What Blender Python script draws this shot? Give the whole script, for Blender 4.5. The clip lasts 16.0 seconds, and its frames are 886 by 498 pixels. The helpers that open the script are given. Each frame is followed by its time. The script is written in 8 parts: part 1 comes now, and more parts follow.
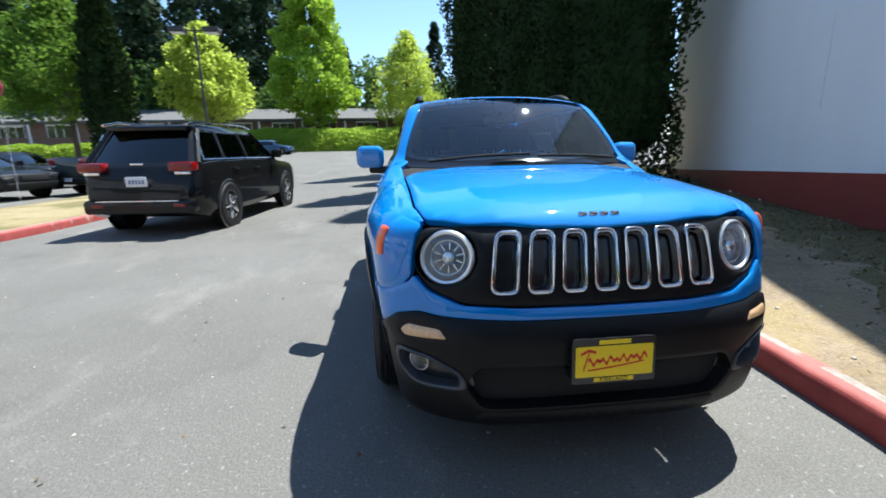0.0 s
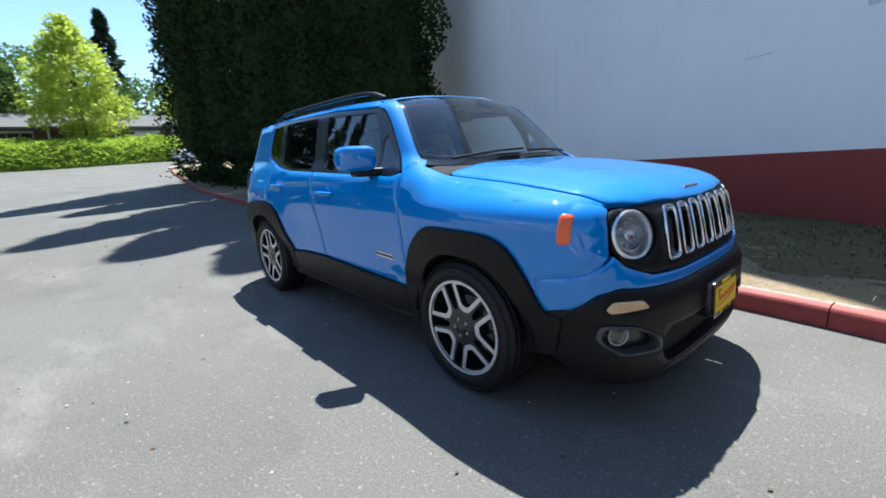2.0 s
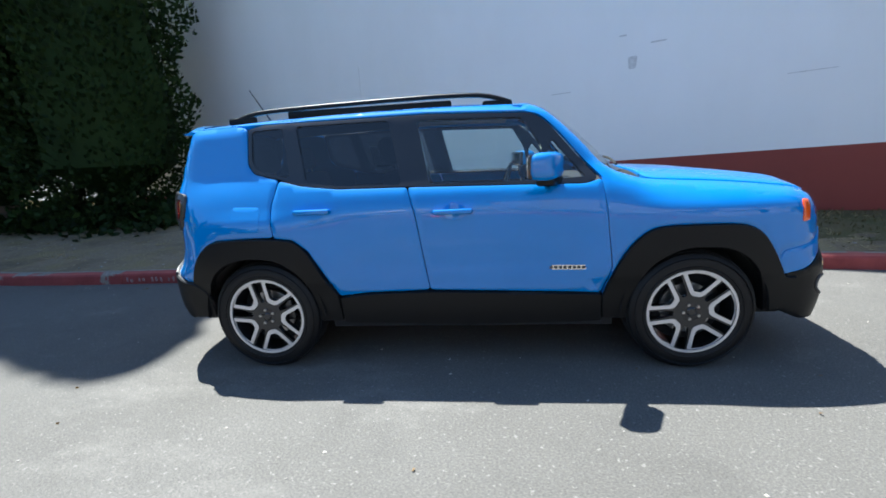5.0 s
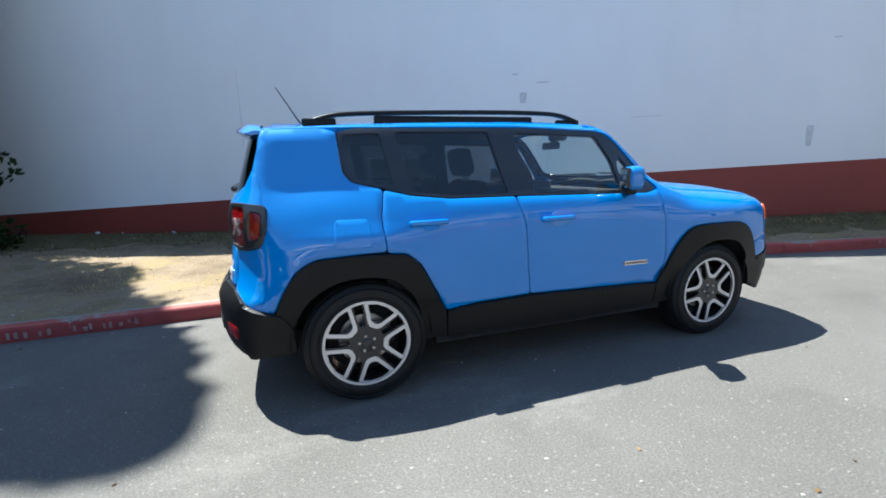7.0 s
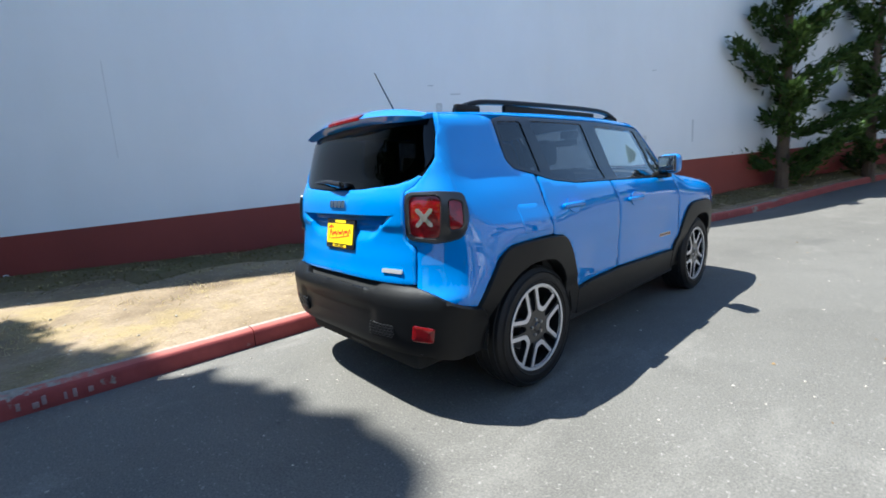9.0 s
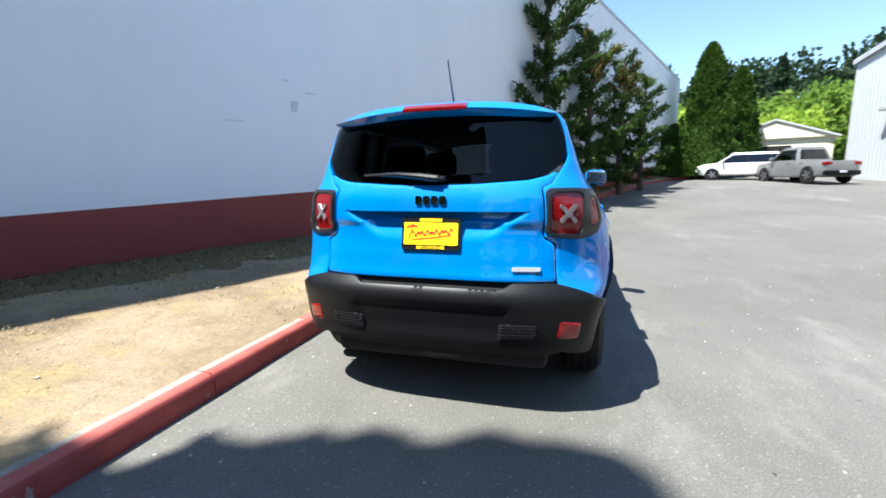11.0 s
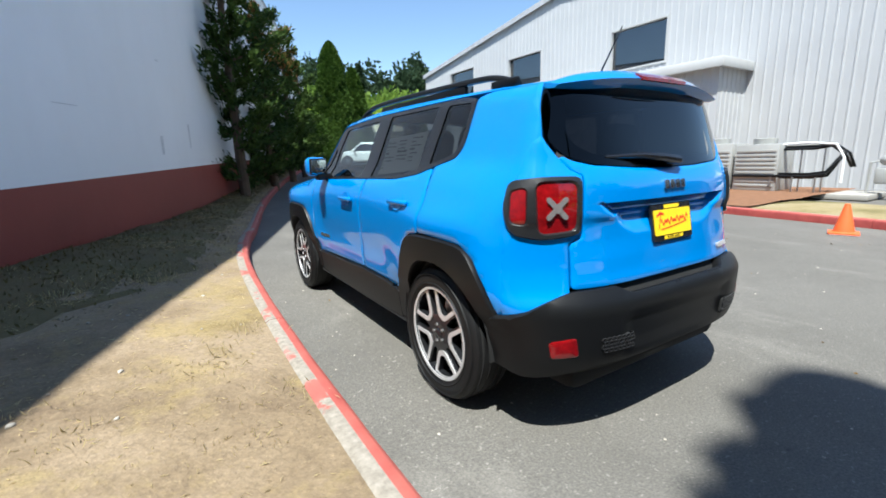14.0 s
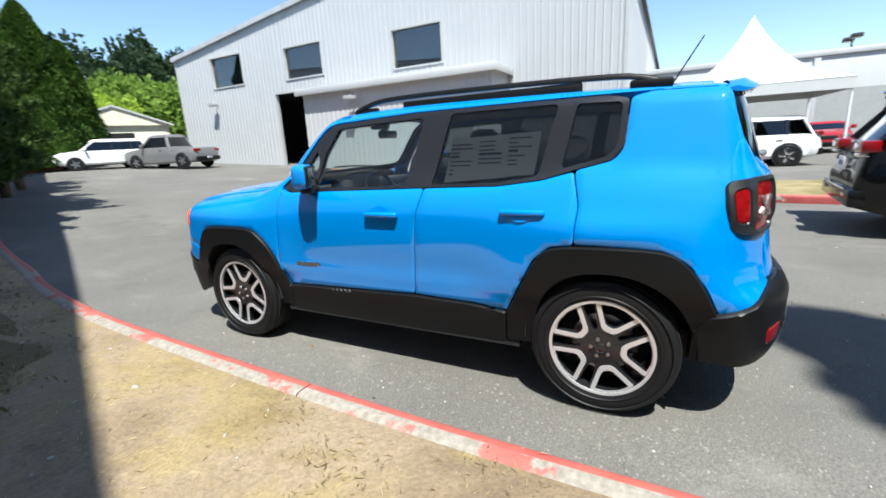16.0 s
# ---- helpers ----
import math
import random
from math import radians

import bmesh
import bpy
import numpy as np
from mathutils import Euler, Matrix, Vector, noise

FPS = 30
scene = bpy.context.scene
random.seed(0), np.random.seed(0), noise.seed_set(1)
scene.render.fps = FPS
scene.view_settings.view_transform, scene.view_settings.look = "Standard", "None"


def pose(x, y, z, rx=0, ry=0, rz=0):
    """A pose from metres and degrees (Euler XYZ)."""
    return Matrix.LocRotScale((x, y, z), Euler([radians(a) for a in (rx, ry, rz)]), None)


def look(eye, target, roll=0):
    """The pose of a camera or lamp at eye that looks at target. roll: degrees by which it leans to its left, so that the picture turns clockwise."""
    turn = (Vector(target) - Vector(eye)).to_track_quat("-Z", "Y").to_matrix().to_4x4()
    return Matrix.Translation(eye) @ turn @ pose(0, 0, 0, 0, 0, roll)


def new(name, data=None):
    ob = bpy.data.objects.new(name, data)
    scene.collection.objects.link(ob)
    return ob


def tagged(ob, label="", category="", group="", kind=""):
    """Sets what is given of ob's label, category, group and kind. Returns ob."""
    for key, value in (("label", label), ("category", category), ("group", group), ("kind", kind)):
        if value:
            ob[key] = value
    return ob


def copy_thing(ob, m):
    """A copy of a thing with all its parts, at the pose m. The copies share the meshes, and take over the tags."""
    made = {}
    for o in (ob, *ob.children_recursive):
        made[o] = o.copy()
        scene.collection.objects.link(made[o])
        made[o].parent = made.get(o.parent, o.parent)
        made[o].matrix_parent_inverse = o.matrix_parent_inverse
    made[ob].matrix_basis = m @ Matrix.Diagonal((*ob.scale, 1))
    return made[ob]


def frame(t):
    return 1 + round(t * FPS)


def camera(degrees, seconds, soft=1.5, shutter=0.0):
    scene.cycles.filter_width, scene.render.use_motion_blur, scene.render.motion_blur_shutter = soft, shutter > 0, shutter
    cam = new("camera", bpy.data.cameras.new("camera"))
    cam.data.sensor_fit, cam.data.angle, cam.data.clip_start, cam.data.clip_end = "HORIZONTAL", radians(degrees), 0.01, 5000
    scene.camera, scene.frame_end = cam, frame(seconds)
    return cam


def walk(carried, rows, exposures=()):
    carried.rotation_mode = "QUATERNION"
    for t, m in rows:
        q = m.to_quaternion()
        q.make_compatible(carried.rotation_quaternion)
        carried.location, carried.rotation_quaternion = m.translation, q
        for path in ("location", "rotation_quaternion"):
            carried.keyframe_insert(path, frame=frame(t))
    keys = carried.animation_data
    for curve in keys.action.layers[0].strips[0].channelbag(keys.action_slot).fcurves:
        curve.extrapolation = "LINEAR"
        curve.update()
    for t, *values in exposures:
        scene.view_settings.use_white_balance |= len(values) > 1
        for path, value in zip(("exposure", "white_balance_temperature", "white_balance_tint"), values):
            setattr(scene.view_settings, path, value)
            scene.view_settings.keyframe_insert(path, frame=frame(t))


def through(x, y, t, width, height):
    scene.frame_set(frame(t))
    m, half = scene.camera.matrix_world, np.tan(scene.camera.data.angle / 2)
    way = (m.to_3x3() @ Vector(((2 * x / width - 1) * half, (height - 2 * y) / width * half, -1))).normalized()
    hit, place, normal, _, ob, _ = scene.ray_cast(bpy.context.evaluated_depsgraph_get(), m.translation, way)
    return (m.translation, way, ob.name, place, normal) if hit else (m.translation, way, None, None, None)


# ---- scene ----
cam = camera(91.3, 16.0, soft=1.7, shutter=0.3)
PATH = [
    (0, (-0.763, -3.563, 1.257), (-0.552, -1.625, 0.809), -1.0),
    (0.5, (-1.182, -3.465, 1.249), (-0.645, -1.583, 0.837), -1.4),
    (1, (-1.559, -3.295, 1.215), (-0.725, -1.521, 0.818), -1.9),
    (1.5, (-1.899, -3.078, 1.225), (-0.833, -1.438, 0.806), -1.5),
    (2, (-2.294, -2.79, 1.241), (-1.007, -1.326, 0.794), -3.0),
    (2.5, (-2.563, -2.432, 1.262), (-1.102, -1.138, 0.827), -3.3),
    (3, (-2.854, -2.035, 1.276), (-1.221, -0.96, 0.855), -4.0),
    (3.5, (-3.054, -1.605, 1.272), (-1.317, -0.708, 0.85), -3.6),
    (4, (-3.245, -1.16, 1.284), (-1.413, -0.478, 0.862), -3.0),
    (4.2, (-3.312, -0.968, 1.294), (-1.449, -0.383, 0.861), -3.0),
    (6.3, (-3.352, 1.017, 1.338), (-1.415, 0.688, 0.967), -1.9),
    (6.5, (-3.336, 1.185, 1.338), (-1.417, 0.75, 0.977), -1.3),
    (7, (-3.196, 1.61, 1.324), (-1.337, 0.978, 0.946), -1.6),
    (7.5, (-3.077, 2.033, 1.316), (-1.272, 1.243, 0.97), -2.5),
    (8, (-2.894, 2.436, 1.297), (-1.155, 1.513, 0.947), -2.1),
    (8.5, (-2.576, 2.863, 1.259), (-0.925, 1.785, 0.927), -1.9),
    (8.7, (-2.458, 3.023, 1.244), (-0.878, 1.843, 0.913), -2.7),
    (10.8, (-0.873, 4.064, 1.209), (-0.205, 2.206, 0.89), -0.8),
    (11, (-0.682, 4.101, 1.201), (-0.128, 2.205, 0.89), -0.7),
    (11.5, (-0.188, 4.125, 1.188), (0.063, 2.163, 0.895), -0.2),
    (12, (0.289, 4.025, 1.179), (0.25, 2.048, 0.878), 0.2),
    (12.5, (0.757, 3.893, 1.177), (0.436, 1.947, 0.846), -0.6),
    (13, (1.199, 3.69, 1.199), (0.644, 1.814, 0.786), -2.0),
    (13.5, (1.59, 3.422, 1.227), (0.802, 1.623, 0.85), -0.4),
    (14, (1.981, 3.112, 1.234), (0.935, 1.455, 0.835), -1.5),
    (14.5, (2.305, 2.742, 1.295), (1.111, 1.185, 0.905), -0.6),
    (15, (2.598, 2.365, 1.329), (1.195, 0.998, 0.925), -1.3),
    (15.5, (2.79, 1.964, 1.342), (1.22, 0.794, 0.933), -2.9),
    (16, (2.929, 1.534, 1.359), (1.21, 0.626, 0.891), -3.2),
]
EXPOSURE = [(0, 1.22, 5950, 5), (2.5, 1.18, 5900, 5), (4.2, 1.32, 5900, 5), (6.3, 1.42, 5950, 5), (8.5, 1.38, 6000, 5), (11, 1.50, 6120, 5), (12, 1.25, 6150, 5), (13, 1.10, 6150, 5), (14, 1.07, 6120, 5), (16, 1.10, 6150, 5)]
walk(cam, [(t, look(eye, target, roll)) for t, eye, target, roll in PATH], EXPOSURE)

# ---- light ----
from mathutils import geometry
SUN = Vector((0.38, 0.332, 1.0)).normalized()
world = bpy.data.worlds.new("sky")
scene.world = world
world.use_nodes = True
_nt = world.node_tree
_sky = _nt.nodes.new("ShaderNodeTexSky")
_sky.sky_type, _sky.sun_disc = "NISHITA", False
_sky.sun_elevation, _sky.sun_rotation = math.asin(SUN.z), math.atan2(SUN.x, SUN.y)
_sky.air_density, _sky.dust_density, _sky.ozone_density = 1.0, 0.1, 2.0
_nt.links.new(_sky.outputs[0], _nt.nodes["Background"].inputs[0])
_nt.nodes["Background"].inputs[1].default_value = 0.10
sun = new("sun", bpy.data.lights.new("sun", "SUN"))
sun.data.energy, sun.data.angle, sun.data.color = 5.0, radians(0.55), (1.0, 0.97, 0.915)
sun.matrix_world = look(SUN * 60, (0, 0, 0))

# ---- materials ----
def nodes(name):
    m = bpy.data.materials.new(name)
    m.use_nodes = True
    nt = m.node_tree
    return m, nt, nt.nodes["Principled BSDF"]


def tex(nt, scale, detail=4.0, rough=0.6, kind="ShaderNodeTexNoise", coord="Object", stretch=None):
    tc = nt.nodes.new("ShaderNodeTexCoord")
    n = nt.nodes.new(kind)
    n.inputs["Scale"].default_value = scale
    if kind == "ShaderNodeTexNoise":
        n.inputs["Detail"].default_value, n.inputs["Roughness"].default_value = detail, rough
    if stretch:
        mp = nt.nodes.new("ShaderNodeMapping")
        mp.inputs["Scale"].default_value = stretch
        nt.links.new(tc.outputs[coord], mp.inputs[0])
        nt.links.new(mp.outputs[0], n.inputs["Vector"])
    else:
        nt.links.new(tc.outputs[coord], n.inputs["Vector"])
    return n.outputs[0]


def ramp(nt, fac, stops):
    r = nt.nodes.new("ShaderNodeValToRGB")
    e = r.color_ramp.elements
    while len(e) < len(stops):
        e.new(0.5)
    for el, (p, c) in zip(e, stops):
        el.position = p
        el.color = (*c, 1) if len(c) == 3 else c
    nt.links.new(fac, r.inputs[0])
    return r.outputs[0]


def mix(nt, fac, a, b, mode="MIX"):
    m = nt.nodes.new("ShaderNodeMix")
    m.data_type, m.blend_type = "RGBA", mode
    for sock, v in ((m.inputs[0], fac), (m.inputs[6], a), (m.inputs[7], b)):
        if isinstance(v, (int, float)):
            sock.default_value = v
        elif isinstance(v, tuple):
            sock.default_value = (*v, 1)
        else:
            nt.links.new(v, sock)
    return m.outputs[2]


def bumped(nt, p, fac, strength, dist=0.01):
    b = nt.nodes.new("ShaderNodeBump")
    b.inputs["Strength"].default_value, b.inputs["Distance"].default_value = strength, dist
    nt.links.new(fac, b.inputs["Height"])
    if p.inputs["Normal"].links:
        nt.links.new(p.inputs["Normal"].links[0].from_socket, b.inputs["Normal"])
    nt.links.new(b.outputs[0], p.inputs["Normal"])


def shade(c, k):
    return tuple(min(1.0, v * k) for v in c)


def mk(name, col, rough=0.6, metal=0.0, var=0.2, scale=3.0, fine=60.0, bump=0.15, dist=0.004, coat=0.0, spec=0.5, randomness=0.0):
    """A plain surface with coarse and fine variation."""
    m, nt, p = nodes(name)
    a = ramp(nt, tex(nt, scale), [(0.3, shade(col, 1 - var)), (0.7, shade(col, 1 + var))])
    f = tex(nt, fine, 3)
    c = mix(nt, 0.35, a, ramp(nt, f, [(0.3, shade(col, 1 - var)), (0.7, shade(col, 1 + var))]))
    if randomness:
        oi = nt.nodes.new("ShaderNodeObjectInfo")
        c = mix(nt, 1.0, c, ramp(nt, oi.outputs["Random"], [(0, (1 - randomness,) * 3), (1, (1, 1, 1))]), "MULTIPLY")
    nt.links.new(c, p.inputs["Base Color"])
    p.inputs["Roughness"].default_value, p.inputs["Metallic"].default_value = rough, metal
    p.inputs["Coat Weight"].default_value, p.inputs["Coat Roughness"].default_value = coat, 0.03
    p.inputs["Specular IOR Level"].default_value = spec
    if bump:
        bumped(nt, p, f, bump, dist)
    return m


def glass(name, col, rough=0.0, floor=0.06):
    """A thin pane: mirror-like reflection over a tinted see-through."""
    m = bpy.data.materials.new(name)
    m.use_nodes = True
    nt = m.node_tree
    nt.nodes.clear()
    out = nt.nodes.new("ShaderNodeOutputMaterial")
    tr, gl, mx, fr, pw, mp = (nt.nodes.new(k) for k in ("ShaderNodeBsdfTransparent", "ShaderNodeBsdfGlossy", "ShaderNodeMixShader", "ShaderNodeLayerWeight", "ShaderNodeMath", "ShaderNodeMapRange"))
    tr.inputs[0].default_value = (*col, 1)
    gl.inputs[0].default_value, gl.inputs["Roughness"].default_value = (1, 1, 1, 1), rough
    fr.inputs[0].default_value = 0.5
    pw.operation = "POWER"
    pw.inputs[1].default_value = 3.6
    mp.inputs["To Min"].default_value, mp.inputs["To Max"].default_value = floor, 0.9
    nt.links.new(fr.outputs["Facing"], pw.inputs[0])
    nt.links.new(pw.outputs[0], mp.inputs["Value"])
    nt.links.new(mp.outputs[0], mx.inputs[0])
    nt.links.new(tr.outputs[0], mx.inputs[1])
    nt.links.new(gl.outputs[0], mx.inputs[2])
    nt.links.new(mx.outputs[0], out.inputs[0])
    return m


def paint_mat():
    m, nt, p = nodes("blue_car_paint")
    f = tex(nt, 900, 2)
    c = ramp(nt, f, [(0.35, (0.001, 0.180, 0.55)), (0.7, (0.002, 0.220, 0.64))])
    d = ramp(nt, tex(nt, 1.6, 5), [(0.45, (0, 0, 0)), (0.8, (0.012, 0.012, 0.012))])
    nt.links.new(mix(nt, 1.0, c, d, "ADD"), p.inputs["Base Color"])
    p.inputs["Roughness"].default_value, p.inputs["Metallic"].default_value = 0.6, 0.0
    p.inputs["Specular IOR Level"].default_value = 0.08
    p.inputs["Coat Weight"].default_value, p.inputs["Coat Roughness"].default_value = 1.0, 0.015
    p.inputs["Coat IOR"].default_value = 1.72
    bumped(nt, p, tex(nt, 260, 2), 0.015, 0.001)
    return m


PAINT = paint_mat()
PLASTIC = mk("black_textured_plastic", (0.0065, 0.0067, 0.0072), 0.42, var=0.15, fine=700, bump=0.18, dist=0.001, spec=0.22)
GLOSSBLACK = mk("gloss_black_plastic", (0.012, 0.012, 0.014), 0.25, var=0.1, bump=0, coat=0.4)
DARK = mk("dark_cavity", (0.008, 0.008, 0.008), 0.9, bump=0)
CHROME = mk("chrome", (0.78, 0.78, 0.79), 0.12, 1.0, var=0.04, bump=0)
BORDER = mk("black_glass_border", (0.006, 0.006, 0.007), 0.09, var=0.1, bump=0, spec=0.4)
STEEL = mk("brushed_metal", (0.45, 0.45, 0.46), 0.35, 1.0, var=0.1, bump=0.05)
RIMGREY = mk("dark_grey_rim_paint", (0.022, 0.023, 0.026), 0.35, 0.5, var=0.1, bump=0, coat=0.5)
RIMCUT = mk("machined_rim_face", (0.66, 0.65, 0.65), 0.34, 0.55, var=0.05, bump=0.02)
TYRE = mk("tyre_rubber", (0.0065, 0.0065, 0.007), 0.55, var=0.3, scale=9, fine=200, bump=0.2, dist=0.001, spec=0.3)
CLOTH = mk("black_seat_cloth", (0.02, 0.02, 0.022), 0.9, var=0.2, fine=400, bump=0.4)
LINER = mk("grey_headliner", (0.35, 0.35, 0.34), 0.9, var=0.1, bump=0.1)
SCREEN = glass("windscreen_glass", (0.80, 0.88, 0.88), rough=0.018, floor=0.105)
GLASS = glass("clear_car_glass", (0.80, 0.88, 0.86), floor=0.075)
TINT = glass("tinted_car_glass", (0.16, 0.17, 0.18))
REARTINT = glass("dark_tailgate_glass", (0.05, 0.055, 0.065), floor=0.022)
LENS = glass("clear_lamp_lens", (0.93, 0.94, 0.95))
RED = mk("red_lamp_lens", (0.20, 0.003, 0.005), 0.2, var=0.45, scale=38, bump=0.25, coat=0.8, spec=0.3)
DEEPRED = mk("deep_red_lamp_lens", (0.20, 0.004, 0.006), 0.15, var=0.15, scale=30, bump=0.1, coat=1.0)
AMBER = mk("amber_lamp_lens", (0.85, 0.10, 0.004), 0.2, var=0.1, bump=0.05, coat=1.0)
YELLOW = mk("yellow_plate_insert", (0.90, 0.62, 0.01), 0.4, var=0.05, bump=0.03)
SCRIPT_RED = mk("red_print", (0.62, 0.02, 0.01), 0.5, var=0.05, bump=0)
PAPER = mk("window_sticker_paper", (0.85, 0.86, 0.80), 0.7, var=0.05, bump=0)
INK = mk("printed_ink", (0.06, 0.06, 0.06), 0.7, var=0.1, bump=0)


# ---- mesh helpers ----
def finish(name, me, material, parent=None, label="", smooth=30):
    if material:
        for mt in (material if isinstance(material, (list, tuple)) else [material]):
            me.materials.append(mt)
    if smooth:
        me.polygons.foreach_set("use_smooth", [True] * len(me.polygons))
        me.set_sharp_from_angle(angle=radians(smooth))
    ob = new(name, me)
    if parent:
        ob.parent = parent
    return tagged(ob, label=label)


def part(name, bm, material, parent=None, label="", smooth=30):
    me = bpy.data.meshes.new(name)
    bm.to_mesh(me)
    bm.free()
    return finish(name, me, material, parent, label, smooth)


def pydata(name, verts, faces, material, parent=None, label="", smooth=30):
    me = bpy.data.meshes.new(name)
    me.from_pydata(np.asarray(verts, float).tolist(), [], [list(map(int, f)) for f in faces])
    me.validate()
    return finish(name, me, material, parent, label, smooth)


def empty(name, m=None):
    ob = new(name)
    if m is not None:
        ob.matrix_world = m
    return ob


def box(bm, x0, x1, y0, y1, z0, z1, bevel=0.0, m=None, seg=2):
    r = bmesh.ops.create_cube(bm, size=1)
    vs = r["verts"]
    for v in vs:
        v.co = Vector((x0 + (v.co.x + 0.5) * (x1 - x0), y0 + (v.co.y + 0.5) * (y1 - y0), z0 + (v.co.z + 0.5) * (z1 - z0)))
    if bevel:
        es = list({e for v in vs for e in v.link_edges})
        out = bmesh.ops.bevel(bm, geom=es, offset=bevel, segments=seg, profile=0.5, affect="EDGES")
        vs = list({v for f in out["faces"] for v in f.verts} | {v for v in vs if v.is_valid})
    if m is not None:
        bmesh.ops.transform(bm, matrix=m, verts=[v for v in vs if v.is_valid])
    return vs


def boxed(name, dims, material, parent=None, label="", bevel=0.01, m=None):
    bm = bmesh.new()
    box(bm, *dims, bevel=bevel, m=m)
    return part(name, bm, material, parent, label)


def tube(name, pts, radius, material, parent=None, label="", sides=10, closed=False):
    """A round bar along a line of points; radius may be one number or one for each point."""
    pts = [Vector(p) for p in pts]
    rs = radius if isinstance(radius, (list, tuple)) else [radius] * len(pts)
    vs, fs, n = [], [], len(pts)
    side = None
    for i, p in enumerate(pts):
        a, b = pts[i - 1 if (i or closed) else 0], pts[(i + 1) % n if (i < n - 1 or closed) else i]
        t = (b - a).normalized()
        if side is None:
            side = t.orthogonal().normalized()
        side = (side - t * side.dot(t)).normalized()
        up = t.cross(side)
        for k in range(sides):
            w = 2 * math.pi * k / sides
            vs.append(p + rs[i] * (math.cos(w) * side + math.sin(w) * up))
    for i in range(n if closed else n - 1):
        for k in range(sides):
            j, l = (i + 1) % n, (k + 1) % sides
            fs.append((i * sides + k, i * sides + l, j * sides + l, j * sides + k))
    if not closed:
        fs += [tuple(range(sides))[::-1], tuple(range((n - 1) * sides, n * sides))]
    return pydata(name, vs, fs, material, parent, label)


def lathe(name, profile, material, parent=None, label="", sides=40, m=None):
    """A turned shape about the x axis: profile of (x, radius)."""
    vs, fs, n = [], [], len(profile)
    for k in range(sides):
        w = 2 * math.pi * k / sides
        vs += [(x, r * math.cos(w), r * math.sin(w)) for x, r in profile]
    for k in range(sides):
        j = (k + 1) % sides
        fs += [(k * n + i, k * n + i + 1, j * n + i + 1, j * n + i) for i in range(n - 1)]
    if m is not None:
        vs = [m @ Vector(v) for v in vs]
    return pydata(name, vs, fs, material, parent, label)


def rounded(pts, r=0.03, seg=4):
    """A closed outline with its corners rounded; a point may carry its own radius."""
    out, n = [], len(pts)
    for i in range(n):
        p, a, b = (Vector(pts[k][:2]) for k in (i, i - 1, (i + 1) % n))
        rr = pts[i][2] if len(pts[i]) > 2 else r
        da, db = a - p, b - p
        q = min(rr, da.length * 0.45, db.length * 0.45)
        if q < 1e-4:
            out.append(tuple(p))
            continue
        s, e = p + da.normalized() * q, p + db.normalized() * q
        for k in range(seg + 1):
            u = k / seg
            c = (1 - u) ** 2 * s + 2 * u * (1 - u) * p + u * u * e
            out.append((c.x, c.y))
    return out


def dense(pts, step):
    out, n = [], len(pts)
    for i in range(n):
        a, b = np.array(pts[i]), np.array(pts[(i + 1) % n])
        k = max(1, int(np.ceil(np.linalg.norm(b - a) / step)))
        out += [tuple(a + (b - a) * j / k) for j in range(k)]
    return out


def inside(poly, q):
    """Which of the points q lie in the closed outline."""
    poly, q = np.asarray(poly), np.asarray(q)
    hit = np.zeros(len(q), bool)
    for (x0, y0), (x1, y1) in zip(poly, np.roll(poly, -1, 0)):
        if y0 == y1:
            continue
        cross = ((y0 > q[:, 1]) != (y1 > q[:, 1])) & (q[:, 0] < (x1 - x0) * (q[:, 1] - y0) / (y1 - y0) + x0)
        hit ^= cross
    return hit


# ---- the lie of the land ----
def smooth_step(a, b, v):
    u = np.clip((np.asarray(v, float) - a) / (b - a), 0, 1)
    return u * u * (3 - 2 * u)


def land(x, y):
    """Height of the paved ground: level at the car, falling to the gutter, rising gently at both ends."""
    x, y = np.asarray(x, float), np.asarray(y, float)
    down = np.where(y < -6, np.minimum(0.05 * (-6 - y) * smooth_step(0, 6, -6 - y), 1.25), 0)
    up = np.where(y > 14, 0.028 * (y - 14) * smooth_step(0, 10, y - 14), 0)
    up = np.minimum(up, 1.2) + np.where(y > 50, np.minimum(0.10 * (y - 50), 2.2), 0)
    gutter = -0.07 * smooth_step(0.80, 1.35, x) * smooth_step(-2.2, 1.5, y) * (1 - smooth_step(5.5, 9, y))
    return down + up + gutter


def kerb_line():
    """Foot of the red kerb beside the car, from behind it to far ahead of it."""
    return [(13.0, 47.8), (8.4, 46.8), (6.2, 44.2), (5.3, 40.0), (3.8, 30.0), (2.6, 20.5), (2.0, 14.5), (1.6, 10.0), (1.36, 6.0), (1.34, 3.6), (1.34, 1.6), (1.335, 0.2), (1.31, -1.0), (1.25, -2.1),
            (1.14, -3.1), (0.93, -4.3), (0.66, -5.4), (0.36, -6.8), (-0.2, -9.2), (-1.0, -11.8), (-2.2, -15.5), (-3.8, -20.0), (-6.4, -26.0), (-10.0, -30.0)]


def island_line():
    """Foot of the kerb of the planted island across the drive."""
    return [(-8.6, 20.0), (-6.9, 17.5), (-6.65, 12.0), (-6.6, 6.5), (-6.68, 4.0), (-7.05, 2.4), (-7.45, 0.8), (-7.75, -1.0), (-8.0, -3.2), (-8.3, -4.8), (-8.5, -5.8)]


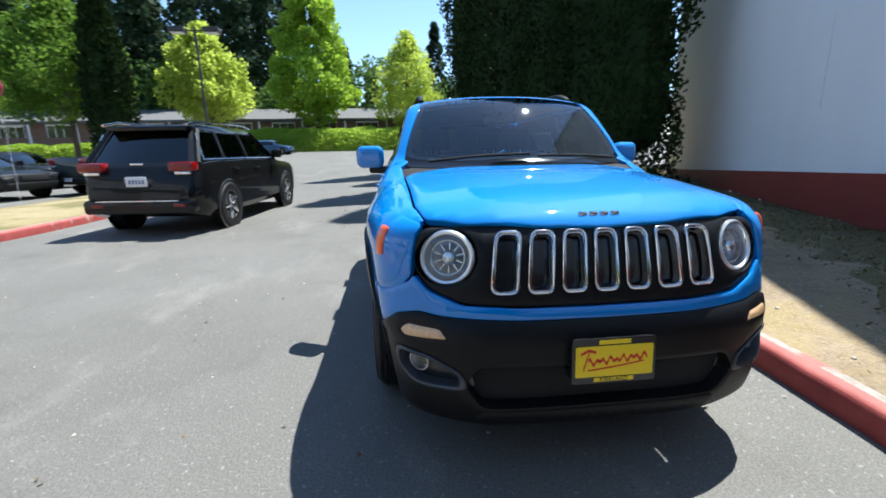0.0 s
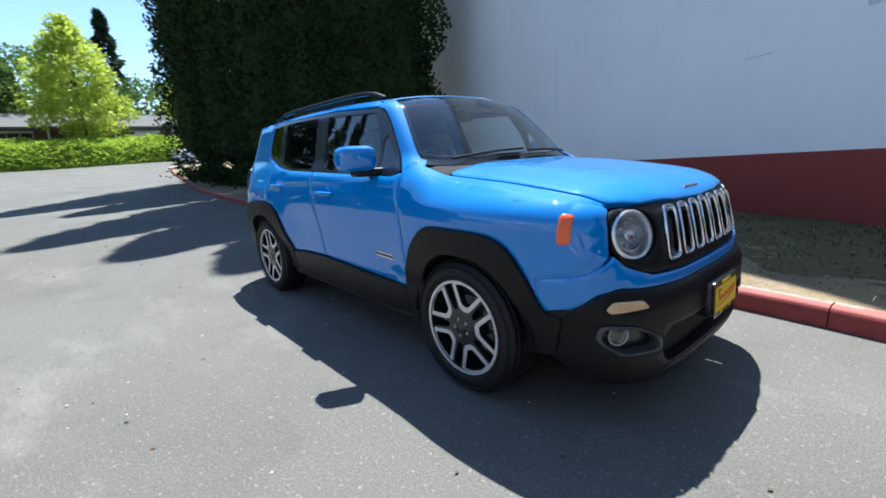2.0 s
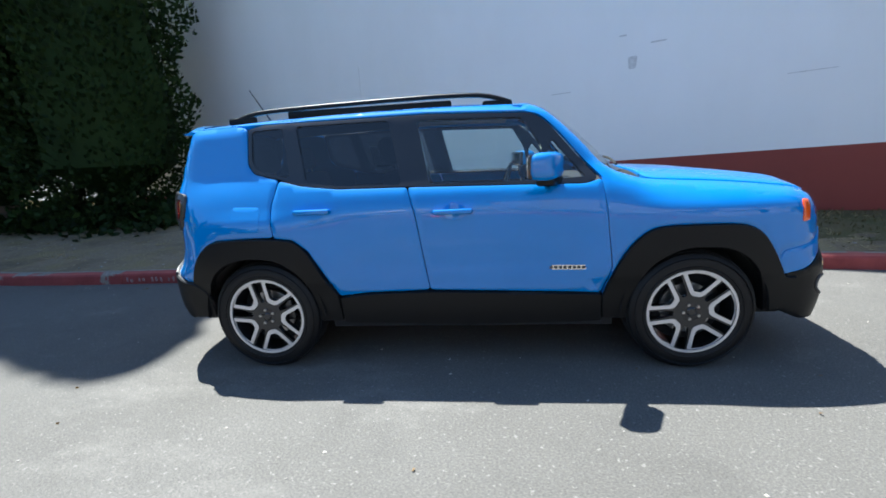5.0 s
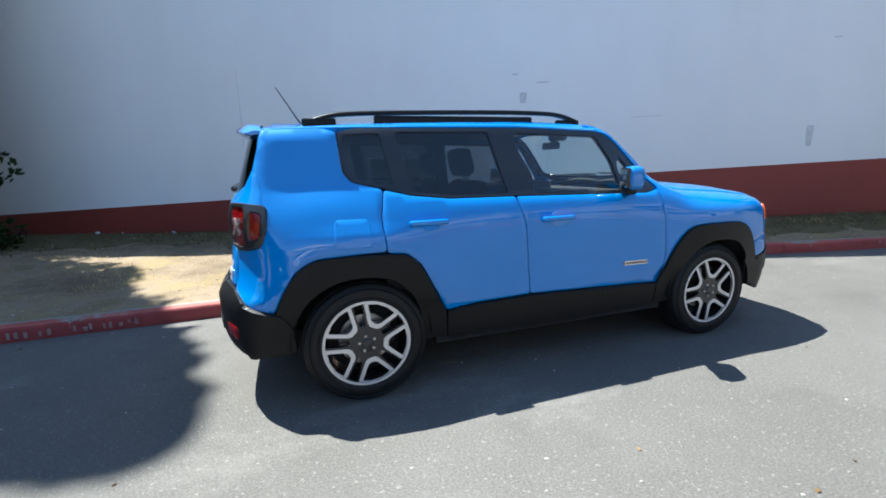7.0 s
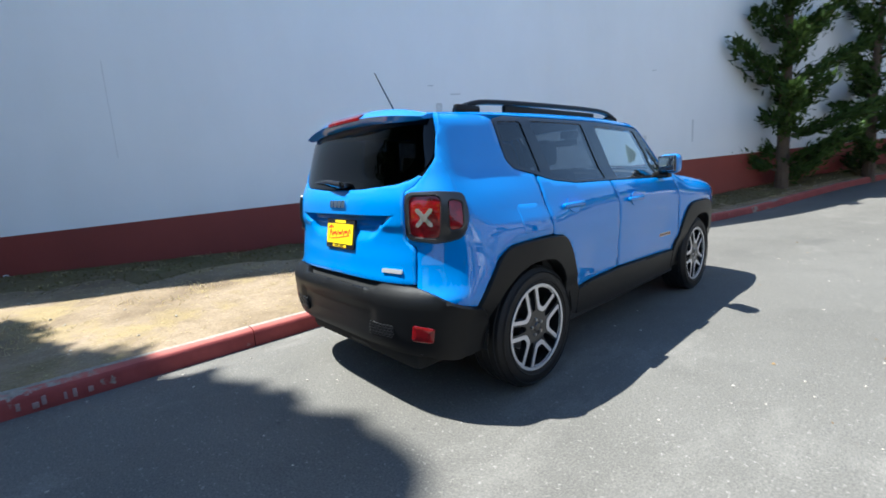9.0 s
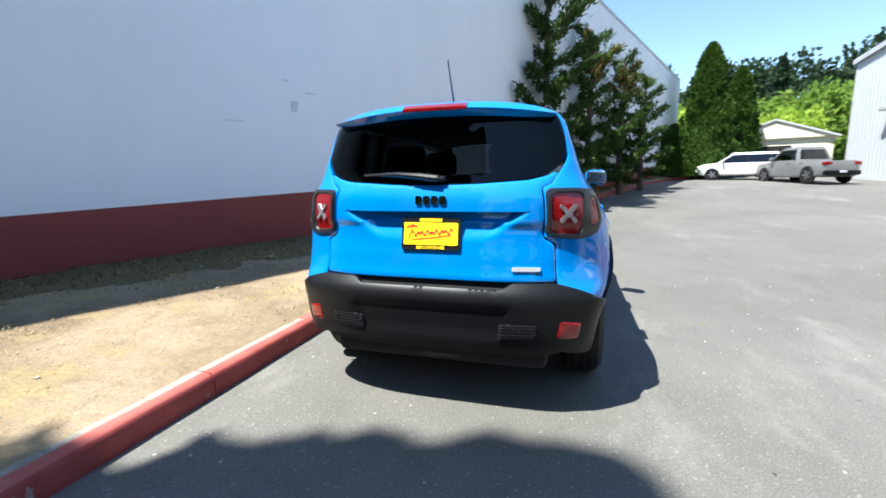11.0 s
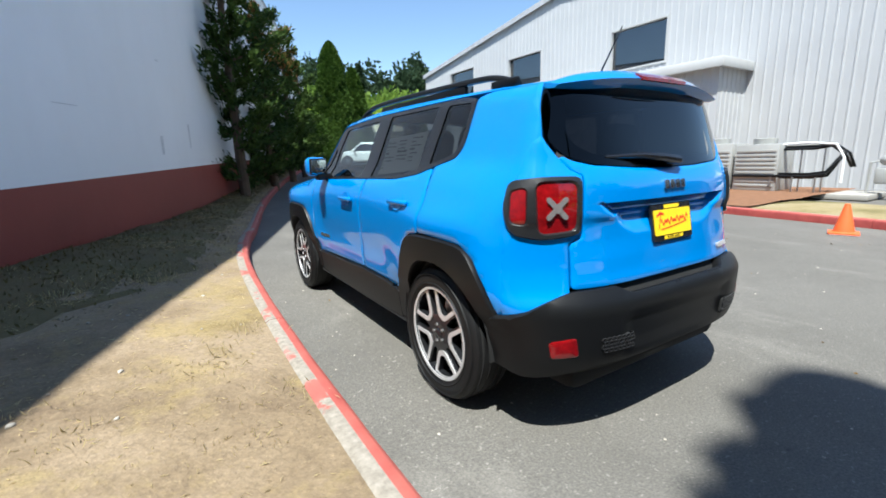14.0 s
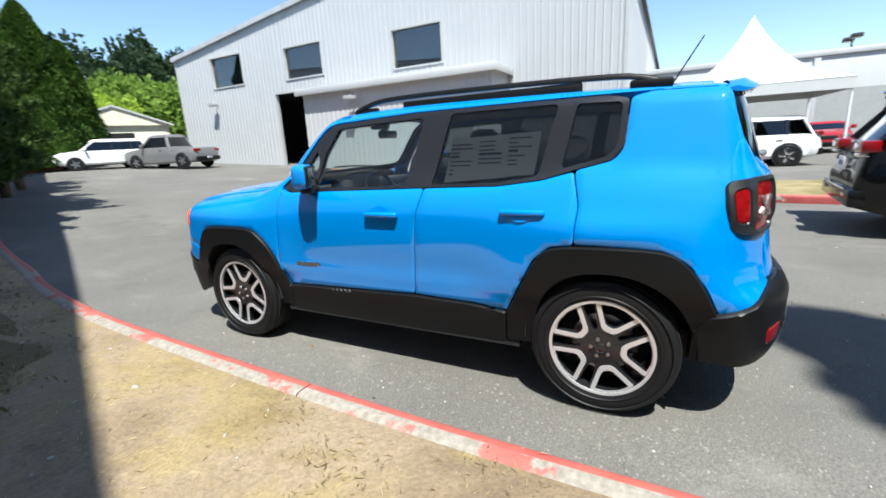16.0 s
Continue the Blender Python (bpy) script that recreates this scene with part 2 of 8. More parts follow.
def along(line, step):
    """Evenly spaced points on a smooth curve through the line's points."""
    p = np.array(line, float)
    p = np.vstack([2 * p[0] - p[1], p, 2 * p[-1] - p[-2]])
    out = []
    for i in range(1, len(p) - 2):
        for u in np.linspace(0, 1, 24, endpoint=False):
            out.append(0.5 * (2 * p[i] + (p[i + 1] - p[i - 1]) * u + (2 * p[i - 1] - 5 * p[i] + 4 * p[i + 1] - p[i + 2]) * u**2
                              + (3 * p[i] - p[i - 1] - 3 * p[i + 1] + p[i + 2]) * u**3))
    out.append(p[-2])
    out = np.array(out)
    d = np.r_[0, np.cumsum(np.linalg.norm(np.diff(out, axis=0), axis=1))]
    s = np.linspace(0, d[-1], max(2, int(d[-1] / step) + 1))
    return np.stack([np.interp(s, d, out[:, 0]), np.interp(s, d, out[:, 1])], 1)


def asphalt_mat():
    m, nt, p = nodes("grey_asphalt")
    base = ramp(nt, tex(nt, 0.35, 6, 0.65), [(0.3, (0.100, 0.092, 0.080)), (0.5, (0.121, 0.112, 0.098)), (0.7, (0.142, 0.132, 0.117))])
    grit = ramp(nt, tex(nt, 95, 3, 0.8), [(0.28, (0.45, 0.45, 0.45)), (0.5, (1, 1, 1)), (0.74, (1.7, 1.7, 1.66))])
    c = mix(nt, 0.8, base, grit, "MULTIPLY")
    stain = ramp(nt, tex(nt, 1.7, 5, 0.7), [(0.30, (0.78, 0.78, 0.78)), (0.48, (1, 1, 1))])
    c = mix(nt, 0.6, c, stain, "MULTIPLY")
    spots = ramp(nt, tex(nt, 7, 2, 0.5), [(0.20, (0.55, 0.55, 0.55)), (0.27, (1, 1, 1))])
    c = mix(nt, 0.8, c, spots, "MULTIPLY")
    chips = ramp(nt, tex(nt, 42, 2, 0.6), [(0.63, (0, 0, 0)), (0.70, (0.10, 0.095, 0.085))])
    c = mix(nt, 1.0, c, chips, "ADD")
    scuffs = ramp(nt, tex(nt, 0.9, 8, 0.75, stretch=(1, 0.45, 1)), [(0.54, (0, 0, 0)), (0.68, (0.055, 0.051, 0.045))])
    c = mix(nt, 1.0, c, scuffs, "ADD")
    oil = ramp(nt, tex(nt, 0.45, 3, 0.5), [(0.27, (0.70, 0.70, 0.71)), (0.36, (1, 1, 1))])
    c = mix(nt, 0.8, c, oil, "MULTIPLY")
    nt.links.new(c, p.inputs["Base Color"])
    p.inputs["Roughness"].default_value = 0.85
    bumped(nt, p, tex(nt, 120, 3, 0.7), 0.5, 0.004)
    bumped(nt, p, tex(nt, 14, 4, 0.6), 0.25, 0.01)
    return m


def soil_mat():
    m, nt, p = nodes("dry_soil_and_grass")
    c = ramp(nt, tex(nt, 0.9, 7, 0.65), [(0.34, (0.145, 0.100, 0.060)), (0.45, (0.215, 0.156, 0.094)), (0.56, (0.285, 0.213, 0.138)), (0.68, (0.195, 0.140, 0.060))])
    grain = ramp(nt, tex(nt, 45, 4, 0.75), [(0.3, (0.62, 0.60, 0.58)), (0.7, (1.25, 1.25, 1.22))])
    c = mix(nt, 0.75, c, grain, "MULTIPLY")
    litter = ramp(nt, tex(nt, 16, 3, 0.7), [(0.64, (0, 0, 0)), (0.74, (0.12, 0.095, 0.05))])
    c = mix(nt, 1.0, c, litter, "ADD")
    straw = ramp(nt, tex(nt, 1.6, 6, 0.7), [(0.50, (0, 0, 0)), (0.62, (1, 1, 1))])
    blade = ramp(nt, tex(nt, 34, 5, 0.8, stretch=(1, 3.5, 1)), [(0.35, (0.16, 0.115, 0.045)), (0.62, (0.38, 0.285, 0.125))])
    c = mix(nt, mix(nt, 1.0, straw, (0.7, 0.7, 0.7), "MULTIPLY"), c, blade)
    nt.links.new(c, p.inputs["Base Color"])
    p.inputs["Roughness"].default_value = 0.95
    bumped(nt, p, tex(nt, 55, 4, 0.7), 0.7, 0.01)
    bumped(nt, p, tex(nt, 9, 4, 0.6), 0.5, 0.03)
    return m


def kerb_mat(name, worn, scale, red0, red1):
    m, nt, p = nodes(name)
    red = ramp(nt, tex(nt, 5, 4), [(0.3, red0), (0.7, red1)])
    bare = ramp(nt, tex(nt, 30, 4), [(0.3, (0.19, 0.165, 0.13)), (0.7, (0.34, 0.30, 0.25))])
    oi = nt.nodes.new("ShaderNodeObjectInfo")
    off = nt.nodes.new("ShaderNodeMath")
    off.operation = "MULTIPLY_ADD"
    off.inputs[1].default_value, off.inputs[2].default_value = 0.16, worn
    nt.links.new(oi.outputs["Random"], off.inputs[0])
    addm = nt.nodes.new("ShaderNodeMath")
    nt.links.new(tex(nt, scale, 7, 0.62), addm.inputs[0])
    nt.links.new(off.outputs[0], addm.inputs[1])
    wear = ramp(nt, addm.outputs[0], [(0.55, (0, 0, 0)), (0.585, (1, 1, 1))])
    nt.links.new(mix(nt, wear, red, bare), p.inputs["Base Color"])
    p.inputs["Roughness"].default_value = 0.7
    bumped(nt, p, tex(nt, 60, 4, 0.7), 0.4, 0.005)
    return m


def wall_mat(name, col, dirt=0.10):
    m, nt, p = nodes(name)
    c = ramp(nt, tex(nt, 0.5, 6, 0.6), [(0.3, shade(col, 1 - dirt)), (0.7, col)])
    streak = ramp(nt, tex(nt, 1.0, 5, 0.6, stretch=(0.8, 0.8, 0.2)), [(0.30, (0.95, 0.95, 0.94)), (0.6, (1, 1, 1))])
    c = mix(nt, 0.7, c, streak, "MULTIPLY")
    scuff = ramp(nt, tex(nt, 2.6, 8, 0.8, stretch=(1, 1, 2.5)), [(0.68, (1, 1, 1)), (0.74, (0.80, 0.79, 0.77))])
    c = mix(nt, 0.6, c, scuff, "MULTIPLY")
    nt.links.new(c, p.inputs["Base Color"])
    p.inputs["Roughness"].default_value = 0.6
    bumped(nt, p, tex(nt, 70, 3, 0.6), 0.12, 0.004)
    bumped(nt, p, tex(nt, 2.2, 4, 0.5), 0.25, 0.03)
    return m


ASPHALT, SOIL = asphalt_mat(), soil_mat()
# The face red is darkened for its shade; top and edge are faded and scuffed.
KERB = kerb_mat("shade_dark_red_kerb_face", -0.17, 4.0, (0.22, 0.030, 0.027), (0.32, 0.055, 0.046))
KERB_TOP = kerb_mat("faded_red_kerb_top", -0.11, 1.5, (0.34, 0.070, 0.055), (0.42, 0.110, 0.085))
KERB_WORN = kerb_mat("scuffed_red_kerb_edge", 0.10, 2.6, (0.32, 0.085, 0.068), (0.40, 0.13, 0.10))
KERB_GREY = mk("bare_concrete_kerb", (0.42, 0.40, 0.36), 0.85, var=0.2, fine=50, bump=0.4)
WALL_WHITE = wall_mat("white_wall_paint", (0.87, 0.87, 0.87), 0.05)
WALL_RED = wall_mat("red_brown_band_paint", (0.265, 0.042, 0.030), 0.22)
METAL_WHITE = mk("white_metal_siding", (0.46, 0.46, 0.46), 0.5, var=0.05, scale=0.8, bump=0.05)
TRIM_WHITE = mk("white_trim_paint", (0.46, 0.46, 0.45), 0.5, var=0.06, bump=0.05)
CONCRETE = mk("pale_concrete", (0.33, 0.31, 0.275), 0.85, var=0.12, fine=60, bump=0.3)
MULCH = mk("bark_mulch", (0.20, 0.095, 0.046), 0.95, var=0.4, scale=6, fine=40, bump=0.9, dist=0.02)
ROLLDOOR = mk("grey_roller_door", (0.29, 0.29, 0.285), 0.6, var=0.06, bump=0.1)
WINDOW = glass("dark_window_pane", (0.55, 0.56, 0.58), floor=0.12)
# Grey of the added board behind panes, standing in for reflected sky.
PANE_GREY = mk("sky_grey_backing", (0.16, 0.16, 0.17), 0.9, var=0.4, scale=1.5)
GREYBOX = mk("grey_metal_cabinet", (0.40, 0.40, 0.38), 0.5, 0.2, var=0.1, bump=0.1)
TENT = mk("white_tent_fabric", (0.55, 0.55, 0.54), 0.7, var=0.03, bump=0.05)
ORANGE = mk("orange_cone_plastic", (0.85, 0.13, 0.03), 0.5, var=0.08, bump=0.1)
WHITE = mk("white_plastic", (0.8, 0.8, 0.8), 0.5, var=0.05, bump=0.05)
ROOFGREY = mk("grey_roof", (0.12, 0.115, 0.11), 0.9, var=0.2, bump=0.3)
BROWNWALL = mk("brown_brick_wall", (0.20, 0.12, 0.085), 0.9, var=0.25, bump=0.3)


def grid_sheet(name, xs, ys, zf, material, label, category):
    xs, ys = np.asarray(xs), np.asarray(ys)
    X, Y = np.meshgrid(xs, ys)
    Z = zf(X, Y)
    n, m = len(ys), len(xs)
    fs = [(j * m + i, j * m + i + 1, (j + 1) * m + i + 1, (j + 1) * m + i) for j in range(n - 1) for i in range(m - 1)]
    ob = pydata(name, np.stack([X, Y, Z], -1).reshape(-1, 3), fs, material, smooth=60)
    return tagged(ob, label, category, kind="structure")


def build_ground():
    near = np.arange(-40, 40.1, 2.0)
    far = np.array([60, 90, 140, 220, 340, 520, 800, 1500.0])
    xs = np.unique(np.r_[-far[::-1], near, np.arange(0.5, 2.0, 0.14), far])
    ys = np.r_[-far[::-1], np.arange(-40, 60.1, 1.0), [75, 90, 120, 160, 240, 400, 700, 1500]]
    grid_sheet("ground", xs, ys, land, ASPHALT, "worn grey asphalt drive with pale chips and stains", "asphalt")


def strip_height(t):
    """Rise of the planted strip from the kerb (0) to the wall (1)."""
    return 0.135 + 0.17 * t + 0.03 * np.sin(t * math.pi)


def build_strip():
    foot = along(kerb_line(), 0.35)
    verts, faces, cols = [], [], 26
    rng = np.random.RandomState(4)
    for x, y in foot:
        k = (x - 3.654) * -0.3603 + (y + 2.212) * -0.9328
        wx, wy = wall_at(k)
        sx, sy = x + 0.15, y
        for c in range(cols):
            t = c / (cols - 1)
            px, py = sx + (wx + 0.25 - sx) * t, sy + (wy + 0.05 - sy) * t
            h = strip_height(t) + (0 if c == 0 else 0.022 * float(noise.fractal(Vector((px * 1.3, py * 1.3, 0.3)), 1.0, 2.0, 4)))
            verts.append((px, py, float(land(px, py)) + h))
    for j in range(len(foot) - 1):
        for c in range(cols - 1):
            a = j * cols + c
            faces.append((a, a + cols, a + cols + 1, a + 1))
    ob = pydata("ground_strip", verts, faces, SOIL, smooth=60)
    tagged(ob, "dry bare soil and straw grass strip between kerb and wall", "soil strip", kind="structure")
    return np.array(verts).reshape(len(foot), cols, 3)


def wall_at(s, off=0.0):
    """A point on the big wall, s metres from its mark, off metres out from its face."""
    return 3.654 - 0.3603 * s - 0.9328 * off, -2.212 - 0.9328 * s + 0.3603 * off


def build_wall():
    """The long blank wall: its red band tilts by slopes fitted to the camera's view."""
    wall = empty("wall_east")
    tagged(wall, "long blank white painted wall with a red-brown base band", "wall", kind="structure")
    s0, s1, th = -14.0, 33.0, 0.35

    def slab(name, za, zb, mat, label, proud=0.0):
        vs = []
        for s in np.linspace(s0, s1, 48):
            for off in (proud, -th):
                x, y = wall_at(s, off)
                for z in (za, zb):
                    vs.append((x, y, z(s)))
        fs = []
        n = 48
        for i in range(n - 1):
            a, b = i * 4, i * 4 + 4
            fs += [(a, a + 1, b + 1, b), (a + 1, a + 3, b + 3, b + 1), (a + 3, a + 2, b + 2, b + 3), (a + 2, a, b, b + 2)]
        fs += [(0, 2, 3, 1), (4 * n - 4, 4 * n - 3, 4 * n - 1, 4 * n - 2)]
        pydata(name, vs, fs, mat, wall, label, smooth=20)

    red = lambda s: 1.035 + (0.034 if s > 0 else 0.041) * s
    slab("base_band", lambda s: -0.6, red, WALL_RED, "red-brown painted base band", 0.004)
    slab("upper_wall", red, lambda s: 8.25, WALL_WHITE, "white painted upper wall")
    slab("coping", lambda s: 8.25, lambda s: 8.35, TRIM_WHITE, "metal coping", 0.04)
    # closing walls of the same building
    for s, nm in ((s0, "side_wall"), (s1, "side_wall")):
        x, y = wall_at(s, -th / 2)
        bm = bmesh.new()
        box(bm, 0, 30, -0.17, 0.17, -0.6, 8.2, m=Matrix.Translation((x, y, 0)) @ Matrix.Rotation(math.atan2(-0.3603, 0.9328), 4, "Z"))
        part(nm, bm, WALL_WHITE, wall)
    # patched spots on the face
    patch = mk("grey_filler_patch", (0.62, 0.62, 0.62), 0.8, var=0.25, scale=20, bump=0.4)
    for s, z, w, h in ((0.02, 2.42, 0.11, 0.17), (4.83, 1.65, 0.10, 0.34), (0.35, 2.66, 0.20, 0.02), (-0.12, 2.80, 0.10, 0.02), (-1.0, 2.1, 0.3, 0.012),
                       (6.3, 1.9, 0.04, 0.5), (5.1, 3.2, 0.12, 0.02), (2.1, 2.05, 0.5, 0.01), (-4.9, 2.4, 0.006, 1.3)):
        x, y = wall_at(s, 0.003)
        vs = []
        for a, b in rounded([(-w / 2, -h / 2), (w / 2, -h / 2), (w / 2, h / 2), (-w / 2, h / 2)], min(w, h) * 0.25):
            px, py = wall_at(s + a * (1 + 0.2 * math.sin(9 * b)), 0.006)
            vs.append((px, py, z + b + 0.0355 * a))
        n = len(vs)
        back = [(vx + 0.0093, vy - 0.0036, vz) for vx, vy, vz in vs]
        pydata("filler_patch", vs + back, [tuple(range(n))[::-1]] + [(i, (i + 1) % n, n + (i + 1) % n, n + i) for i in range(n)], patch, wall, smooth=0)


def kerb_pieces(line, name, label, length, grey_every, top=0.145):
    """A row of kerb blocks with worn rounded edges, each its own piece."""
    root = empty(name)
    tagged(root, label, "kerb", kind="structure")
    fine = along(line, 0.1)
    n = int(length / 0.1)
    rng = random.Random(7)
    for i in range(0, len(fine) - 2, n):
        seg = fine[i : i + n + 1]
        if len(seg) < 3:
            break
        ring = [(0.0, -0.05), (0.0, top - 0.045), (0.012, top - 0.015), (0.035, top), (0.075, top + 0.003), (0.13, top + 0.002), (0.15, top - 0.012), (0.15, -0.05)]
        vs, fs, k = [], [], len(ring)
        for j, q in enumerate(seg):
            a, b = seg[max(0, j - 1)], seg[min(len(seg) - 1, j + 1)]
            t = (b - a) / np.linalg.norm(b - a)
            nrm = np.array([-t[1], t[0]])
            pull = 0.004 * t if j == 0 else (-0.004 * t if j == len(seg) - 1 else 0 * t)
            for o, z in ring:
                wob = 0.006 * noise.noise(Vector((q[0] * 3, q[1] * 3, o * 9)))
                px, py = q + pull + nrm * (o + wob)
                vs.append((px, py, float(land(px, py)) + z + 0.5 * wob))
        for j in range(len(seg) - 1):
            for c in range(k - 1):
                a = j * k + c
                fs.append((a, a + 1, a + k + 1, a + k))
        fs += [tuple(range(k))[::-1], tuple(range((len(seg) - 1) * k, len(seg) * k))]
        grey = grey_every and (i // n) % grey_every == grey_every - 1
        ob = pydata("kerb_block", vs, [f[::-1] for f in fs], [KERB_GREY] * 3 if grey else [KERB, KERB_TOP, KERB_WORN], root, "bare concrete kerb block" if grey else "", smooth=50)
        ob.data.polygons.foreach_set("material_index", [(0, 0, 1, 1, 2, 2, 2)[q % (k - 1)] if q < (len(seg) - 1) * (k - 1) else 0 for q in range(len(ob.data.polygons))])
    return root


def build_island():
    line = along(island_line(), 0.5)
    vs, fs, cols = [], [], 8
    for x, y in line:
        for c in range(cols):
            t = c / (cols - 1)
            px = (x - 0.15) + (min(-9.6, x - 2.6) - (x - 0.15)) * t
            bare = float(smooth_step(-0.5, -1.3, y))
            h = 0.14 - 0.06 * bare + 0.05 * (1 - bare) * math.sin(t * math.pi) + 0.015 * noise.noise(Vector((px * 2, y * 2, 0)))
            vs.append((px, y, float(land(px, y)) + h))
        vs.append((min(-9.6, x - 2.6) - 0.1, y, float(land(x, y)) - 0.05))
    cols += 1
    for j in range(len(line) - 1):
        for c in range(cols - 1):
            a = j * cols + c
            fs.append((a, a + 1, a + cols + 1, a + cols))
    ob = pydata("ground_island", vs, fs, ISLAND_GRASS, smooth=60)
    tagged(ob, "planted island with dry straw-coloured grass", "grass island", kind="structure")


def grass_mat():
    m, nt, p = nodes("patchy_dry_lawn")
    c = ramp(nt, tex(nt, 0.8, 6, 0.65), [(0.35, (0.14, 0.12, 0.04)), (0.5, (0.28, 0.22, 0.11)), (0.66, (0.33, 0.27, 0.16))])
    g = ramp(nt, tex(nt, 60, 4, 0.8), [(0.3, (0.6, 0.6, 0.55)), (0.7, (1.25, 1.25, 1.2))])
    nt.links.new(mix(nt, 0.8, c, g, "MULTIPLY"), p.inputs["Base Color"])
    p.inputs["Roughness"].default_value = 0.95
    bumped(nt, p, tex(nt, 60, 4, 0.7), 0.8, 0.015)
    return m


ISLAND_GRASS = grass_mat()


def ribbed(name, x, y0, y1, zb, zt, mat, parent, pitch=0.30, axis="y", thick=0.12, holes=()):
    """Ribbed metal siding facing +x (or +y) between y0 and y1, from zb to the top line zt(y), cut round its openings."""
    bm = bmesh.new()
    edges = sorted({y0, y1, *[h for hole in holes for h in hole[:2]]})
    cuts = []
    for a, b in zip(edges[:-1], edges[1:]):
        n = max(1, round((b - a) / pitch))
        cuts += [(a + (b - a) * i / n, a + (b - a) * (i + 1) / n) for i in range(n)]
    for a, b in cuts:
        mid = (a + b) / 2
        spans = [(zb, None)]
        for h0, h1, hz0, hz1 in sorted(holes, key=lambda q: q[2]):
            if h0 <= mid <= h1:
                lo, _ = spans.pop()
                spans += [(lo, hz0), (hz1, None)] if hz0 > lo + 0.05 else [(hz1, None)]
        for lo, hi in spans:
            prof = [(a, 0.0), (a + 0.02, 0.022), (a + 0.06, 0.022), (a + 0.08, 0.0), (b, 0.0)]
            vs = []
            for q, d in prof:
                top = zt(q) if hi is None else hi
                for z in (lo, top):
                    vs.append(bm.verts.new((x + d, q, z) if axis == "y" else (q, x + d, z)))
            for i in range(len(prof) - 1):
                f = (vs[2 * i], vs[2 * i + 2], vs[2 * i + 3], vs[2 * i + 1])
                bm.faces.new(f if axis == "y" else f[::-1])
    ob = part(name, bm, mat, parent, smooth=0)
    return ob


def hall_window(y0, y1, z0, z1, x, parent):
    w = boxed("window", (x - 0.16, x - 0.14, y0, y1, z0, z1), WINDOW, parent, "dark glazed window in a white frame", 0)
    fr = bmesh.new()
    for a in ((y0, y0 + 0.07, z0, z1), (y1 - 0.07, y1, z0, z1), (y0 + 0.07, y1 - 0.07, z0, z0 + 0.07), (y0 + 0.07, y1 - 0.07, z1 - 0.07, z1)):
        box(fr, x - 0.13, x + 0.05 if a[1] - a[0] > 0.05 else x - 0.09, *a)
    part("frame", fr, TRIM_WHITE, w, smooth=0)
    boxed("backing", (x - 0.9, x - 0.85, y0 - 0.3, y1 + 0.3, z0 - 0.3, z1 + 0.3), PANE_GREY, w, "", 0)


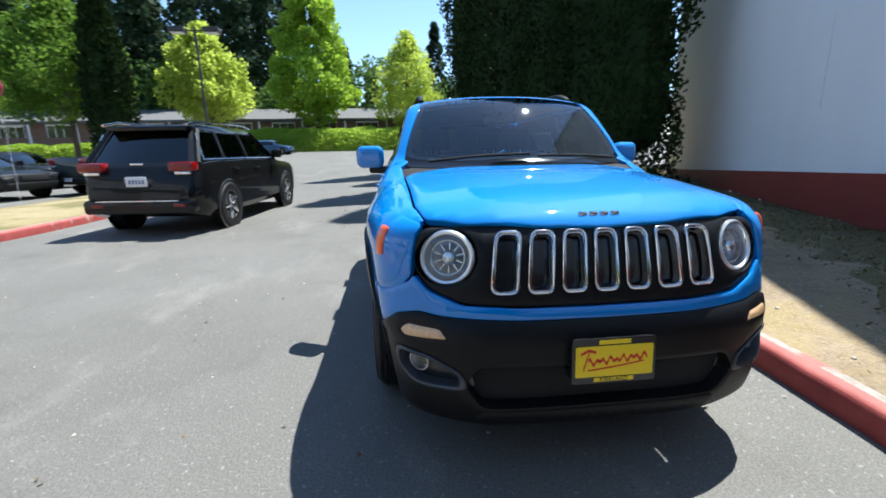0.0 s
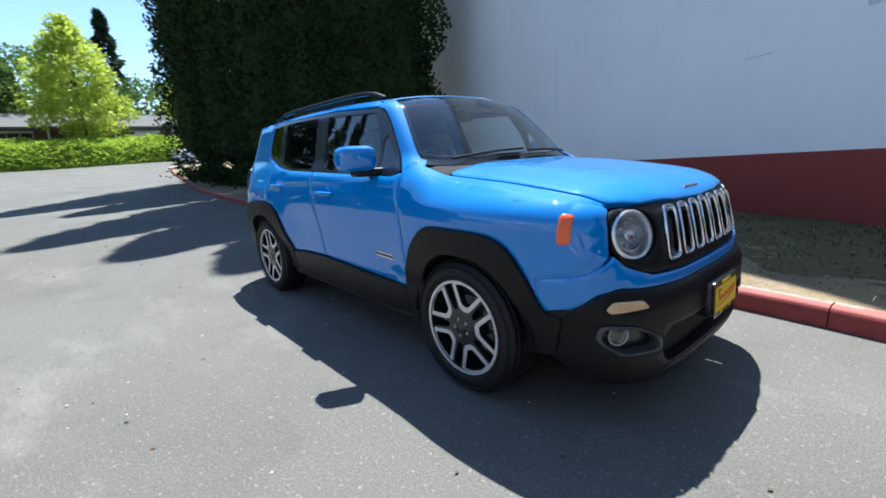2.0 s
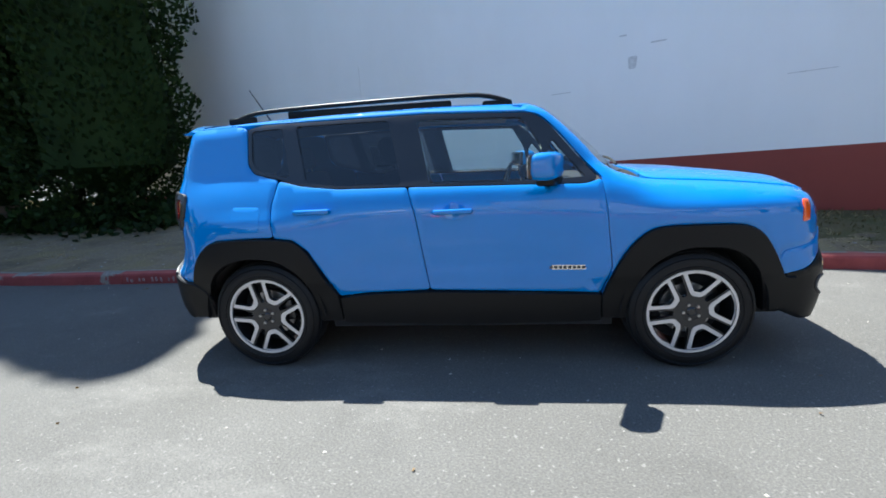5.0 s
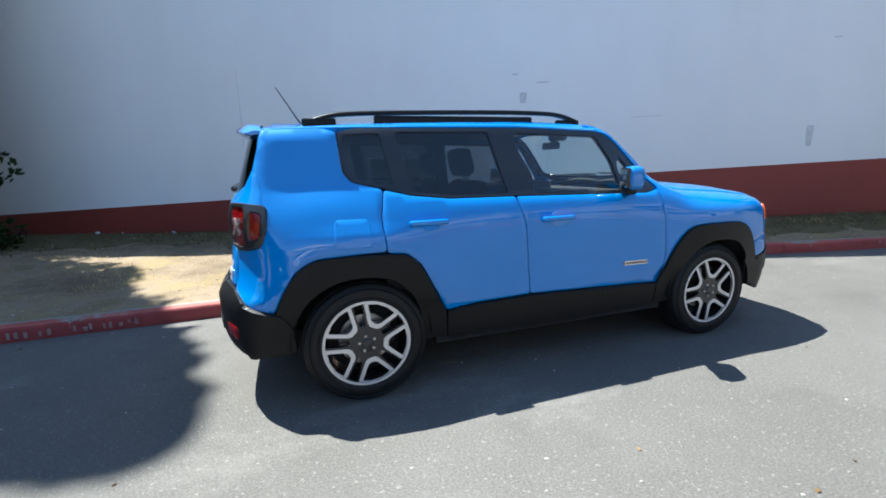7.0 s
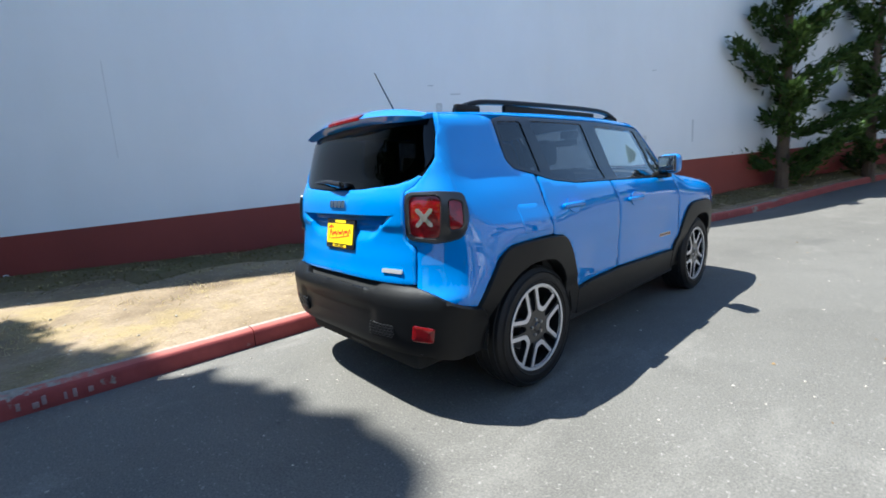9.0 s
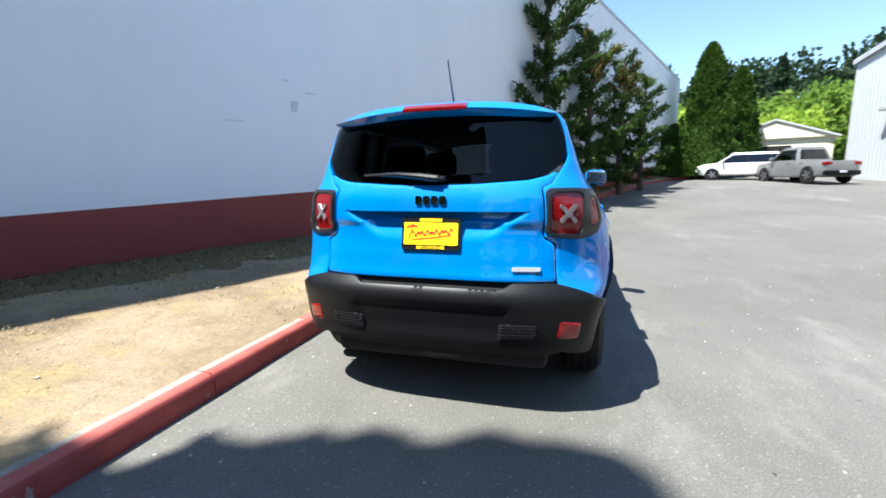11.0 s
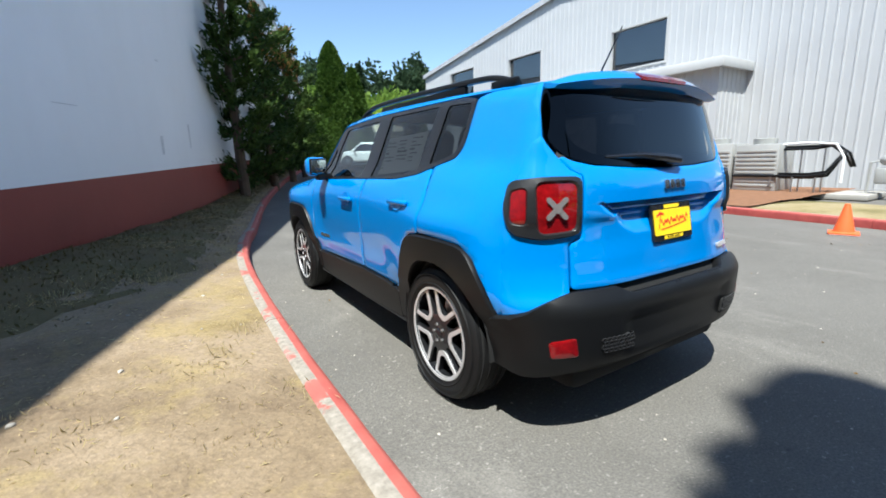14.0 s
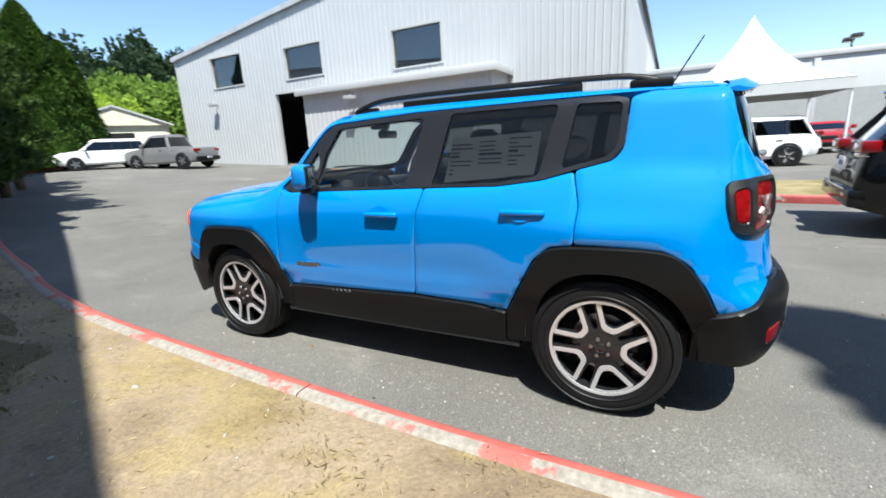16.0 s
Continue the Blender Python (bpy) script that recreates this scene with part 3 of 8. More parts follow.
def build_hall():
    """White metal workshop hall with a gabled front, and its lower annexe."""
    hall = empty("workshop_hall", pose(0, 0, 0))
    tagged(hall, "white ribbed metal workshop hall with high dark windows", "building")
    X = -16.4
    top = lambda y: 9.55 - abs(y + 13.9) * 0.132
    wins = [(-24.4, -21.5, 5.5, 7.35), (-18.1, -15.3, 5.35, 7.1), (-10.9, -8.1, 5.05, 6.9)]
    doors = [(-19.1, -16.4, -0.3, 4.7)]
    ribbed("front_siding", X, -27.8, -0.2, -0.3, top, METAL_WHITE, hall, holes=[(a, b, c, d) for a, b, c, d in wins] + doors)
    for a, b, c, d in wins:
        hall_window(a, b, c, d, X, hall)
    # dark open doorway with a deep interior
    dw = boxed("doorway", (X - 0.2, X + 0.03, -19.17, -19.1, 0.2, 4.75), TRIM_WHITE, hall, "open vehicle doorway into a dark workshop", 0)
    boxed("jamb", (X - 0.2, X + 0.03, -16.4, -16.33, 0.2, 4.75), TRIM_WHITE, dw, "", 0)
    boxed("head", (X - 0.2, X + 0.03, -19.1, -16.4, 4.7, 4.78), TRIM_WHITE, dw, "", 0)
    # Unseen inner walls, all in one dark grey, enclose the doorway.
    inside_mat = mk("dark_grey_inner_wall", (0.07, 0.068, 0.065), 0.9)
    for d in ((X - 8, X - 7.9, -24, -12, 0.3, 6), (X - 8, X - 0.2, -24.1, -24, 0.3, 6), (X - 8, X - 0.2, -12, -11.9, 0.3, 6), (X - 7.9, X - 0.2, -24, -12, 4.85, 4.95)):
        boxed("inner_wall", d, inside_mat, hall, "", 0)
    # roof, rake trim and far side
    rv = [(X + 0.15, -28.0, top(-28.0) + 0.12), (X + 0.15, -13.9, top(-13.9) + 0.12), (X + 0.15, 0.0, top(0.0) + 0.12)]
    back = [(X - 45, y, z) for _, y, z in rv]
    low = [(a, b, c - 0.14) for a, b, c in rv + back]
    pydata("roof", rv + back + low, [(0, 3, 4, 1), (1, 4, 5, 2), (6, 7, 10, 9), (7, 8, 11, 10), (0, 1, 7, 6), (1, 2, 8, 7), (0, 6, 9, 3), (2, 5, 11, 8), (3, 9, 10, 4), (4, 10, 11, 5)], ROOFGREY, hall, smooth=0)
    rk = bmesh.new()
    for (a, b) in (((-28.0), (-13.9)), ((-13.9), (0.0))):
        ys = np.linspace(a, b, 2)
        v = [rk.verts.new((X + o, y, top(y) + z)) for y in ys for o, z in ((0.17, -0.14), (0.17, 0.13), (0.12, 0.13), (0.12, -0.14))]
        for i in range(4):
            rk.faces.new((v[i], v[(i + 1) % 4], v[4 + (i + 1) % 4], v[4 + i]))
    part("rake_trim", rk, mk("grey_rake_trim", (0.42, 0.42, 0.43), 0.5), hall, "grey metal roof edge trim", 0)
    ribbed("end_siding", -0.2, X - 45, X, -0.3, lambda q: 7.75, METAL_WHITE, hall, axis="x", pitch=0.9)
    ribbed("end_siding", -27.8, X - 45, X, -0.3, lambda q: 7.75, METAL_WHITE, hall, axis="x", pitch=0.9)
    boxed("corner_trim", (X - 0.05, X + 0.04, -27.86, -27.7, 0.2, 7.7), TRIM_WHITE, hall, "", 0)
    boxed("corner_trim", (X - 0.05, X + 0.04, -0.3, -0.14, 0.0, 7.7), TRIM_WHITE, hall, "", 0)

    ann = empty("workshop_annexe")
    tagged(ann, "low white ribbed metal annexe with a grey roller door", "building")
    A = -14.5
    ribbed("front_siding", A, -15.2, -5.0, -0.2, lambda q: 4.15, METAL_WHITE, ann, holes=[(-8.3, -5.95, -0.3, 3.2)])
    ribbed("side_siding", -5.0, X + 0.03, A, -0.2, lambda q: 4.15, METAL_WHITE, ann, axis="x")
    ribbed("side_siding", -15.2, X + 0.03, A, -0.2, lambda q: 4.15, METAL_WHITE, ann, axis="x")
    boxed("roller_door", (A - 0.16, A - 0.1, -8.3, -5.95, 0.05, 3.2), ROLLDOOR, ann, "closed grey roller door", 0)
    for a, b in ((-8.38, -8.3), (-5.95, -5.87)):
        boxed("jamb", (A - 0.18, A + 0.04, a, b, 0.0, 3.28), TRIM_WHITE, ann, "", 0)
    boxed("lintel", (A - 0.18, A + 0.04, -8.3, -5.95, 3.2, 3.28), TRIM_WHITE, ann, "", 0)
    boxed("roof_slab", (X + 0.03, A + 0.28, -15.4, -4.8, 4.15, 4.28), TRIM_WHITE, ann, "", 0.02)
    boxed("fascia", (A + 0.28, A + 0.34, -15.45, -4.74, 4.10, 4.42), TRIM_WHITE, ann, "white metal eave fascia", 0.02)
    boxed("fascia", (X + 0.03, A + 0.28, -4.8, -4.74, 4.10, 4.42), TRIM_WHITE, ann, "", 0.02)
    # concrete apron and mulch beds
    ap = boxed("driveway_apron", (-14.5, -8.9, -8.6, -5.9, -0.1, 0.05), CONCRETE, None, "", 0.02)
    tagged(ap, "pale concrete apron in front of the roller door", "concrete apron", kind="structure")
    bed_edge = lambda y: float(np.interp(y, [-14.2, -13.4, -11.4, -9.15], [-12.4, -11.3, -10.6, -9.9]))
    kerb_edge = lambda y: float(np.interp(y, [-5.8, -4.8, -3.2, -1.0, 0.8], [-8.5, -8.3, -8.0, -7.75, -7.45])) - 0.06
    for nm, x0, x1, y0, y1, up, rough in (("mulch_bed", -14.5, kerb_edge, -5.85, -1.0, 0.165, 0.02), ("mulch_bed", -14.5, bed_edge, -14.1, -9.2, 0.10, 0.05)):
        vs = [(x, y, float(land(x, y)) + up + rough * noise.noise(Vector((x, y, 0)))) for y in np.linspace(y0, y1, 14) for x in np.linspace(x0, x1(y) - 0.12, 18)]
        fs = [(j * 18 + i, j * 18 + i + 1, j * 18 + i + 19, j * 18 + i + 18) for j in range(13) for i in range(17)]
        tagged(pydata(nm, vs, fs, MULCH, smooth=60), "reddish bark mulch bed beside the white building", "mulch bed", kind="structure")
    # wall lamp under the eave
    lamp = empty("wall_lamp", pose(A, -11.9, 3.72))
    tagged(lamp, "grey flood lamp on a bracket under the eave", "lamp")
    boxed("bracket", (0.0, 0.3, -0.04, 0.04, -0.03, 0.03), GREYBOX, lamp)
    boxed("lamp_head", (0.25, 0.65, -0.25, 0.25, -0.10, 0.08), GREYBOX, lamp, "", 0.03)
    lamp = empty("wall_lamp", pose(X, -24.3, 4.6))
    tagged(lamp, "grey flood lamp on a bracket on the hall", "lamp")
    boxed("bracket", (0.0, 0.3, -0.04, 0.04, -0.03, 0.03), GREYBOX, lamp)
    boxed("lamp_head", (0.25, 0.55, -0.22, 0.22, -0.12, 0.10), GREYBOX, lamp, "", 0.03)


build_ground()
STRIP = build_strip()
build_wall()
kerb_pieces(kerb_line(), "kerb", "worn red painted kerb with bare concrete spots", 2.4, 0)
kerb_pieces([(x, y) for x, y in island_line()][::-1], "kerb", "red painted kerb round the grass island", 2.4, 0)
kerb_pieces([(-14.4, -14.5), (-12.4, -14.3), (-11.3, -13.4), (-10.6, -11.4), (-10.05, -9.7)], "kerb", "bare concrete kerb round the mulch bed", 2.0, 1)
kerb_pieces([(-10.04, -9.66), (-9.9, -9.15), (-9.8, -8.75)], "kerb", "red painted kerb end beside the concrete apron", 2.0, 0)
build_island()
build_hall()


# ---- the blue car: one smooth body form, cut into its panels ----
def smax(a, b, k):
    h = np.clip(0.5 + 0.5 * (a - b) / k, 0, 1)
    return b + (a - b) * h + k * h * (1 - h)


def smin(a, b, k):
    return -smax(-a, -b, k)


def curve(v, pts):
    """A smooth line through (v, value) points."""
    xs, ys = zip(*pts)
    v = np.asarray(v, float)
    xs, ys = np.array(xs), np.array(ys)
    d = np.diff(ys) / np.diff(xs)
    m = np.r_[d[0], np.where(d[:-1] * d[1:] > 0, 2 * d[:-1] * d[1:] / (d[:-1] + d[1:] + 1e-12), 0), d[-1]]
    i = np.clip(np.searchsorted(xs, v) - 1, 0, len(xs) - 2)
    h = xs[i + 1] - xs[i]
    t = np.clip((v - xs[i]) / h, 0, 1)
    return (ys[i] * (1 + 2 * t) * (1 - t) ** 2 + m[i] * h * t * (1 - t) ** 2 + ys[i + 1] * t * t * (3 - 2 * t) - m[i + 1] * h * t * t * (1 - t))


def body(p):
    """Signed form of the car body: below nought inside."""
    x, y, z = np.abs(p[:, 0]), p[:, 1], p[:, 2]
    # lower body
    side = curve(z, [(0.15, 0.78), (0.30, 0.812), (0.46, 0.838), (0.545, 0.852), (0.575, 0.862), (0.66, 0.866), (0.80, 0.868), (0.93, 0.872), (1.00, 0.868), (1.06, 0.852), (1.13, 0.815), (1.25, 0.75)])
    # dish between the shoulder crease and the sill, and bulges over the wheels
    dish = 0.021 * np.exp(-(((z - 0.63) / 0.14) ** 2)) * smooth_step(-0.85, -0.55, y) * (1 - smooth_step(0.55, 0.9, y))
    bulge = 0.040 * (np.exp(-(((y + 1.285) / 0.42) ** 2)) + np.exp(-(((y - 1.285) / 0.42) ** 2))) * smooth_step(0.45, 0.75, z) * (1 - smooth_step(0.93, 1.05, z))
    haunch = 0.034 * smooth_step(1.35, 1.75, y) * np.exp(-(((z - 0.74) / 0.15) ** 2)) - 0.030 * smooth_step(1.55, 1.95, y) * smooth_step(0.88, 0.98, z)
    side = side - dish + bulge + haunch - 0.032 * smooth_step(1.35, 2.1, y) - 0.055 * smooth_step(-1.5, -2.15, y)
    nose = curve(z, [(0.10, -2.06), (0.22, -2.13), (0.42, -2.17), (0.58, -2.165), (0.66, -2.135), (0.80, -2.115), (0.92, -2.085), (0.99, -2.04), (1.06, -1.95)])
    nose = nose + 0.44 * x**3.8
    tail = curve(z, [(0.20, 1.98), (0.32, 2.06), (0.44, 2.10), (0.62, 2.11), (0.70, 2.065), (0.80, 2.038), (1.10, 2.015), (1.20, 1.980), (1.50, 1.885), (1.62, 1.83)]) - 0.045 - 0.42 * x**4.0
    top = curve(y, [(-2.2, 0.97), (-2.05, 1.02), (-1.9, 1.062), (-1.5, 1.118), (-1.05, 1.158), (-0.8, 1.19), (2.2, 1.20)]) - 0.05 * (x / 0.72) ** 4 * (1 - smooth_step(-1.1, -0.7, y))
    low = smax(smax(side_dist(x, side), nose - y, 0.09), smax(y - tail, z - top, 0.08), 0.075)
    low = smax(low, 0.15 - z, 0.05)
    # greenhouse
    gs = 0.800 - (z - 1.13) * 0.335 - 0.03 * smooth_step(0.9, 1.9, y) - 0.02 * smooth_step(0.0, -0.8, y)
    screen = -1.0 + 0.16 * (x / 0.7) ** 2 + (z - 1.16) * 0.80 + 0.65 * (z - 1.16) ** 2
    roof = curve(y, [(-0.8, 1.585), (-0.4, 1.612), (0.2, 1.632), (1.0, 1.622), (1.6, 1.598), (2.1, 1.565)]) - 0.045 * (x / 0.6) ** 2.4
    up = smax(smax((x - gs) * 0.95, (screen - y) * 0.70, 0.05), smax((y - tail) * 0.93, z - roof, 0.04), 0.06)
    up = smax(up, 1.0 - z, 0.01)
    return smin(low, up, 0.05)


def side_dist(x, side):
    return x - side


def grad(p):
    e = 1e-3
    g = np.stack([body(p + e * np.eye(3)[k]) - body(p - e * np.eye(3)[k]) for k in range(3)], 1)
    return g / (np.linalg.norm(g, axis=1, keepdims=True) + 1e-9)


def rays(view, ab):
    """Start points well outside the body and aim points inside it, for a flat (a, b) chart."""
    a, b = ab[:, 0], ab[:, 1]
    o = np.zeros_like(a)
    if view in ("right", "left"):
        s = -1.0 if view == "right" else 1.0
        return np.stack([s * 1.3 + o, a, b], 1), np.stack([s * 0.3 + o, a, b], 1)
    if view == "front":
        w = a / 0.9
        return np.stack([1.6 * np.sin(w), -1.2 - 1.6 * np.cos(w), b], 1), np.stack([0.3 * np.sin(w), -1.2 - 0.3 * np.cos(w), b], 1)
    if view == "rear":
        w = a / 0.85
        return np.stack([1.6 * np.sin(w), 1.2 + 1.6 * np.cos(w), b], 1), np.stack([0.2 * np.sin(w), 1.2 + 0.2 * np.cos(w), b], 1)
    if view == "top":
        return np.stack([a, b, o + 2.0], 1), np.stack([a, b, o + 0.5], 1)
    if view == "screen":
        c = np.stack([a, -0.75 + 0.72 * b, 1.40 + 0.70 * b], 1)
        n = np.array([0, -0.70, 0.72])
        return c + 0.5 * n, c - 0.6 * n


def laid(view, ab):
    p0, p1 = rays(view, np.asarray(ab, float))
    lo, hi = np.zeros(len(p0)), np.ones(len(p0))
    for _ in range(28):
        m = (lo + hi) / 2
        ins = body(p0 + (p1 - p0) * m[:, None]) < 0
        hi, lo = np.where(ins, m, hi), np.where(ins, lo, m)
    return p0 + (p1 - p0) * hi[:, None]


def panel(name, view, outline, mat, parent=None, label="", off=0.0, res=0.035, lip=0.004, deep=0.03, holes=(), extra=(), crown=None, smooth=35):
    """A panel of the body: the outline in its view, laid on the body form, with turned-in edges."""
    rings = [dense(outline, res)] + [dense(h, res) for h in holes]
    pts, edges = [], []
    for r in rings:
        k = len(pts)
        pts += r
        edges += [(k + i, k + (i + 1) % len(r)) for i in range(len(r))]
    nb = len(pts)
    poly = [np.array(r) for r in rings]

    def clear(q):
        ok = inside(poly[0], q)
        for h in poly[1:]:
            ok &= ~inside(h, q)
        return ok

    allb = np.array(pts)
    inner = []
    for r in rings:
        a = np.array(r)
        t = np.roll(a, -1, 0) - np.roll(a, 1, 0)
        nrm = np.stack([-t[:, 1], t[:, 0]], 1) / (np.linalg.norm(t, axis=1, keepdims=True) + 1e-9)
        for s in (0.006, -0.006):
            q = a + s * nrm
            keep = clear(q)
            inner.append(q[keep])
    inner = np.vstack(inner)
    if len(inner):
        d = np.array([np.min(np.hypot(*(allb - q).T)) for q in inner])
        inner = inner[d > 0.0045]
    lo, hi = poly[0].min(0), poly[0].max(0)
    gx, gy = np.meshgrid(np.arange(lo[0] + res / 2, hi[0], res), np.arange(lo[1] + res / 2, hi[1], res))
    g = np.stack([gx.ravel(), gy.ravel()], 1)
    g = g[clear(g)]
    if len(g):
        d = np.array([np.min(np.hypot(*(allb - q).T)) for q in g])
        g = g[d > res * 0.55]
    if len(extra):
        e = np.array(extra, float)
        e = e[clear(e)]
        e = e[[np.min(np.hypot(*(allb - q).T)) > 0.006 for q in e]]
        g = g[[np.min(np.hypot(*(e - q).T)) > 0.007 for q in g]]
        g = np.vstack([g, e])
    ab = np.vstack([allb, inner, g]) if len(g) else np.vstack([allb, inner])
    vs, _, fs, ov, _, _ = geometry.delaunay_2d_cdt([Vector(v) for v in ab], edges, [], 0, 1e-6)
    ab2 = np.array([tuple(v) for v in vs])
    tri = np.array([f for f in fs])
    tri = tri[clear(ab2[tri].mean(1))]
    src = np.array([o[0] if o else -1 for o in ov])
    p = laid(view, ab2)
    n = grad(p)
    isb = (src >= 0) & (src < nb)
    lift = np.full(len(p), off)
    if crown:
        lift = lift + crown(ab2)
    lift = lift - np.where(isb, lip, 0)
    q = p + n * lift[:, None]
    # wind every face outwards
    fn = np.cross(q[tri[:, 1]] - q[tri[:, 0]], q[tri[:, 2]] - q[tri[:, 0]])
    flip = (fn * n[tri].mean(1)).sum(1) < 0
    tri[flip] = tri[flip][:, ::-1]
    count = {}
    for f in tri:
        for i in range(3):
            e = (f[i], f[(i + 1) % 3])
            count[e] = 1
    rim = [e for e in count if (e[1], e[0]) not in count]
    low = {}
    verts = q.tolist()
    for e in rim:
        for v in e:
            if v not in low:
                low[v] = len(verts)
                verts.append((q[v] - n[v] * deep).tolist())
    faces = [tuple(f) for f in tri] + [(b, a, low[a], low[b]) for a, b in rim]
    return pydata(name, verts, faces, mat, parent, label, smooth=smooth)


def mirror_y(outline):
    return [(-a, b) for a, b in outline][::-1]


CAR = empty("compact_suv")
tagged(CAR, "bright blue boxy compact SUV with black lower cladding on asphalt", "car")

ARCH_F = [(-0.79, 0.43), (-0.83, 0.55), (-0.90, 0.70), (-0.98, 0.80), (-1.08, 0.855), (-1.30, 0.865), (-1.50, 0.855), (-1.60, 0.81), (-1.68, 0.71), (-1.775, 0.54)]
ARCH_R = [(1.765, 0.56), (1.70, 0.70), (1.63, 0.80), (1.53, 0.855), (1.28, 0.865), (1.05, 0.845), (0.96, 0.77), (0.88, 0.62), (0.80, 0.47)]
ARCH_F, ARCH_R = ([tuple(p) for p in along(q, 0.03)] for q in (ARCH_F, ARCH_R))


def side_panels(view, tagside):
    """All painted panels, cladding and glass of one flank."""
    g = 0.0025
    fender = rounded([(-0.79 - g, 0.45)] + ARCH_F[1:-1] + [(-1.72, 0.70), (-1.90, 0.735), (-1.955, 0.78), (-1.965, 0.90), (-1.95, 0.985), (-1.80, 1.02), (-1.5, 1.062), (-1.1, 1.092), (-0.93, 1.13), (-0.83, 1.20), (-0.775, 1.20), (-0.79 - g, 1.08), (-0.845, 0.62)], 0.03)
    part_f = panel("front_fender", view, fender, PAINT, CAR)
    fdoor = rounded([(-0.845 + 2 * g, 0.62), (-0.785, 0.465), (-0.55, 0.475), (0.22 - g, 0.50), (0.245 - g, 0.70), (0.275 - g, 0.95), (0.32 - g, 1.128), (-0.70, 1.105), (-0.785, 1.13)], 0.02)
    d1 = panel("front_door", view, fdoor, PAINT, CAR)
    rdoor = rounded([(0.22 + g, 0.50), (0.60, 0.49), (0.795, 0.47), (0.87, 0.62), (0.95, 0.775), (1.04, 0.85), (1.15 - g, 0.862), (1.165 - g, 1.05), (1.13 - g, 1.20), (0.98, 1.162), (0.75, 1.135), (0.32 + g, 1.128), (0.275 + g, 0.95), (0.245 + g, 0.70)], 0.02)
    d2 = panel("rear_door", view, rdoor, PAINT, CAR)
    quarter = rounded([(1.15 + g, 0.868), (1.28, 0.870), (1.53, 0.86), (1.635, 0.805), (1.705, 0.70), (1.76, 0.575), (1.84, 0.60), (1.90, 0.66), (1.90, 0.85), (1.89, 1.0), (1.865, 1.16), (1.83, 1.25), (1.78, 1.42), (1.73, 1.545), (1.45, 1.552), (1.36, 1.53), (1.345, 1.30), (1.30, 1.245), (1.13 + g, 1.205), (1.165 + g, 1.05)], 0.025)
    qp = panel("rear_quarter", view, quarter, PAINT, CAR)
    # filler door
    if view == "right":
        panel("fuel_door", view, rounded([(1.225, 0.90), (1.43, 0.90), (1.42, 1.06), (1.23, 1.055)], 0.03), PAINT, CAR, "round-cornered fuel filler door", off=0.002, lip=0.005)
    # roof side rail and pillars
    arch = rounded([(-0.40, 1.527), (0.2, 1.553), (1.0, 1.556), (1.45, 1.556), (1.73, 1.549), (1.70, 1.60), (1.0, 1.605), (0.2, 1.605), (-0.40, 1.585)], 0.012)
    panel("roof_side", view, arch, PAINT, CAR, res=0.03)
    # glass and black frames
    frame_o = rounded([(-0.765, 1.135), (-0.70, 1.11), (0.32, 1.134), (0.75, 1.141), (0.98, 1.168), (1.13, 1.21), (1.295, 1.25), (1.338, 1.305), (1.352, 1.527), (1.25, 1.548), (0.2, 1.547), (-0.41, 1.518), (-0.50, 1.462)], 0.02)
    w1 = rounded([(-0.50, 1.135), (0.19, 1.142), (0.265, 1.515), (-0.36, 1.495), (-0.46, 1.33)], 0.025)
    w0 = rounded([(-0.70, 1.145), (-0.53, 1.137), (-0.50, 1.30), (-0.53, 1.36)], 0.012)
    w2 = rounded([(0.36, 1.147), (0.75, 1.155), (0.955, 1.185), (1.03, 1.525), (0.44, 1.525)], 0.025)
    w3 = rounded([(1.065, 1.215), (1.27, 1.265), (1.315, 1.32), (1.325, 1.512), (1.12, 1.52)], 0.025)
    panel("window_frame", view, frame_o, GLOSSBLACK, CAR, "black window surround and pillars", off=-0.004, lip=0.0, holes=[w1, w0, w2, w3], res=0.04)
    for nm, w, mt, lb in (("front_door_glass", w1, GLASS, "clear front door glass"), ("vent_glass", w0, GLASS, ""), ("rear_door_glass", w2, TINT, "dark tinted rear door glass"), ("quarter_glass", w3, TINT, "")):
        o = panel(nm, view, w, mt, CAR, lb, off=-0.010, lip=0.0, deep=0.004, res=0.05)
        o.visible_shadow = mt is TINT
    # cladding: arch flares and sill
    inF = [(-0.955, 0.30), (-0.965, 0.42), (-1.00, 0.55), (-1.08, 0.66), (-1.20, 0.725), (-1.33, 0.735), (-1.46, 0.715), (-1.57, 0.64), (-1.64, 0.53), (-1.675, 0.40), (-1.68, 0.33)]
    inF = [tuple(p) for p in along(inF, 0.03)]
    fl = rounded(inF + [(-1.80, 0.34), (-1.85, 0.54), (-1.775, 0.545)] + ARCH_F[1:-1][::-1] + [(-0.79, 0.45), (-0.80, 0.30)], 0.025)
    panel("front_arch_flare", view, fl, PLASTIC, CAR, "black plastic wheel arch flare", off=0.016, lip=0.010, deep=0.05)
    inR = [(1.70, 0.33), (1.675, 0.45), (1.62, 0.58), (1.54, 0.67), (1.42, 0.725), (1.28, 0.737), (1.14, 0.71), (1.03, 0.62), (0.965, 0.48), (0.955, 0.30)]
    inR = [tuple(p) for p in along(inR, 0.03)]
    fl = rounded(inR[::-1] + [(1.84, 0.34), (1.85, 0.585)] + ARCH_R[:-1] + [(0.80, 0.48), (0.79, 0.30)], 0.025)
    panel("rear_arch_flare", view, fl, PLASTIC, CAR, "black plastic wheel arch flare", off=0.016, lip=0.010, deep=0.05)
    sill = rounded([(-0.80, 0.28), (-0.795, 0.462), (-0.5, 0.470), (0.22, 0.493), (0.60, 0.484), (0.795, 0.465), (0.79, 0.28), (0.0, 0.265)], 0.015)
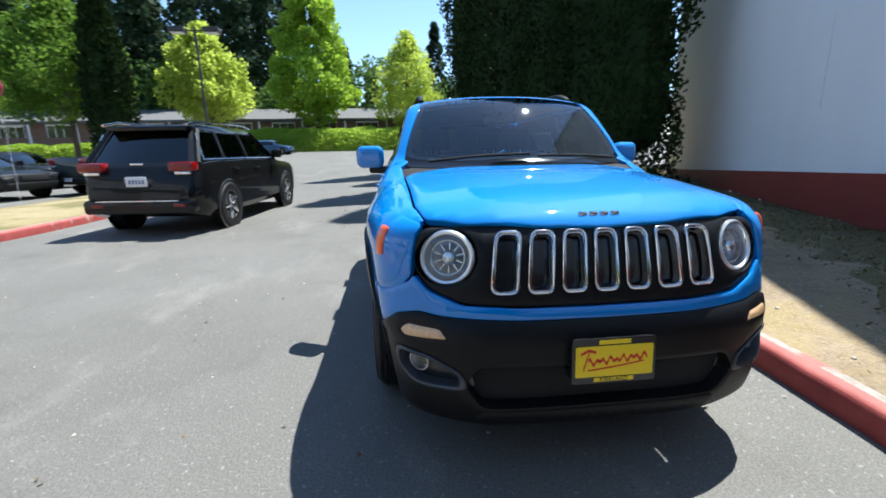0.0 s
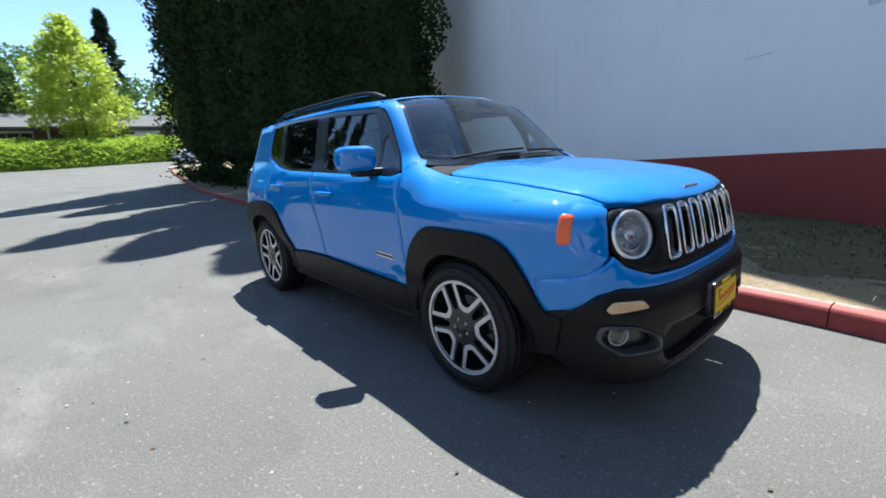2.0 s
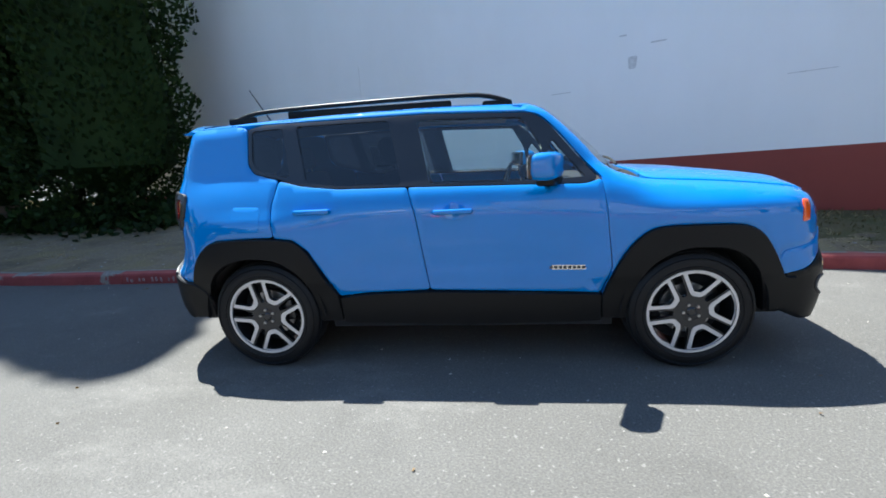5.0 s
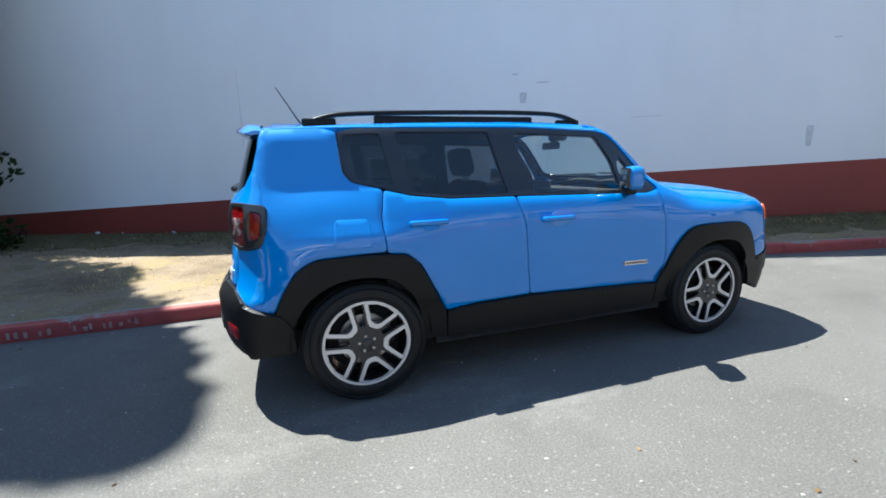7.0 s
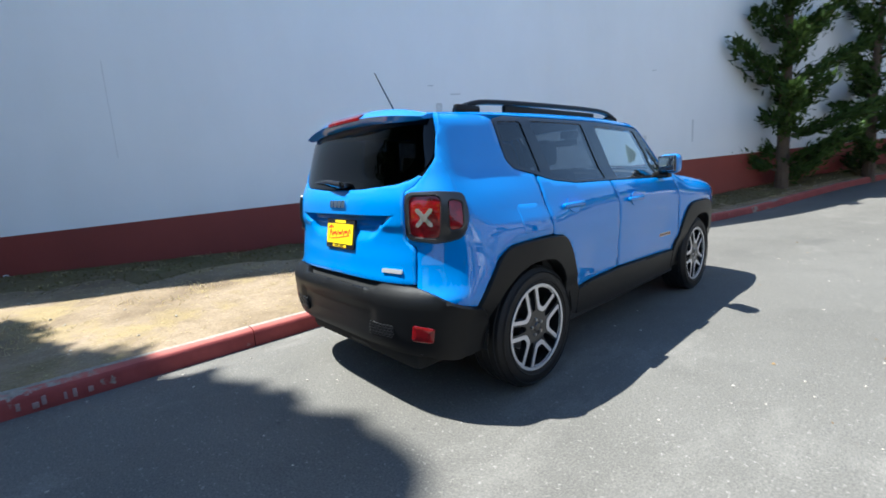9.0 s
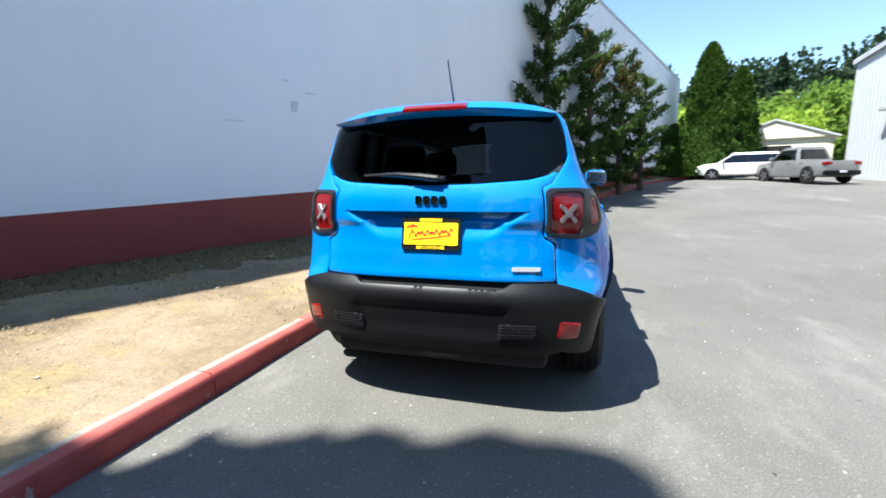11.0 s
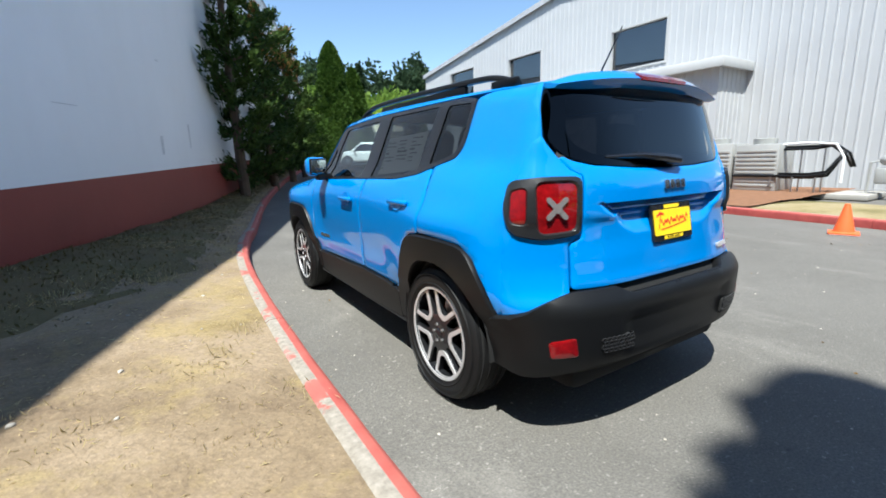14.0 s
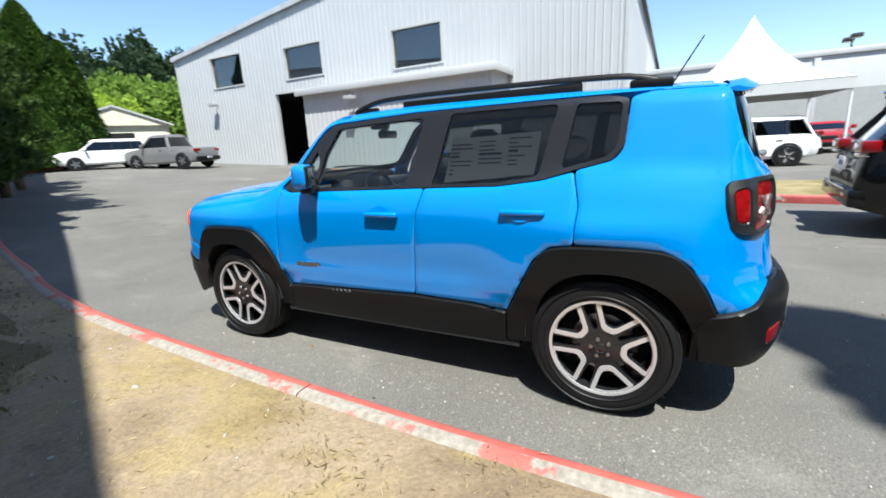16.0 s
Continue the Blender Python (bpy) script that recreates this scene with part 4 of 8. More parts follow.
    panel("sill_cladding", view, sill, PLASTIC, CAR, "black plastic sill cladding", off=0.014, lip=0.010, deep=0.05)


side_panels("right", 1)
side_panels("left", -1)

# hood, roof, windscreen
hood = rounded([(-0.70, -1.05, 0.06), (-0.69, -1.5), (-0.685, -1.80), (-0.655, -1.93), (-0.50, -2.005), (-0.25, -2.045), (0, -2.055), (0.25, -2.045), (0.50, -2.005), (0.655, -1.93), (0.685, -1.80), (0.69, -1.5), (0.70, -1.05, 0.06), (0.40, -1.035), (0, -1.045), (-0.40, -1.035)], 0.03)
panel("hood", "top", hood, PAINT, CAR, crown=lambda ab: 0.006 * smooth_step(0.52, 0.40, np.abs(ab[:, 0])) * smooth_step(-1.05, -1.3, ab[:, 1]))
roof = rounded([(-0.585, -0.38), (0, -0.45), (0.585, -0.38), (0.60, 0.3), (0.595, 1.2), (0.575, 1.80), (-0.575, 1.80), (-0.595, 1.2), (-0.60, 0.3)], 0.05)
panel("roof", "top", roof, PAINT, CAR, res=0.05)


def flat2d(name, outline, holes, depth, m, mat, parent, label="", smooth=25):
    """A flat plate with holes in the local x-y plane, its face at z = 0, depth behind it."""
    rings = [list(outline)] + [list(h) for h in holes]
    pts, edges = [], []
    for r in rings:
        k = len(pts)
        pts += r
        edges += [(k + i, k + (i + 1) % len(r)) for i in range(len(r))]
    vs, _, fs, _, _, _ = geometry.delaunay_2d_cdt([Vector(v) for v in pts], edges, [], 0, 1e-7)
    ab, tri = np.array([tuple(v) for v in vs]), np.array(fs)
    c = ab[tri].mean(1)
    ok = inside(rings[0], c)
    for h in rings[1:]:
        ok &= ~inside(h, c)
    tri = tri[ok]
    a, b, d = ab[tri[:, 0]], ab[tri[:, 1]], ab[tri[:, 2]]
    neg = (b[:, 0] - a[:, 0]) * (d[:, 1] - a[:, 1]) - (b[:, 1] - a[:, 1]) * (d[:, 0] - a[:, 0]) < 0
    tri[neg] = tri[neg][:, ::-1]
    es = {(f[i], f[(i + 1) % 3]) for f in tri for i in range(3)}
    n = len(ab)
    verts = [m @ Vector((x, y, 0)) for x, y in ab] + [m @ Vector((x, y, -depth)) for x, y in ab]
    faces = [tuple(f) for f in tri] + [tuple(n + v for v in f[::-1]) for f in tri] + [(q, p, n + p, n + q) for p, q in es if (q, p) not in es]
    return pydata(name, verts, faces, mat, parent, label, smooth)


def circle(r, n=32, cx=0.0, cy=0.0, a0=0.0, a1=360.0):
    k = n if a1 - a0 >= 360 else n + 1
    return [(cx + r * math.cos(radians(a0 + (a1 - a0) * i / n)), cy + r * math.sin(radians(a0 + (a1 - a0) * i / n))) for i in range(k)]


def facing(view, a, b, off=0.0):
    """A pose on the body with z along its outward normal and y upwards."""
    p = laid(view, [(a, b)])
    n = Vector(grad(p)[0])
    z = n
    x = Vector((0, 0, 1)).cross(z).normalized()
    y = z.cross(x)
    return Matrix.Translation(Vector(p[0]) + z * off) @ Matrix((x, y, z)).transposed().to_4x4()


# ---- front ----
SLOTS = [rounded([(-0.357 + 0.1195 * i + sx * 0.041, z) for sx, z in ((-1, 0.745), (1, 0.745), (1, 0.962), (-1, 0.962))], 0.026) for i in range(7)]
EYES = [circle(0.106, 36, s * 0.553, 0.872) for s in (-1, 1)]
gp = [(0.0, 0.692), (0.30, 0.694), (0.49, 0.705), (0.60, 0.752), (0.656, 0.825), (0.662, 0.92), (0.655, 0.978), (0.45, 0.992), (0.0, 0.998)]
gp = rounded(gp + [(-a, b) for a, b in gp[1:-1]][::-1], 0.03)
panel("grille_panel", "front", gp, PLASTIC, CAR, "black grille surround with seven slots", off=-0.012, holes=SLOTS + EYES, res=0.03, deep=0.04, lip=0.003)
for s in SLOTS:
    c = np.mean(s, 0)
    innr = [tuple(c + (np.array(q) - c) * (0.82, 0.93)) for q in s]
    panel("slot_surround", "front", s, CHROME, CAR, "chrome slot ring", off=-0.005, holes=[innr], res=0.02, deep=0.035, lip=0.0008)
    rim = laid("front", s)
    tube("slot_rim", rim + grad(rim) * -0.003, 0.0062, CHROME, CAR, "rounded chrome rim of the slot", 10, True)
panel("grille_backing", "front", rounded([(-0.47, 0.72), (0.47, 0.72), (0.47, 0.98), (-0.47, 0.98)], 0.02), DARK, CAR, "", off=-0.055, deep=0.01)
panel("grille_screen", "front", rounded([(-0.45, 0.735), (0.45, 0.735), (0.45, 0.975), (-0.45, 0.975)], 0.01), GLOSSBLACK, CAR, "", off=-0.05, deep=0.003)

skin = [(0.0, 0.686), (0.30, 0.688), (0.493, 0.699), (0.605, 0.747), (0.655, 0.80), (0.668, 0.775), (0.743, 0.730), (0.90, 0.695), (0.925, 0.62), (0.885, 0.545), (0.81, 0.575), (0.71, 0.646), (0.63, 0.667), (0.55, 0.656), (0.30, 0.647), (0.0, 0.645)]
skin = rounded(skin + [(-a, b) for a, b in skin[1:-1]][::-1], 0.012)
panel("front_bumper_skin", "front", skin, PAINT, CAR, "", res=0.028)

FOG = rounded([(0.46, 0.380), (0.475, 0.450), (0.58, 0.512), (0.705, 0.528), (0.715, 0.455), (0.63, 0.385)], 0.04)
TURN = rounded([(0.525, 0.578), (0.55, 0.612), (0.66, 0.618), (0.685, 0.592), (0.67, 0.572)], 0.012)
LOWER = rounded([(-0.42, 0.30), (0.42, 0.30), (0.47, 0.40), (0.43, 0.475), (-0.43, 0.475), (-0.47, 0.40)], 0.03)
bb = [(0.0, 0.643), (0.30, 0.645), (0.55, 0.654), (0.63, 0.665), (0.71, 0.644), (0.80, 0.575), (0.865, 0.553), (0.865, 0.34), (0.74, 0.265), (0.40, 0.215), (0.0, 0.21)]
bb = rounded(bb + [(-a, b) for a, b in bb[1:-1]][::-1], 0.015)
panel("front_bumper", "front", bb, PLASTIC, CAR, "black textured plastic front bumper", off=0.004, holes=[FOG, mirror_y(FOG), TURN, mirror_y(TURN), LOWER], res=0.03, deep=0.05)
panel("lower_grille", "front", [(-0.5, 0.29), (0.5, 0.29), (0.5, 0.485), (-0.5, 0.485)], DARK, CAR, "", off=-0.05, deep=0.01)
panel("skid_lip", "front", rounded([(-0.45, 0.245), (0.45, 0.245), (0.42, 0.29), (-0.42, 0.29)], 0.02), PLASTIC, CAR, "", off=0.010, deep=0.05)
for s in (1, -1):
    flipp = (lambda o: o) if s > 0 else mirror_y
    tl = panel("turn_signal", "front", flipp(TURN), mk("pale_amber_lens", (0.75, 0.45, 0.22), 0.15, var=0.15, scale=60, bump=0.2, coat=1.0), CAR, "pale amber turn signal lens", off=0.004, res=0.015, deep=0.02)
    panel("fog_pocket", "front", flipp(rounded([(0.44, 0.36), (0.46, 0.46), (0.57, 0.53), (0.725, 0.545), (0.735, 0.44), (0.63, 0.365)], 0.02)), GLOSSBLACK, CAR, "", off=-0.045, deep=0.01)
    c = np.mean(FOG, 0)
    ringo = [tuple(c + (np.array(q) - c) * 1.0) for q in FOG]
    ringi = [tuple(c + (np.array(q) - c) * (0.86, 0.80)) for q in FOG]
    panel("fog_bezel", "front", flipp(ringo), mk("grey_bezel", (0.07, 0.072, 0.078), 0.35, 0.3, bump=0), CAR, "dark grey fog lamp bezel", off=0.010, holes=[flipp(ringi)], res=0.02, deep=0.05)
    m = facing("front", s * 0.630, 0.466, -0.034)
    mm = m @ Matrix.Rotation(radians(-90), 4, "Y")
    fl = lathe("fog_lamp", [(-0.03, 0.0), (-0.028, 0.012), (-0.015, 0.028), (0.0, 0.036), (0.006, 0.038), (0.006, 0.043), (-0.03, 0.045)], STEEL, CAR, "round metal fog lamp", 24, mm)
    lathe("lens", [(0.012, 0.0), (0.010, 0.02), (0.004, 0.037)], LENS, fl, "", 24, mm)
    # headlight: bowl, bulb shield, chrome ring, clear lens
    m = facing("front", s * 0.553, 0.872, -0.042)
    aim = (m.to_3x3() @ Vector((0, 0, 1))).normalized()
    X = Vector((0, 0, 1)).cross(aim).normalized()
    m = Matrix.Translation(m.translation) @ Matrix((X, aim.cross(X), aim)).transposed().to_4x4()
    mm = m @ Matrix.Rotation(radians(-90), 4, "Y")
    SILVERED = mk("silvered_reflector", (0.86, 0.86, 0.87), 0.34, 1.0, var=0.1, scale=60, bump=0.15)
    hl = lathe("headlight", [(-0.085, 0.0), (-0.083, 0.03), (-0.07, 0.055), (-0.045, 0.075), (-0.01, 0.083), (0.0, 0.083)], SILVERED, CAR, "round halogen headlight with chrome ring", 40, mm)
    lathe("trim_ring", [(-0.03, 0.082), (0.004, 0.083), (0.014, 0.088), (0.016, 0.096), (0.010, 0.104), (-0.04, 0.107)], SILVERED, hl, "chrome ring", 48, mm)
    lathe("bulb_shield", [(0.0, 0.0), (-0.002, 0.018), (-0.01, 0.024), (-0.05, 0.022)], CHROME, hl, "", 20, mm)
    lathe("inner_ring", [(-0.02, 0.060), (-0.005, 0.062), (-0.004, 0.068), (-0.02, 0.070)], mk("lamp_ring_grey", (0.5, 0.5, 0.5), 0.2, 0.8, bump=0), hl, "", 36, mm)
    for k in range(10):
        w = 2 * math.pi * k / 10
        boxed("reflector_fin", (-0.002, 0.002, 0.03, 0.058, -0.06, -0.03), CHROME, hl, "", 0, m @ Matrix.Rotation(w, 4, "Z"))
    lathe("lens", [(0.026, 0.0), (0.024, 0.03), (0.018, 0.065), (0.010, 0.090)], LENS, hl, "", 36, mm).visible_shadow = False
    # side marker
    view = "left" if s > 0 else "right"
    panel("side_marker", view, rounded([(-1.825, 0.848), (-1.872, 0.852), (-1.872, 0.962), (-1.825, 0.968)], 0.015), AMBER, CAR, "orange side marker lamp", off=0.008, res=0.015, deep=0.015)
    # door mirrors
    def swept(name, dims, bevel, mat, parent, label=""):
        b = bmesh.new()
        box(b, *dims, bevel, seg=4)
        for v in b.verts:
            v.co.y += 0.50 * (v.co.x - 0.825)
            v.co.x *= s
        if s < 0:
            bmesh.ops.reverse_faces(b, faces=b.faces)
        return part(name, b, mat, parent, label)
    mo = swept("door_mirror", (0.825, 1.015, -0.590, -0.455, 1.140, 1.288), 0.045, PAINT, CAR, "blue door mirror with black base")
    swept("mirror_frame", (0.838, 1.002, -0.475, -0.448, 1.150, 1.278), 0.010, GLOSSBLACK, mo)
    swept("mirror_glass", (0.850, 0.990, -0.452, -0.442, 1.160, 1.268), 0.004, CHROME, mo, "mirror glass")
    swept("mirror_base", (0.770, 0.930, -0.560, -0.460, 1.105, 1.155), 0.018, PLASTIC, mo, "black mirror base")
    # door handles
    for y, z in ((0.055, 0.982), (0.90, 1.012)):
        p = laid(view, [(y, z)])[0]
        hb = bmesh.new()
        box(hb, p[0] + 0.012 * s - 0.014, p[0] + 0.012 * s + 0.014, y - 0.115, y + 0.115, z - 0.015, z + 0.015, 0.012, seg=3)
        for v in hb.verts:
            v.co.x += s * 0.018 * (1 - ((v.co.y - y) / 0.115) ** 2)
        h = part("door_handle", hb, PAINT, CAR, "blue pull handle over a dished cup")
        m2 = facing(view, y - 0.01, z, 0.0035)
        flat2d("handle_cup", [(0.066 * math.cos(w), 0.050 * math.sin(w)) for w in np.linspace(0, 2 * math.pi, 28, endpoint=False)], [], 0.003, m2, PAINT, h)
    # flank badge
    m2 = facing(view, -0.595, 0.627, 0.004)
    bd = flat2d("flank_badge", rounded([(-0.115, -0.014), (0.115, -0.014), (0.115, 0.014), (-0.115, 0.014)], 0.004), [], 0.004, m2, CHROME, CAR, "chrome model name badge")
    for i in range(8):
        flat2d("badge_bar", [(-0.10 + 0.026 * i, -0.008), (-0.082 + 0.026 * i, -0.008), (-0.082 + 0.026 * i, 0.008), (-0.10 + 0.026 * i, 0.008)], [], 0.0015, m2 @ Matrix.Translation((0, 0, 0.0016)), INK, bd, "", 0)
    # roof rails
    ys = np.linspace(-0.30, 1.52, 30)
    bm = bmesh.new()
    prof = []
    for y in ys:
        e = min((y + 0.30) / 0.24, (1.52 - y) / 0.24, 1.0)
        lift = 0.010 + 0.044 * (1 - (1 - e) ** 2)
        zr = float(curve(y, [(-0.8, 1.585), (-0.4, 1.612), (0.2, 1.632), (1.0, 1.622), (1.6, 1.598), (2.1, 1.565)])) - 0.035
        cx = 0.545 - 0.02 * max(0.0, y - 1.0)
        prof.append([(s * (cx + dx), y, zr + lift + dz) for dx, dz in ((-0.018, -0.012), (-0.018, 0.008), (-0.008, 0.015), (0.010, 0.015), (0.020, 0.006), (0.020, -0.012))])
    vs = [v for r in prof for v in r]
    fs = [(i * 6 + k, i * 6 + (k + 1) % 6, i * 6 + 6 + (k + 1) % 6, i * 6 + 6 + k) for i in range(29) for k in range(6)] + [tuple(range(6)), tuple(range(174, 180))[::-1]]
    bm.free()
    rl = pydata("roof_rail", vs, fs if s < 0 else [f[::-1] for f in fs], PLASTIC, CAR, "black raised roof rail", smooth=50)
    for y0, y1 in ((-0.31, -0.13), (0.06, 1.12), (1.34, 1.53)):
        boxed("rail_foot", (s * 0.545 - 0.017, s * 0.545 + 0.017, y0, y1, 1.565, 1.626 if 0 < y0 < 1.2 else 1.608), PLASTIC, rl, "", 0.012)

# plates
def advert_plate(view, m, parent):
    fr = flat2d("plate_frame", rounded([(-0.158, -0.085), (0.158, -0.085), (0.158, 0.085), (-0.158, 0.085)], 0.012), [], 0.012, m, GLOSSBLACK, parent, "black plate frame with a yellow dealer insert")
    flat2d("plate_insert", rounded([(-0.146, -0.058), (0.146, -0.058), (0.146, 0.058), (-0.146, 0.058)], 0.006), [], 0.003, m @ Matrix.Translation((0, 0, 0.004)), YELLOW, fr, "yellow printed insert")
    # lettering shown as a plain run of slanted strokes
    def stroke(pts, w):
        flat2d("red_stroke", [(a, b - w) for a, b in pts] + [(a, b + w) for a, b in pts][::-1], [], 0.001, m @ Matrix.Translation((0, 0, 0.0055)), SCRIPT_RED, fr, "red script stroke", 0)
    stroke([(-0.10 + 0.222 * k / 90, -0.002 + 0.016 * k / 90 + 0.007 * math.sin(k * 0.61) + 0.006 * math.sin(k * 0.37 + 1)) for k in range(91)], 0.0065)
    stroke([(-0.118, -0.030), (-0.112, -0.012), (-0.104, 0.015), (-0.096, 0.040)], 0.007)
    stroke([(-0.128, 0.030), (-0.10, 0.044), (-0.072, 0.036)], 0.005)
    stroke([(-0.10, -0.032), (0.0, -0.022), (0.11, -0.006)], 0.0025)
    for dz, hw in ((-0.071, 0.075), (0.071, 0.06)):
        flat2d("yellow_bar", [(-hw, dz - 0.008), (hw, dz - 0.008), (hw, dz + 0.008), (-hw, dz + 0.008)], [], 0.001, m @ Matrix.Translation((0, 0, 0.002)), YELLOW, fr, "", 0)
    cu = bpy.data.curves.new("plate_town", "FONT")
    cu.body, cu.size, cu.align_x, cu.align_y, cu.extrude = "KIRKLAND", 0.022, "CENTER", "CENTER", 0.0004
    tmp = new("plate_town", cu)
    bpy.context.view_layer.update()
    me = bpy.data.meshes.new_from_object(tmp.evaluated_get(bpy.context.evaluated_depsgraph_get()))
    bpy.data.objects.remove(tmp)
    me.transform(m @ Matrix.Translation((0, -0.071, 0.0028)))
    finish("plate_lettering", me, GLOSSBLACK, fr, "town name lettering", 0)
    return fr


mplate = Matrix.Translation((0.0, -2.205, 0.505)) @ Matrix(((1, 0, 0), (0, 0, -1), (0, 1, 0))).to_4x4() @ Matrix.Rotation(radians(-3), 4, "X")
advert_plate("front", mplate, CAR)
boxed("plate_bracket", (-0.15, 0.15, -2.193, -2.12, 0.42, 0.58), GLOSSBLACK, CAR, "", 0.01)
# hood badge: plain raised chrome bars
for i in range(4):
    p = laid("top", [((i - 1.5) * 0.042, -2.005)])[0]
    boxed("hood_badge", (p[0] - 0.016, p[0] + 0.016, p[1] - 0.014, p[1] + 0.014, p[2] - 0.004, p[2] + 0.010), CHROME, CAR, "raised chrome badge", 0.004)

# ---- rear ----
MESHGREY = mk("grey_mesh", (0.028, 0.028, 0.030), 0.4, 0.2, bump=0)
CROSS = mk("pale_lamp_cross", (0.36, 0.32, 0.32), 0.22, 0.6, bump=0, coat=1.0)
BEZEL = mk("dark_grey_lamp_frame", (0.014, 0.0145, 0.016), 0.35, 0.0, var=0.1, bump=0, coat=0.3)
LAMP = rounded([(0.560, 0.925), (0.70, 0.905), (0.81, 0.93), (0.838, 1.03), (0.822, 1.145), (0.70, 1.16), (0.562, 1.158)], 0.035)
def recess(ab):
    a, z = np.abs(ab[:, 0]), ab[:, 1]
    edge = 0.31 + 1.15 * (z - 0.95)
    wide = 1 - smooth_step(0.0, 0.075, a - edge)
    deep = smooth_step(0.89, 1.03, z) * np.where(z < 1.0462, 1.0, 0.0)
    ridge = 0.008 * np.exp(-(((z - 0.80) / 0.07) ** 2))
    return -0.052 * wide * deep + ridge


gate = [(0.0, 0.703), (0.42, 0.703), (0.595, 0.703), (0.602, 0.885), (0.552, 0.915), (0.550, 1.165), (0.60, 1.185), (0.648, 1.232), (0.630, 1.240), (0.590, 1.220), (0.50, 1.20), (0.25, 1.184), (0.0, 1.180)]
gate = rounded(gate + [(-a, b) for a, b in gate[1:-1]][::-1], 0.02)
lip_rows = [(a, z) for z in (0.90, 0.912, 0.924, 0.936, 0.948, 0.960, 0.972, 0.984, 0.996, 1.008, 1.020, 1.030, 1.038, 1.0455, 1.0470, 1.056) for a in np.arange(-0.50, 0.501, 0.0125)]
panel("tailgate", "rear", gate, PAINT, CAR, "", res=0.018, crown=recess, extra=lip_rows, smooth=50)
rg = [(0.0, 1.186), (0.25, 1.19), (0.50, 1.206), (0.590, 1.228), (0.652, 1.264), (0.702, 1.33), (0.718, 1.42), (0.708, 1.53), (0.40, 1.55), (0.0, 1.555)]
rg = rounded(rg + [(-a, b) for a, b in rg[1:-1]][::-1], 0.03)
panel("rear_window", "rear", rg, REARTINT, CAR, "dark tinted rear window", off=-0.004, deep=0.006, lip=0)
frr = [(0.0, 1.23), (0.48, 1.245), (0.57, 1.28), (0.615, 1.34), (0.61, 1.49), (0.0, 1.51)]
frr = rounded(frr + [(-a, b) for a, b in frr[1:-1]][::-1], 0.03)
panel("window_border", "rear", rg, GLOSSBLACK, CAR, "", off=-0.012, holes=[frr], deep=0.006, lip=0)
for s in (1, -1):
    fl = (lambda o: o) if s > 0 else mirror_y
    c = np.mean(LAMP, 0)
    inn = rounded([(0.582, 0.945), (0.712, 0.932), (0.722, 1.135), (0.584, 1.135)], 0.03)
    inn2 = rounded([(0.755, 0.975), (0.806, 0.985), (0.806, 1.10), (0.755, 1.115)], 0.02)
    tl = panel("tail_lamp_bezel", "rear", fl(LAMP), BEZEL, CAR, "dark grey framed square tail lamp", off=0.016, lip=0.010, deep=0.06, holes=[fl(inn), fl(inn2)], res=0.025)
    panel("red_lens", "rear", fl(inn), RED, tl, "red lens", off=0.005, lip=0, deep=0.02, res=0.03)
    panel("red_lens", "rear", fl(inn2), RED, tl, "", off=0.010, lip=0, deep=0.02, res=0.03)
    m = facing("rear", s * 0.652, 1.035, 0.012)
    x1 = rounded([(-0.044, -0.044), (-0.030, -0.046), (0.0, -0.014), (0.030, -0.046), (0.044, -0.044), (0.044, -0.030), (0.014, 0.0), (0.044, 0.030), (0.044, 0.044), (0.030, 0.046), (0.0, 0.014), (-0.030, 0.046), (-0.044, 0.044), (-0.044, 0.030), (-0.014, 0.0), (-0.044, -0.030)], 0.006)
    flat2d("lamp_cross", x1, [], 0.008, m, CROSS, tl, "pale cross in the lens")
    flat2d("cross_centre", circle(0.019, 20), [], 0.008, m @ Matrix.Translation((0, 0, 0.002)), CROSS, tl)
    # bumper reflector and mesh insert
    panel("rear_reflector", "rear", fl(rounded([(0.575, 0.435), (0.665, 0.43), (0.675, 0.505), (0.585, 0.52)], 0.015)), RED, CAR, "red bumper reflector", off=0.028, res=0.02, deep=0.015)
    mg = panel("bumper_mesh", "rear", fl(rounded([(0.34, 0.425), (0.485, 0.435), (0.495, 0.50), (0.345, 0.505)], 0.015)), DARK, CAR, "honeycomb mesh insert in bumper", off=0.026, res=0.03, deep=0.01, lip=0)
    for i in range(7):
        for j in range(4):
            a = 0.357 + 0.020 * i + 0.010 * (j % 2)
            mcell = facing("rear", s * a, 0.447 + 0.0165 * j, 0.031)
            flat2d("mesh_cell", circle(0.0105, 6), [circle(0.0080, 6)], 0.004, mcell, MESHGREY, mg, "", 0)
NOTCH = [(0.0, 0.668), (0.36, 0.668), (0.41, 0.70)]
rb = [(0.0, 0.665), (0.36, 0.665), (0.41, 0.699), (0.595, 0.697), (0.68, 0.662), (0.76, 0.618), (0.875, 0.580), (0.905, 0.48), (0.90, 0.345), (0.75, 0.325), (0.50, 0.375), (0.0, 0.378)]
rb = rounded(rb + [(-a, b) for a, b in rb[1:-1]][::-1], 0.02)
panel("rear_bumper", "rear", rb, PLASTIC, CAR, "black textured plastic rear bumper", off=0.012, lip=0.012, deep=0.06, res=0.028, crown=lambda ab: 0.012 * smooth_step(0.70, 0.62, ab[:, 1]) - 0.016 * smooth_step(0.40, 0.36, np.abs(ab[:, 0])) * smooth_step(0.60, 0.56, ab[:, 1]) * smooth_step(0.41, 0.45, ab[:, 1]))
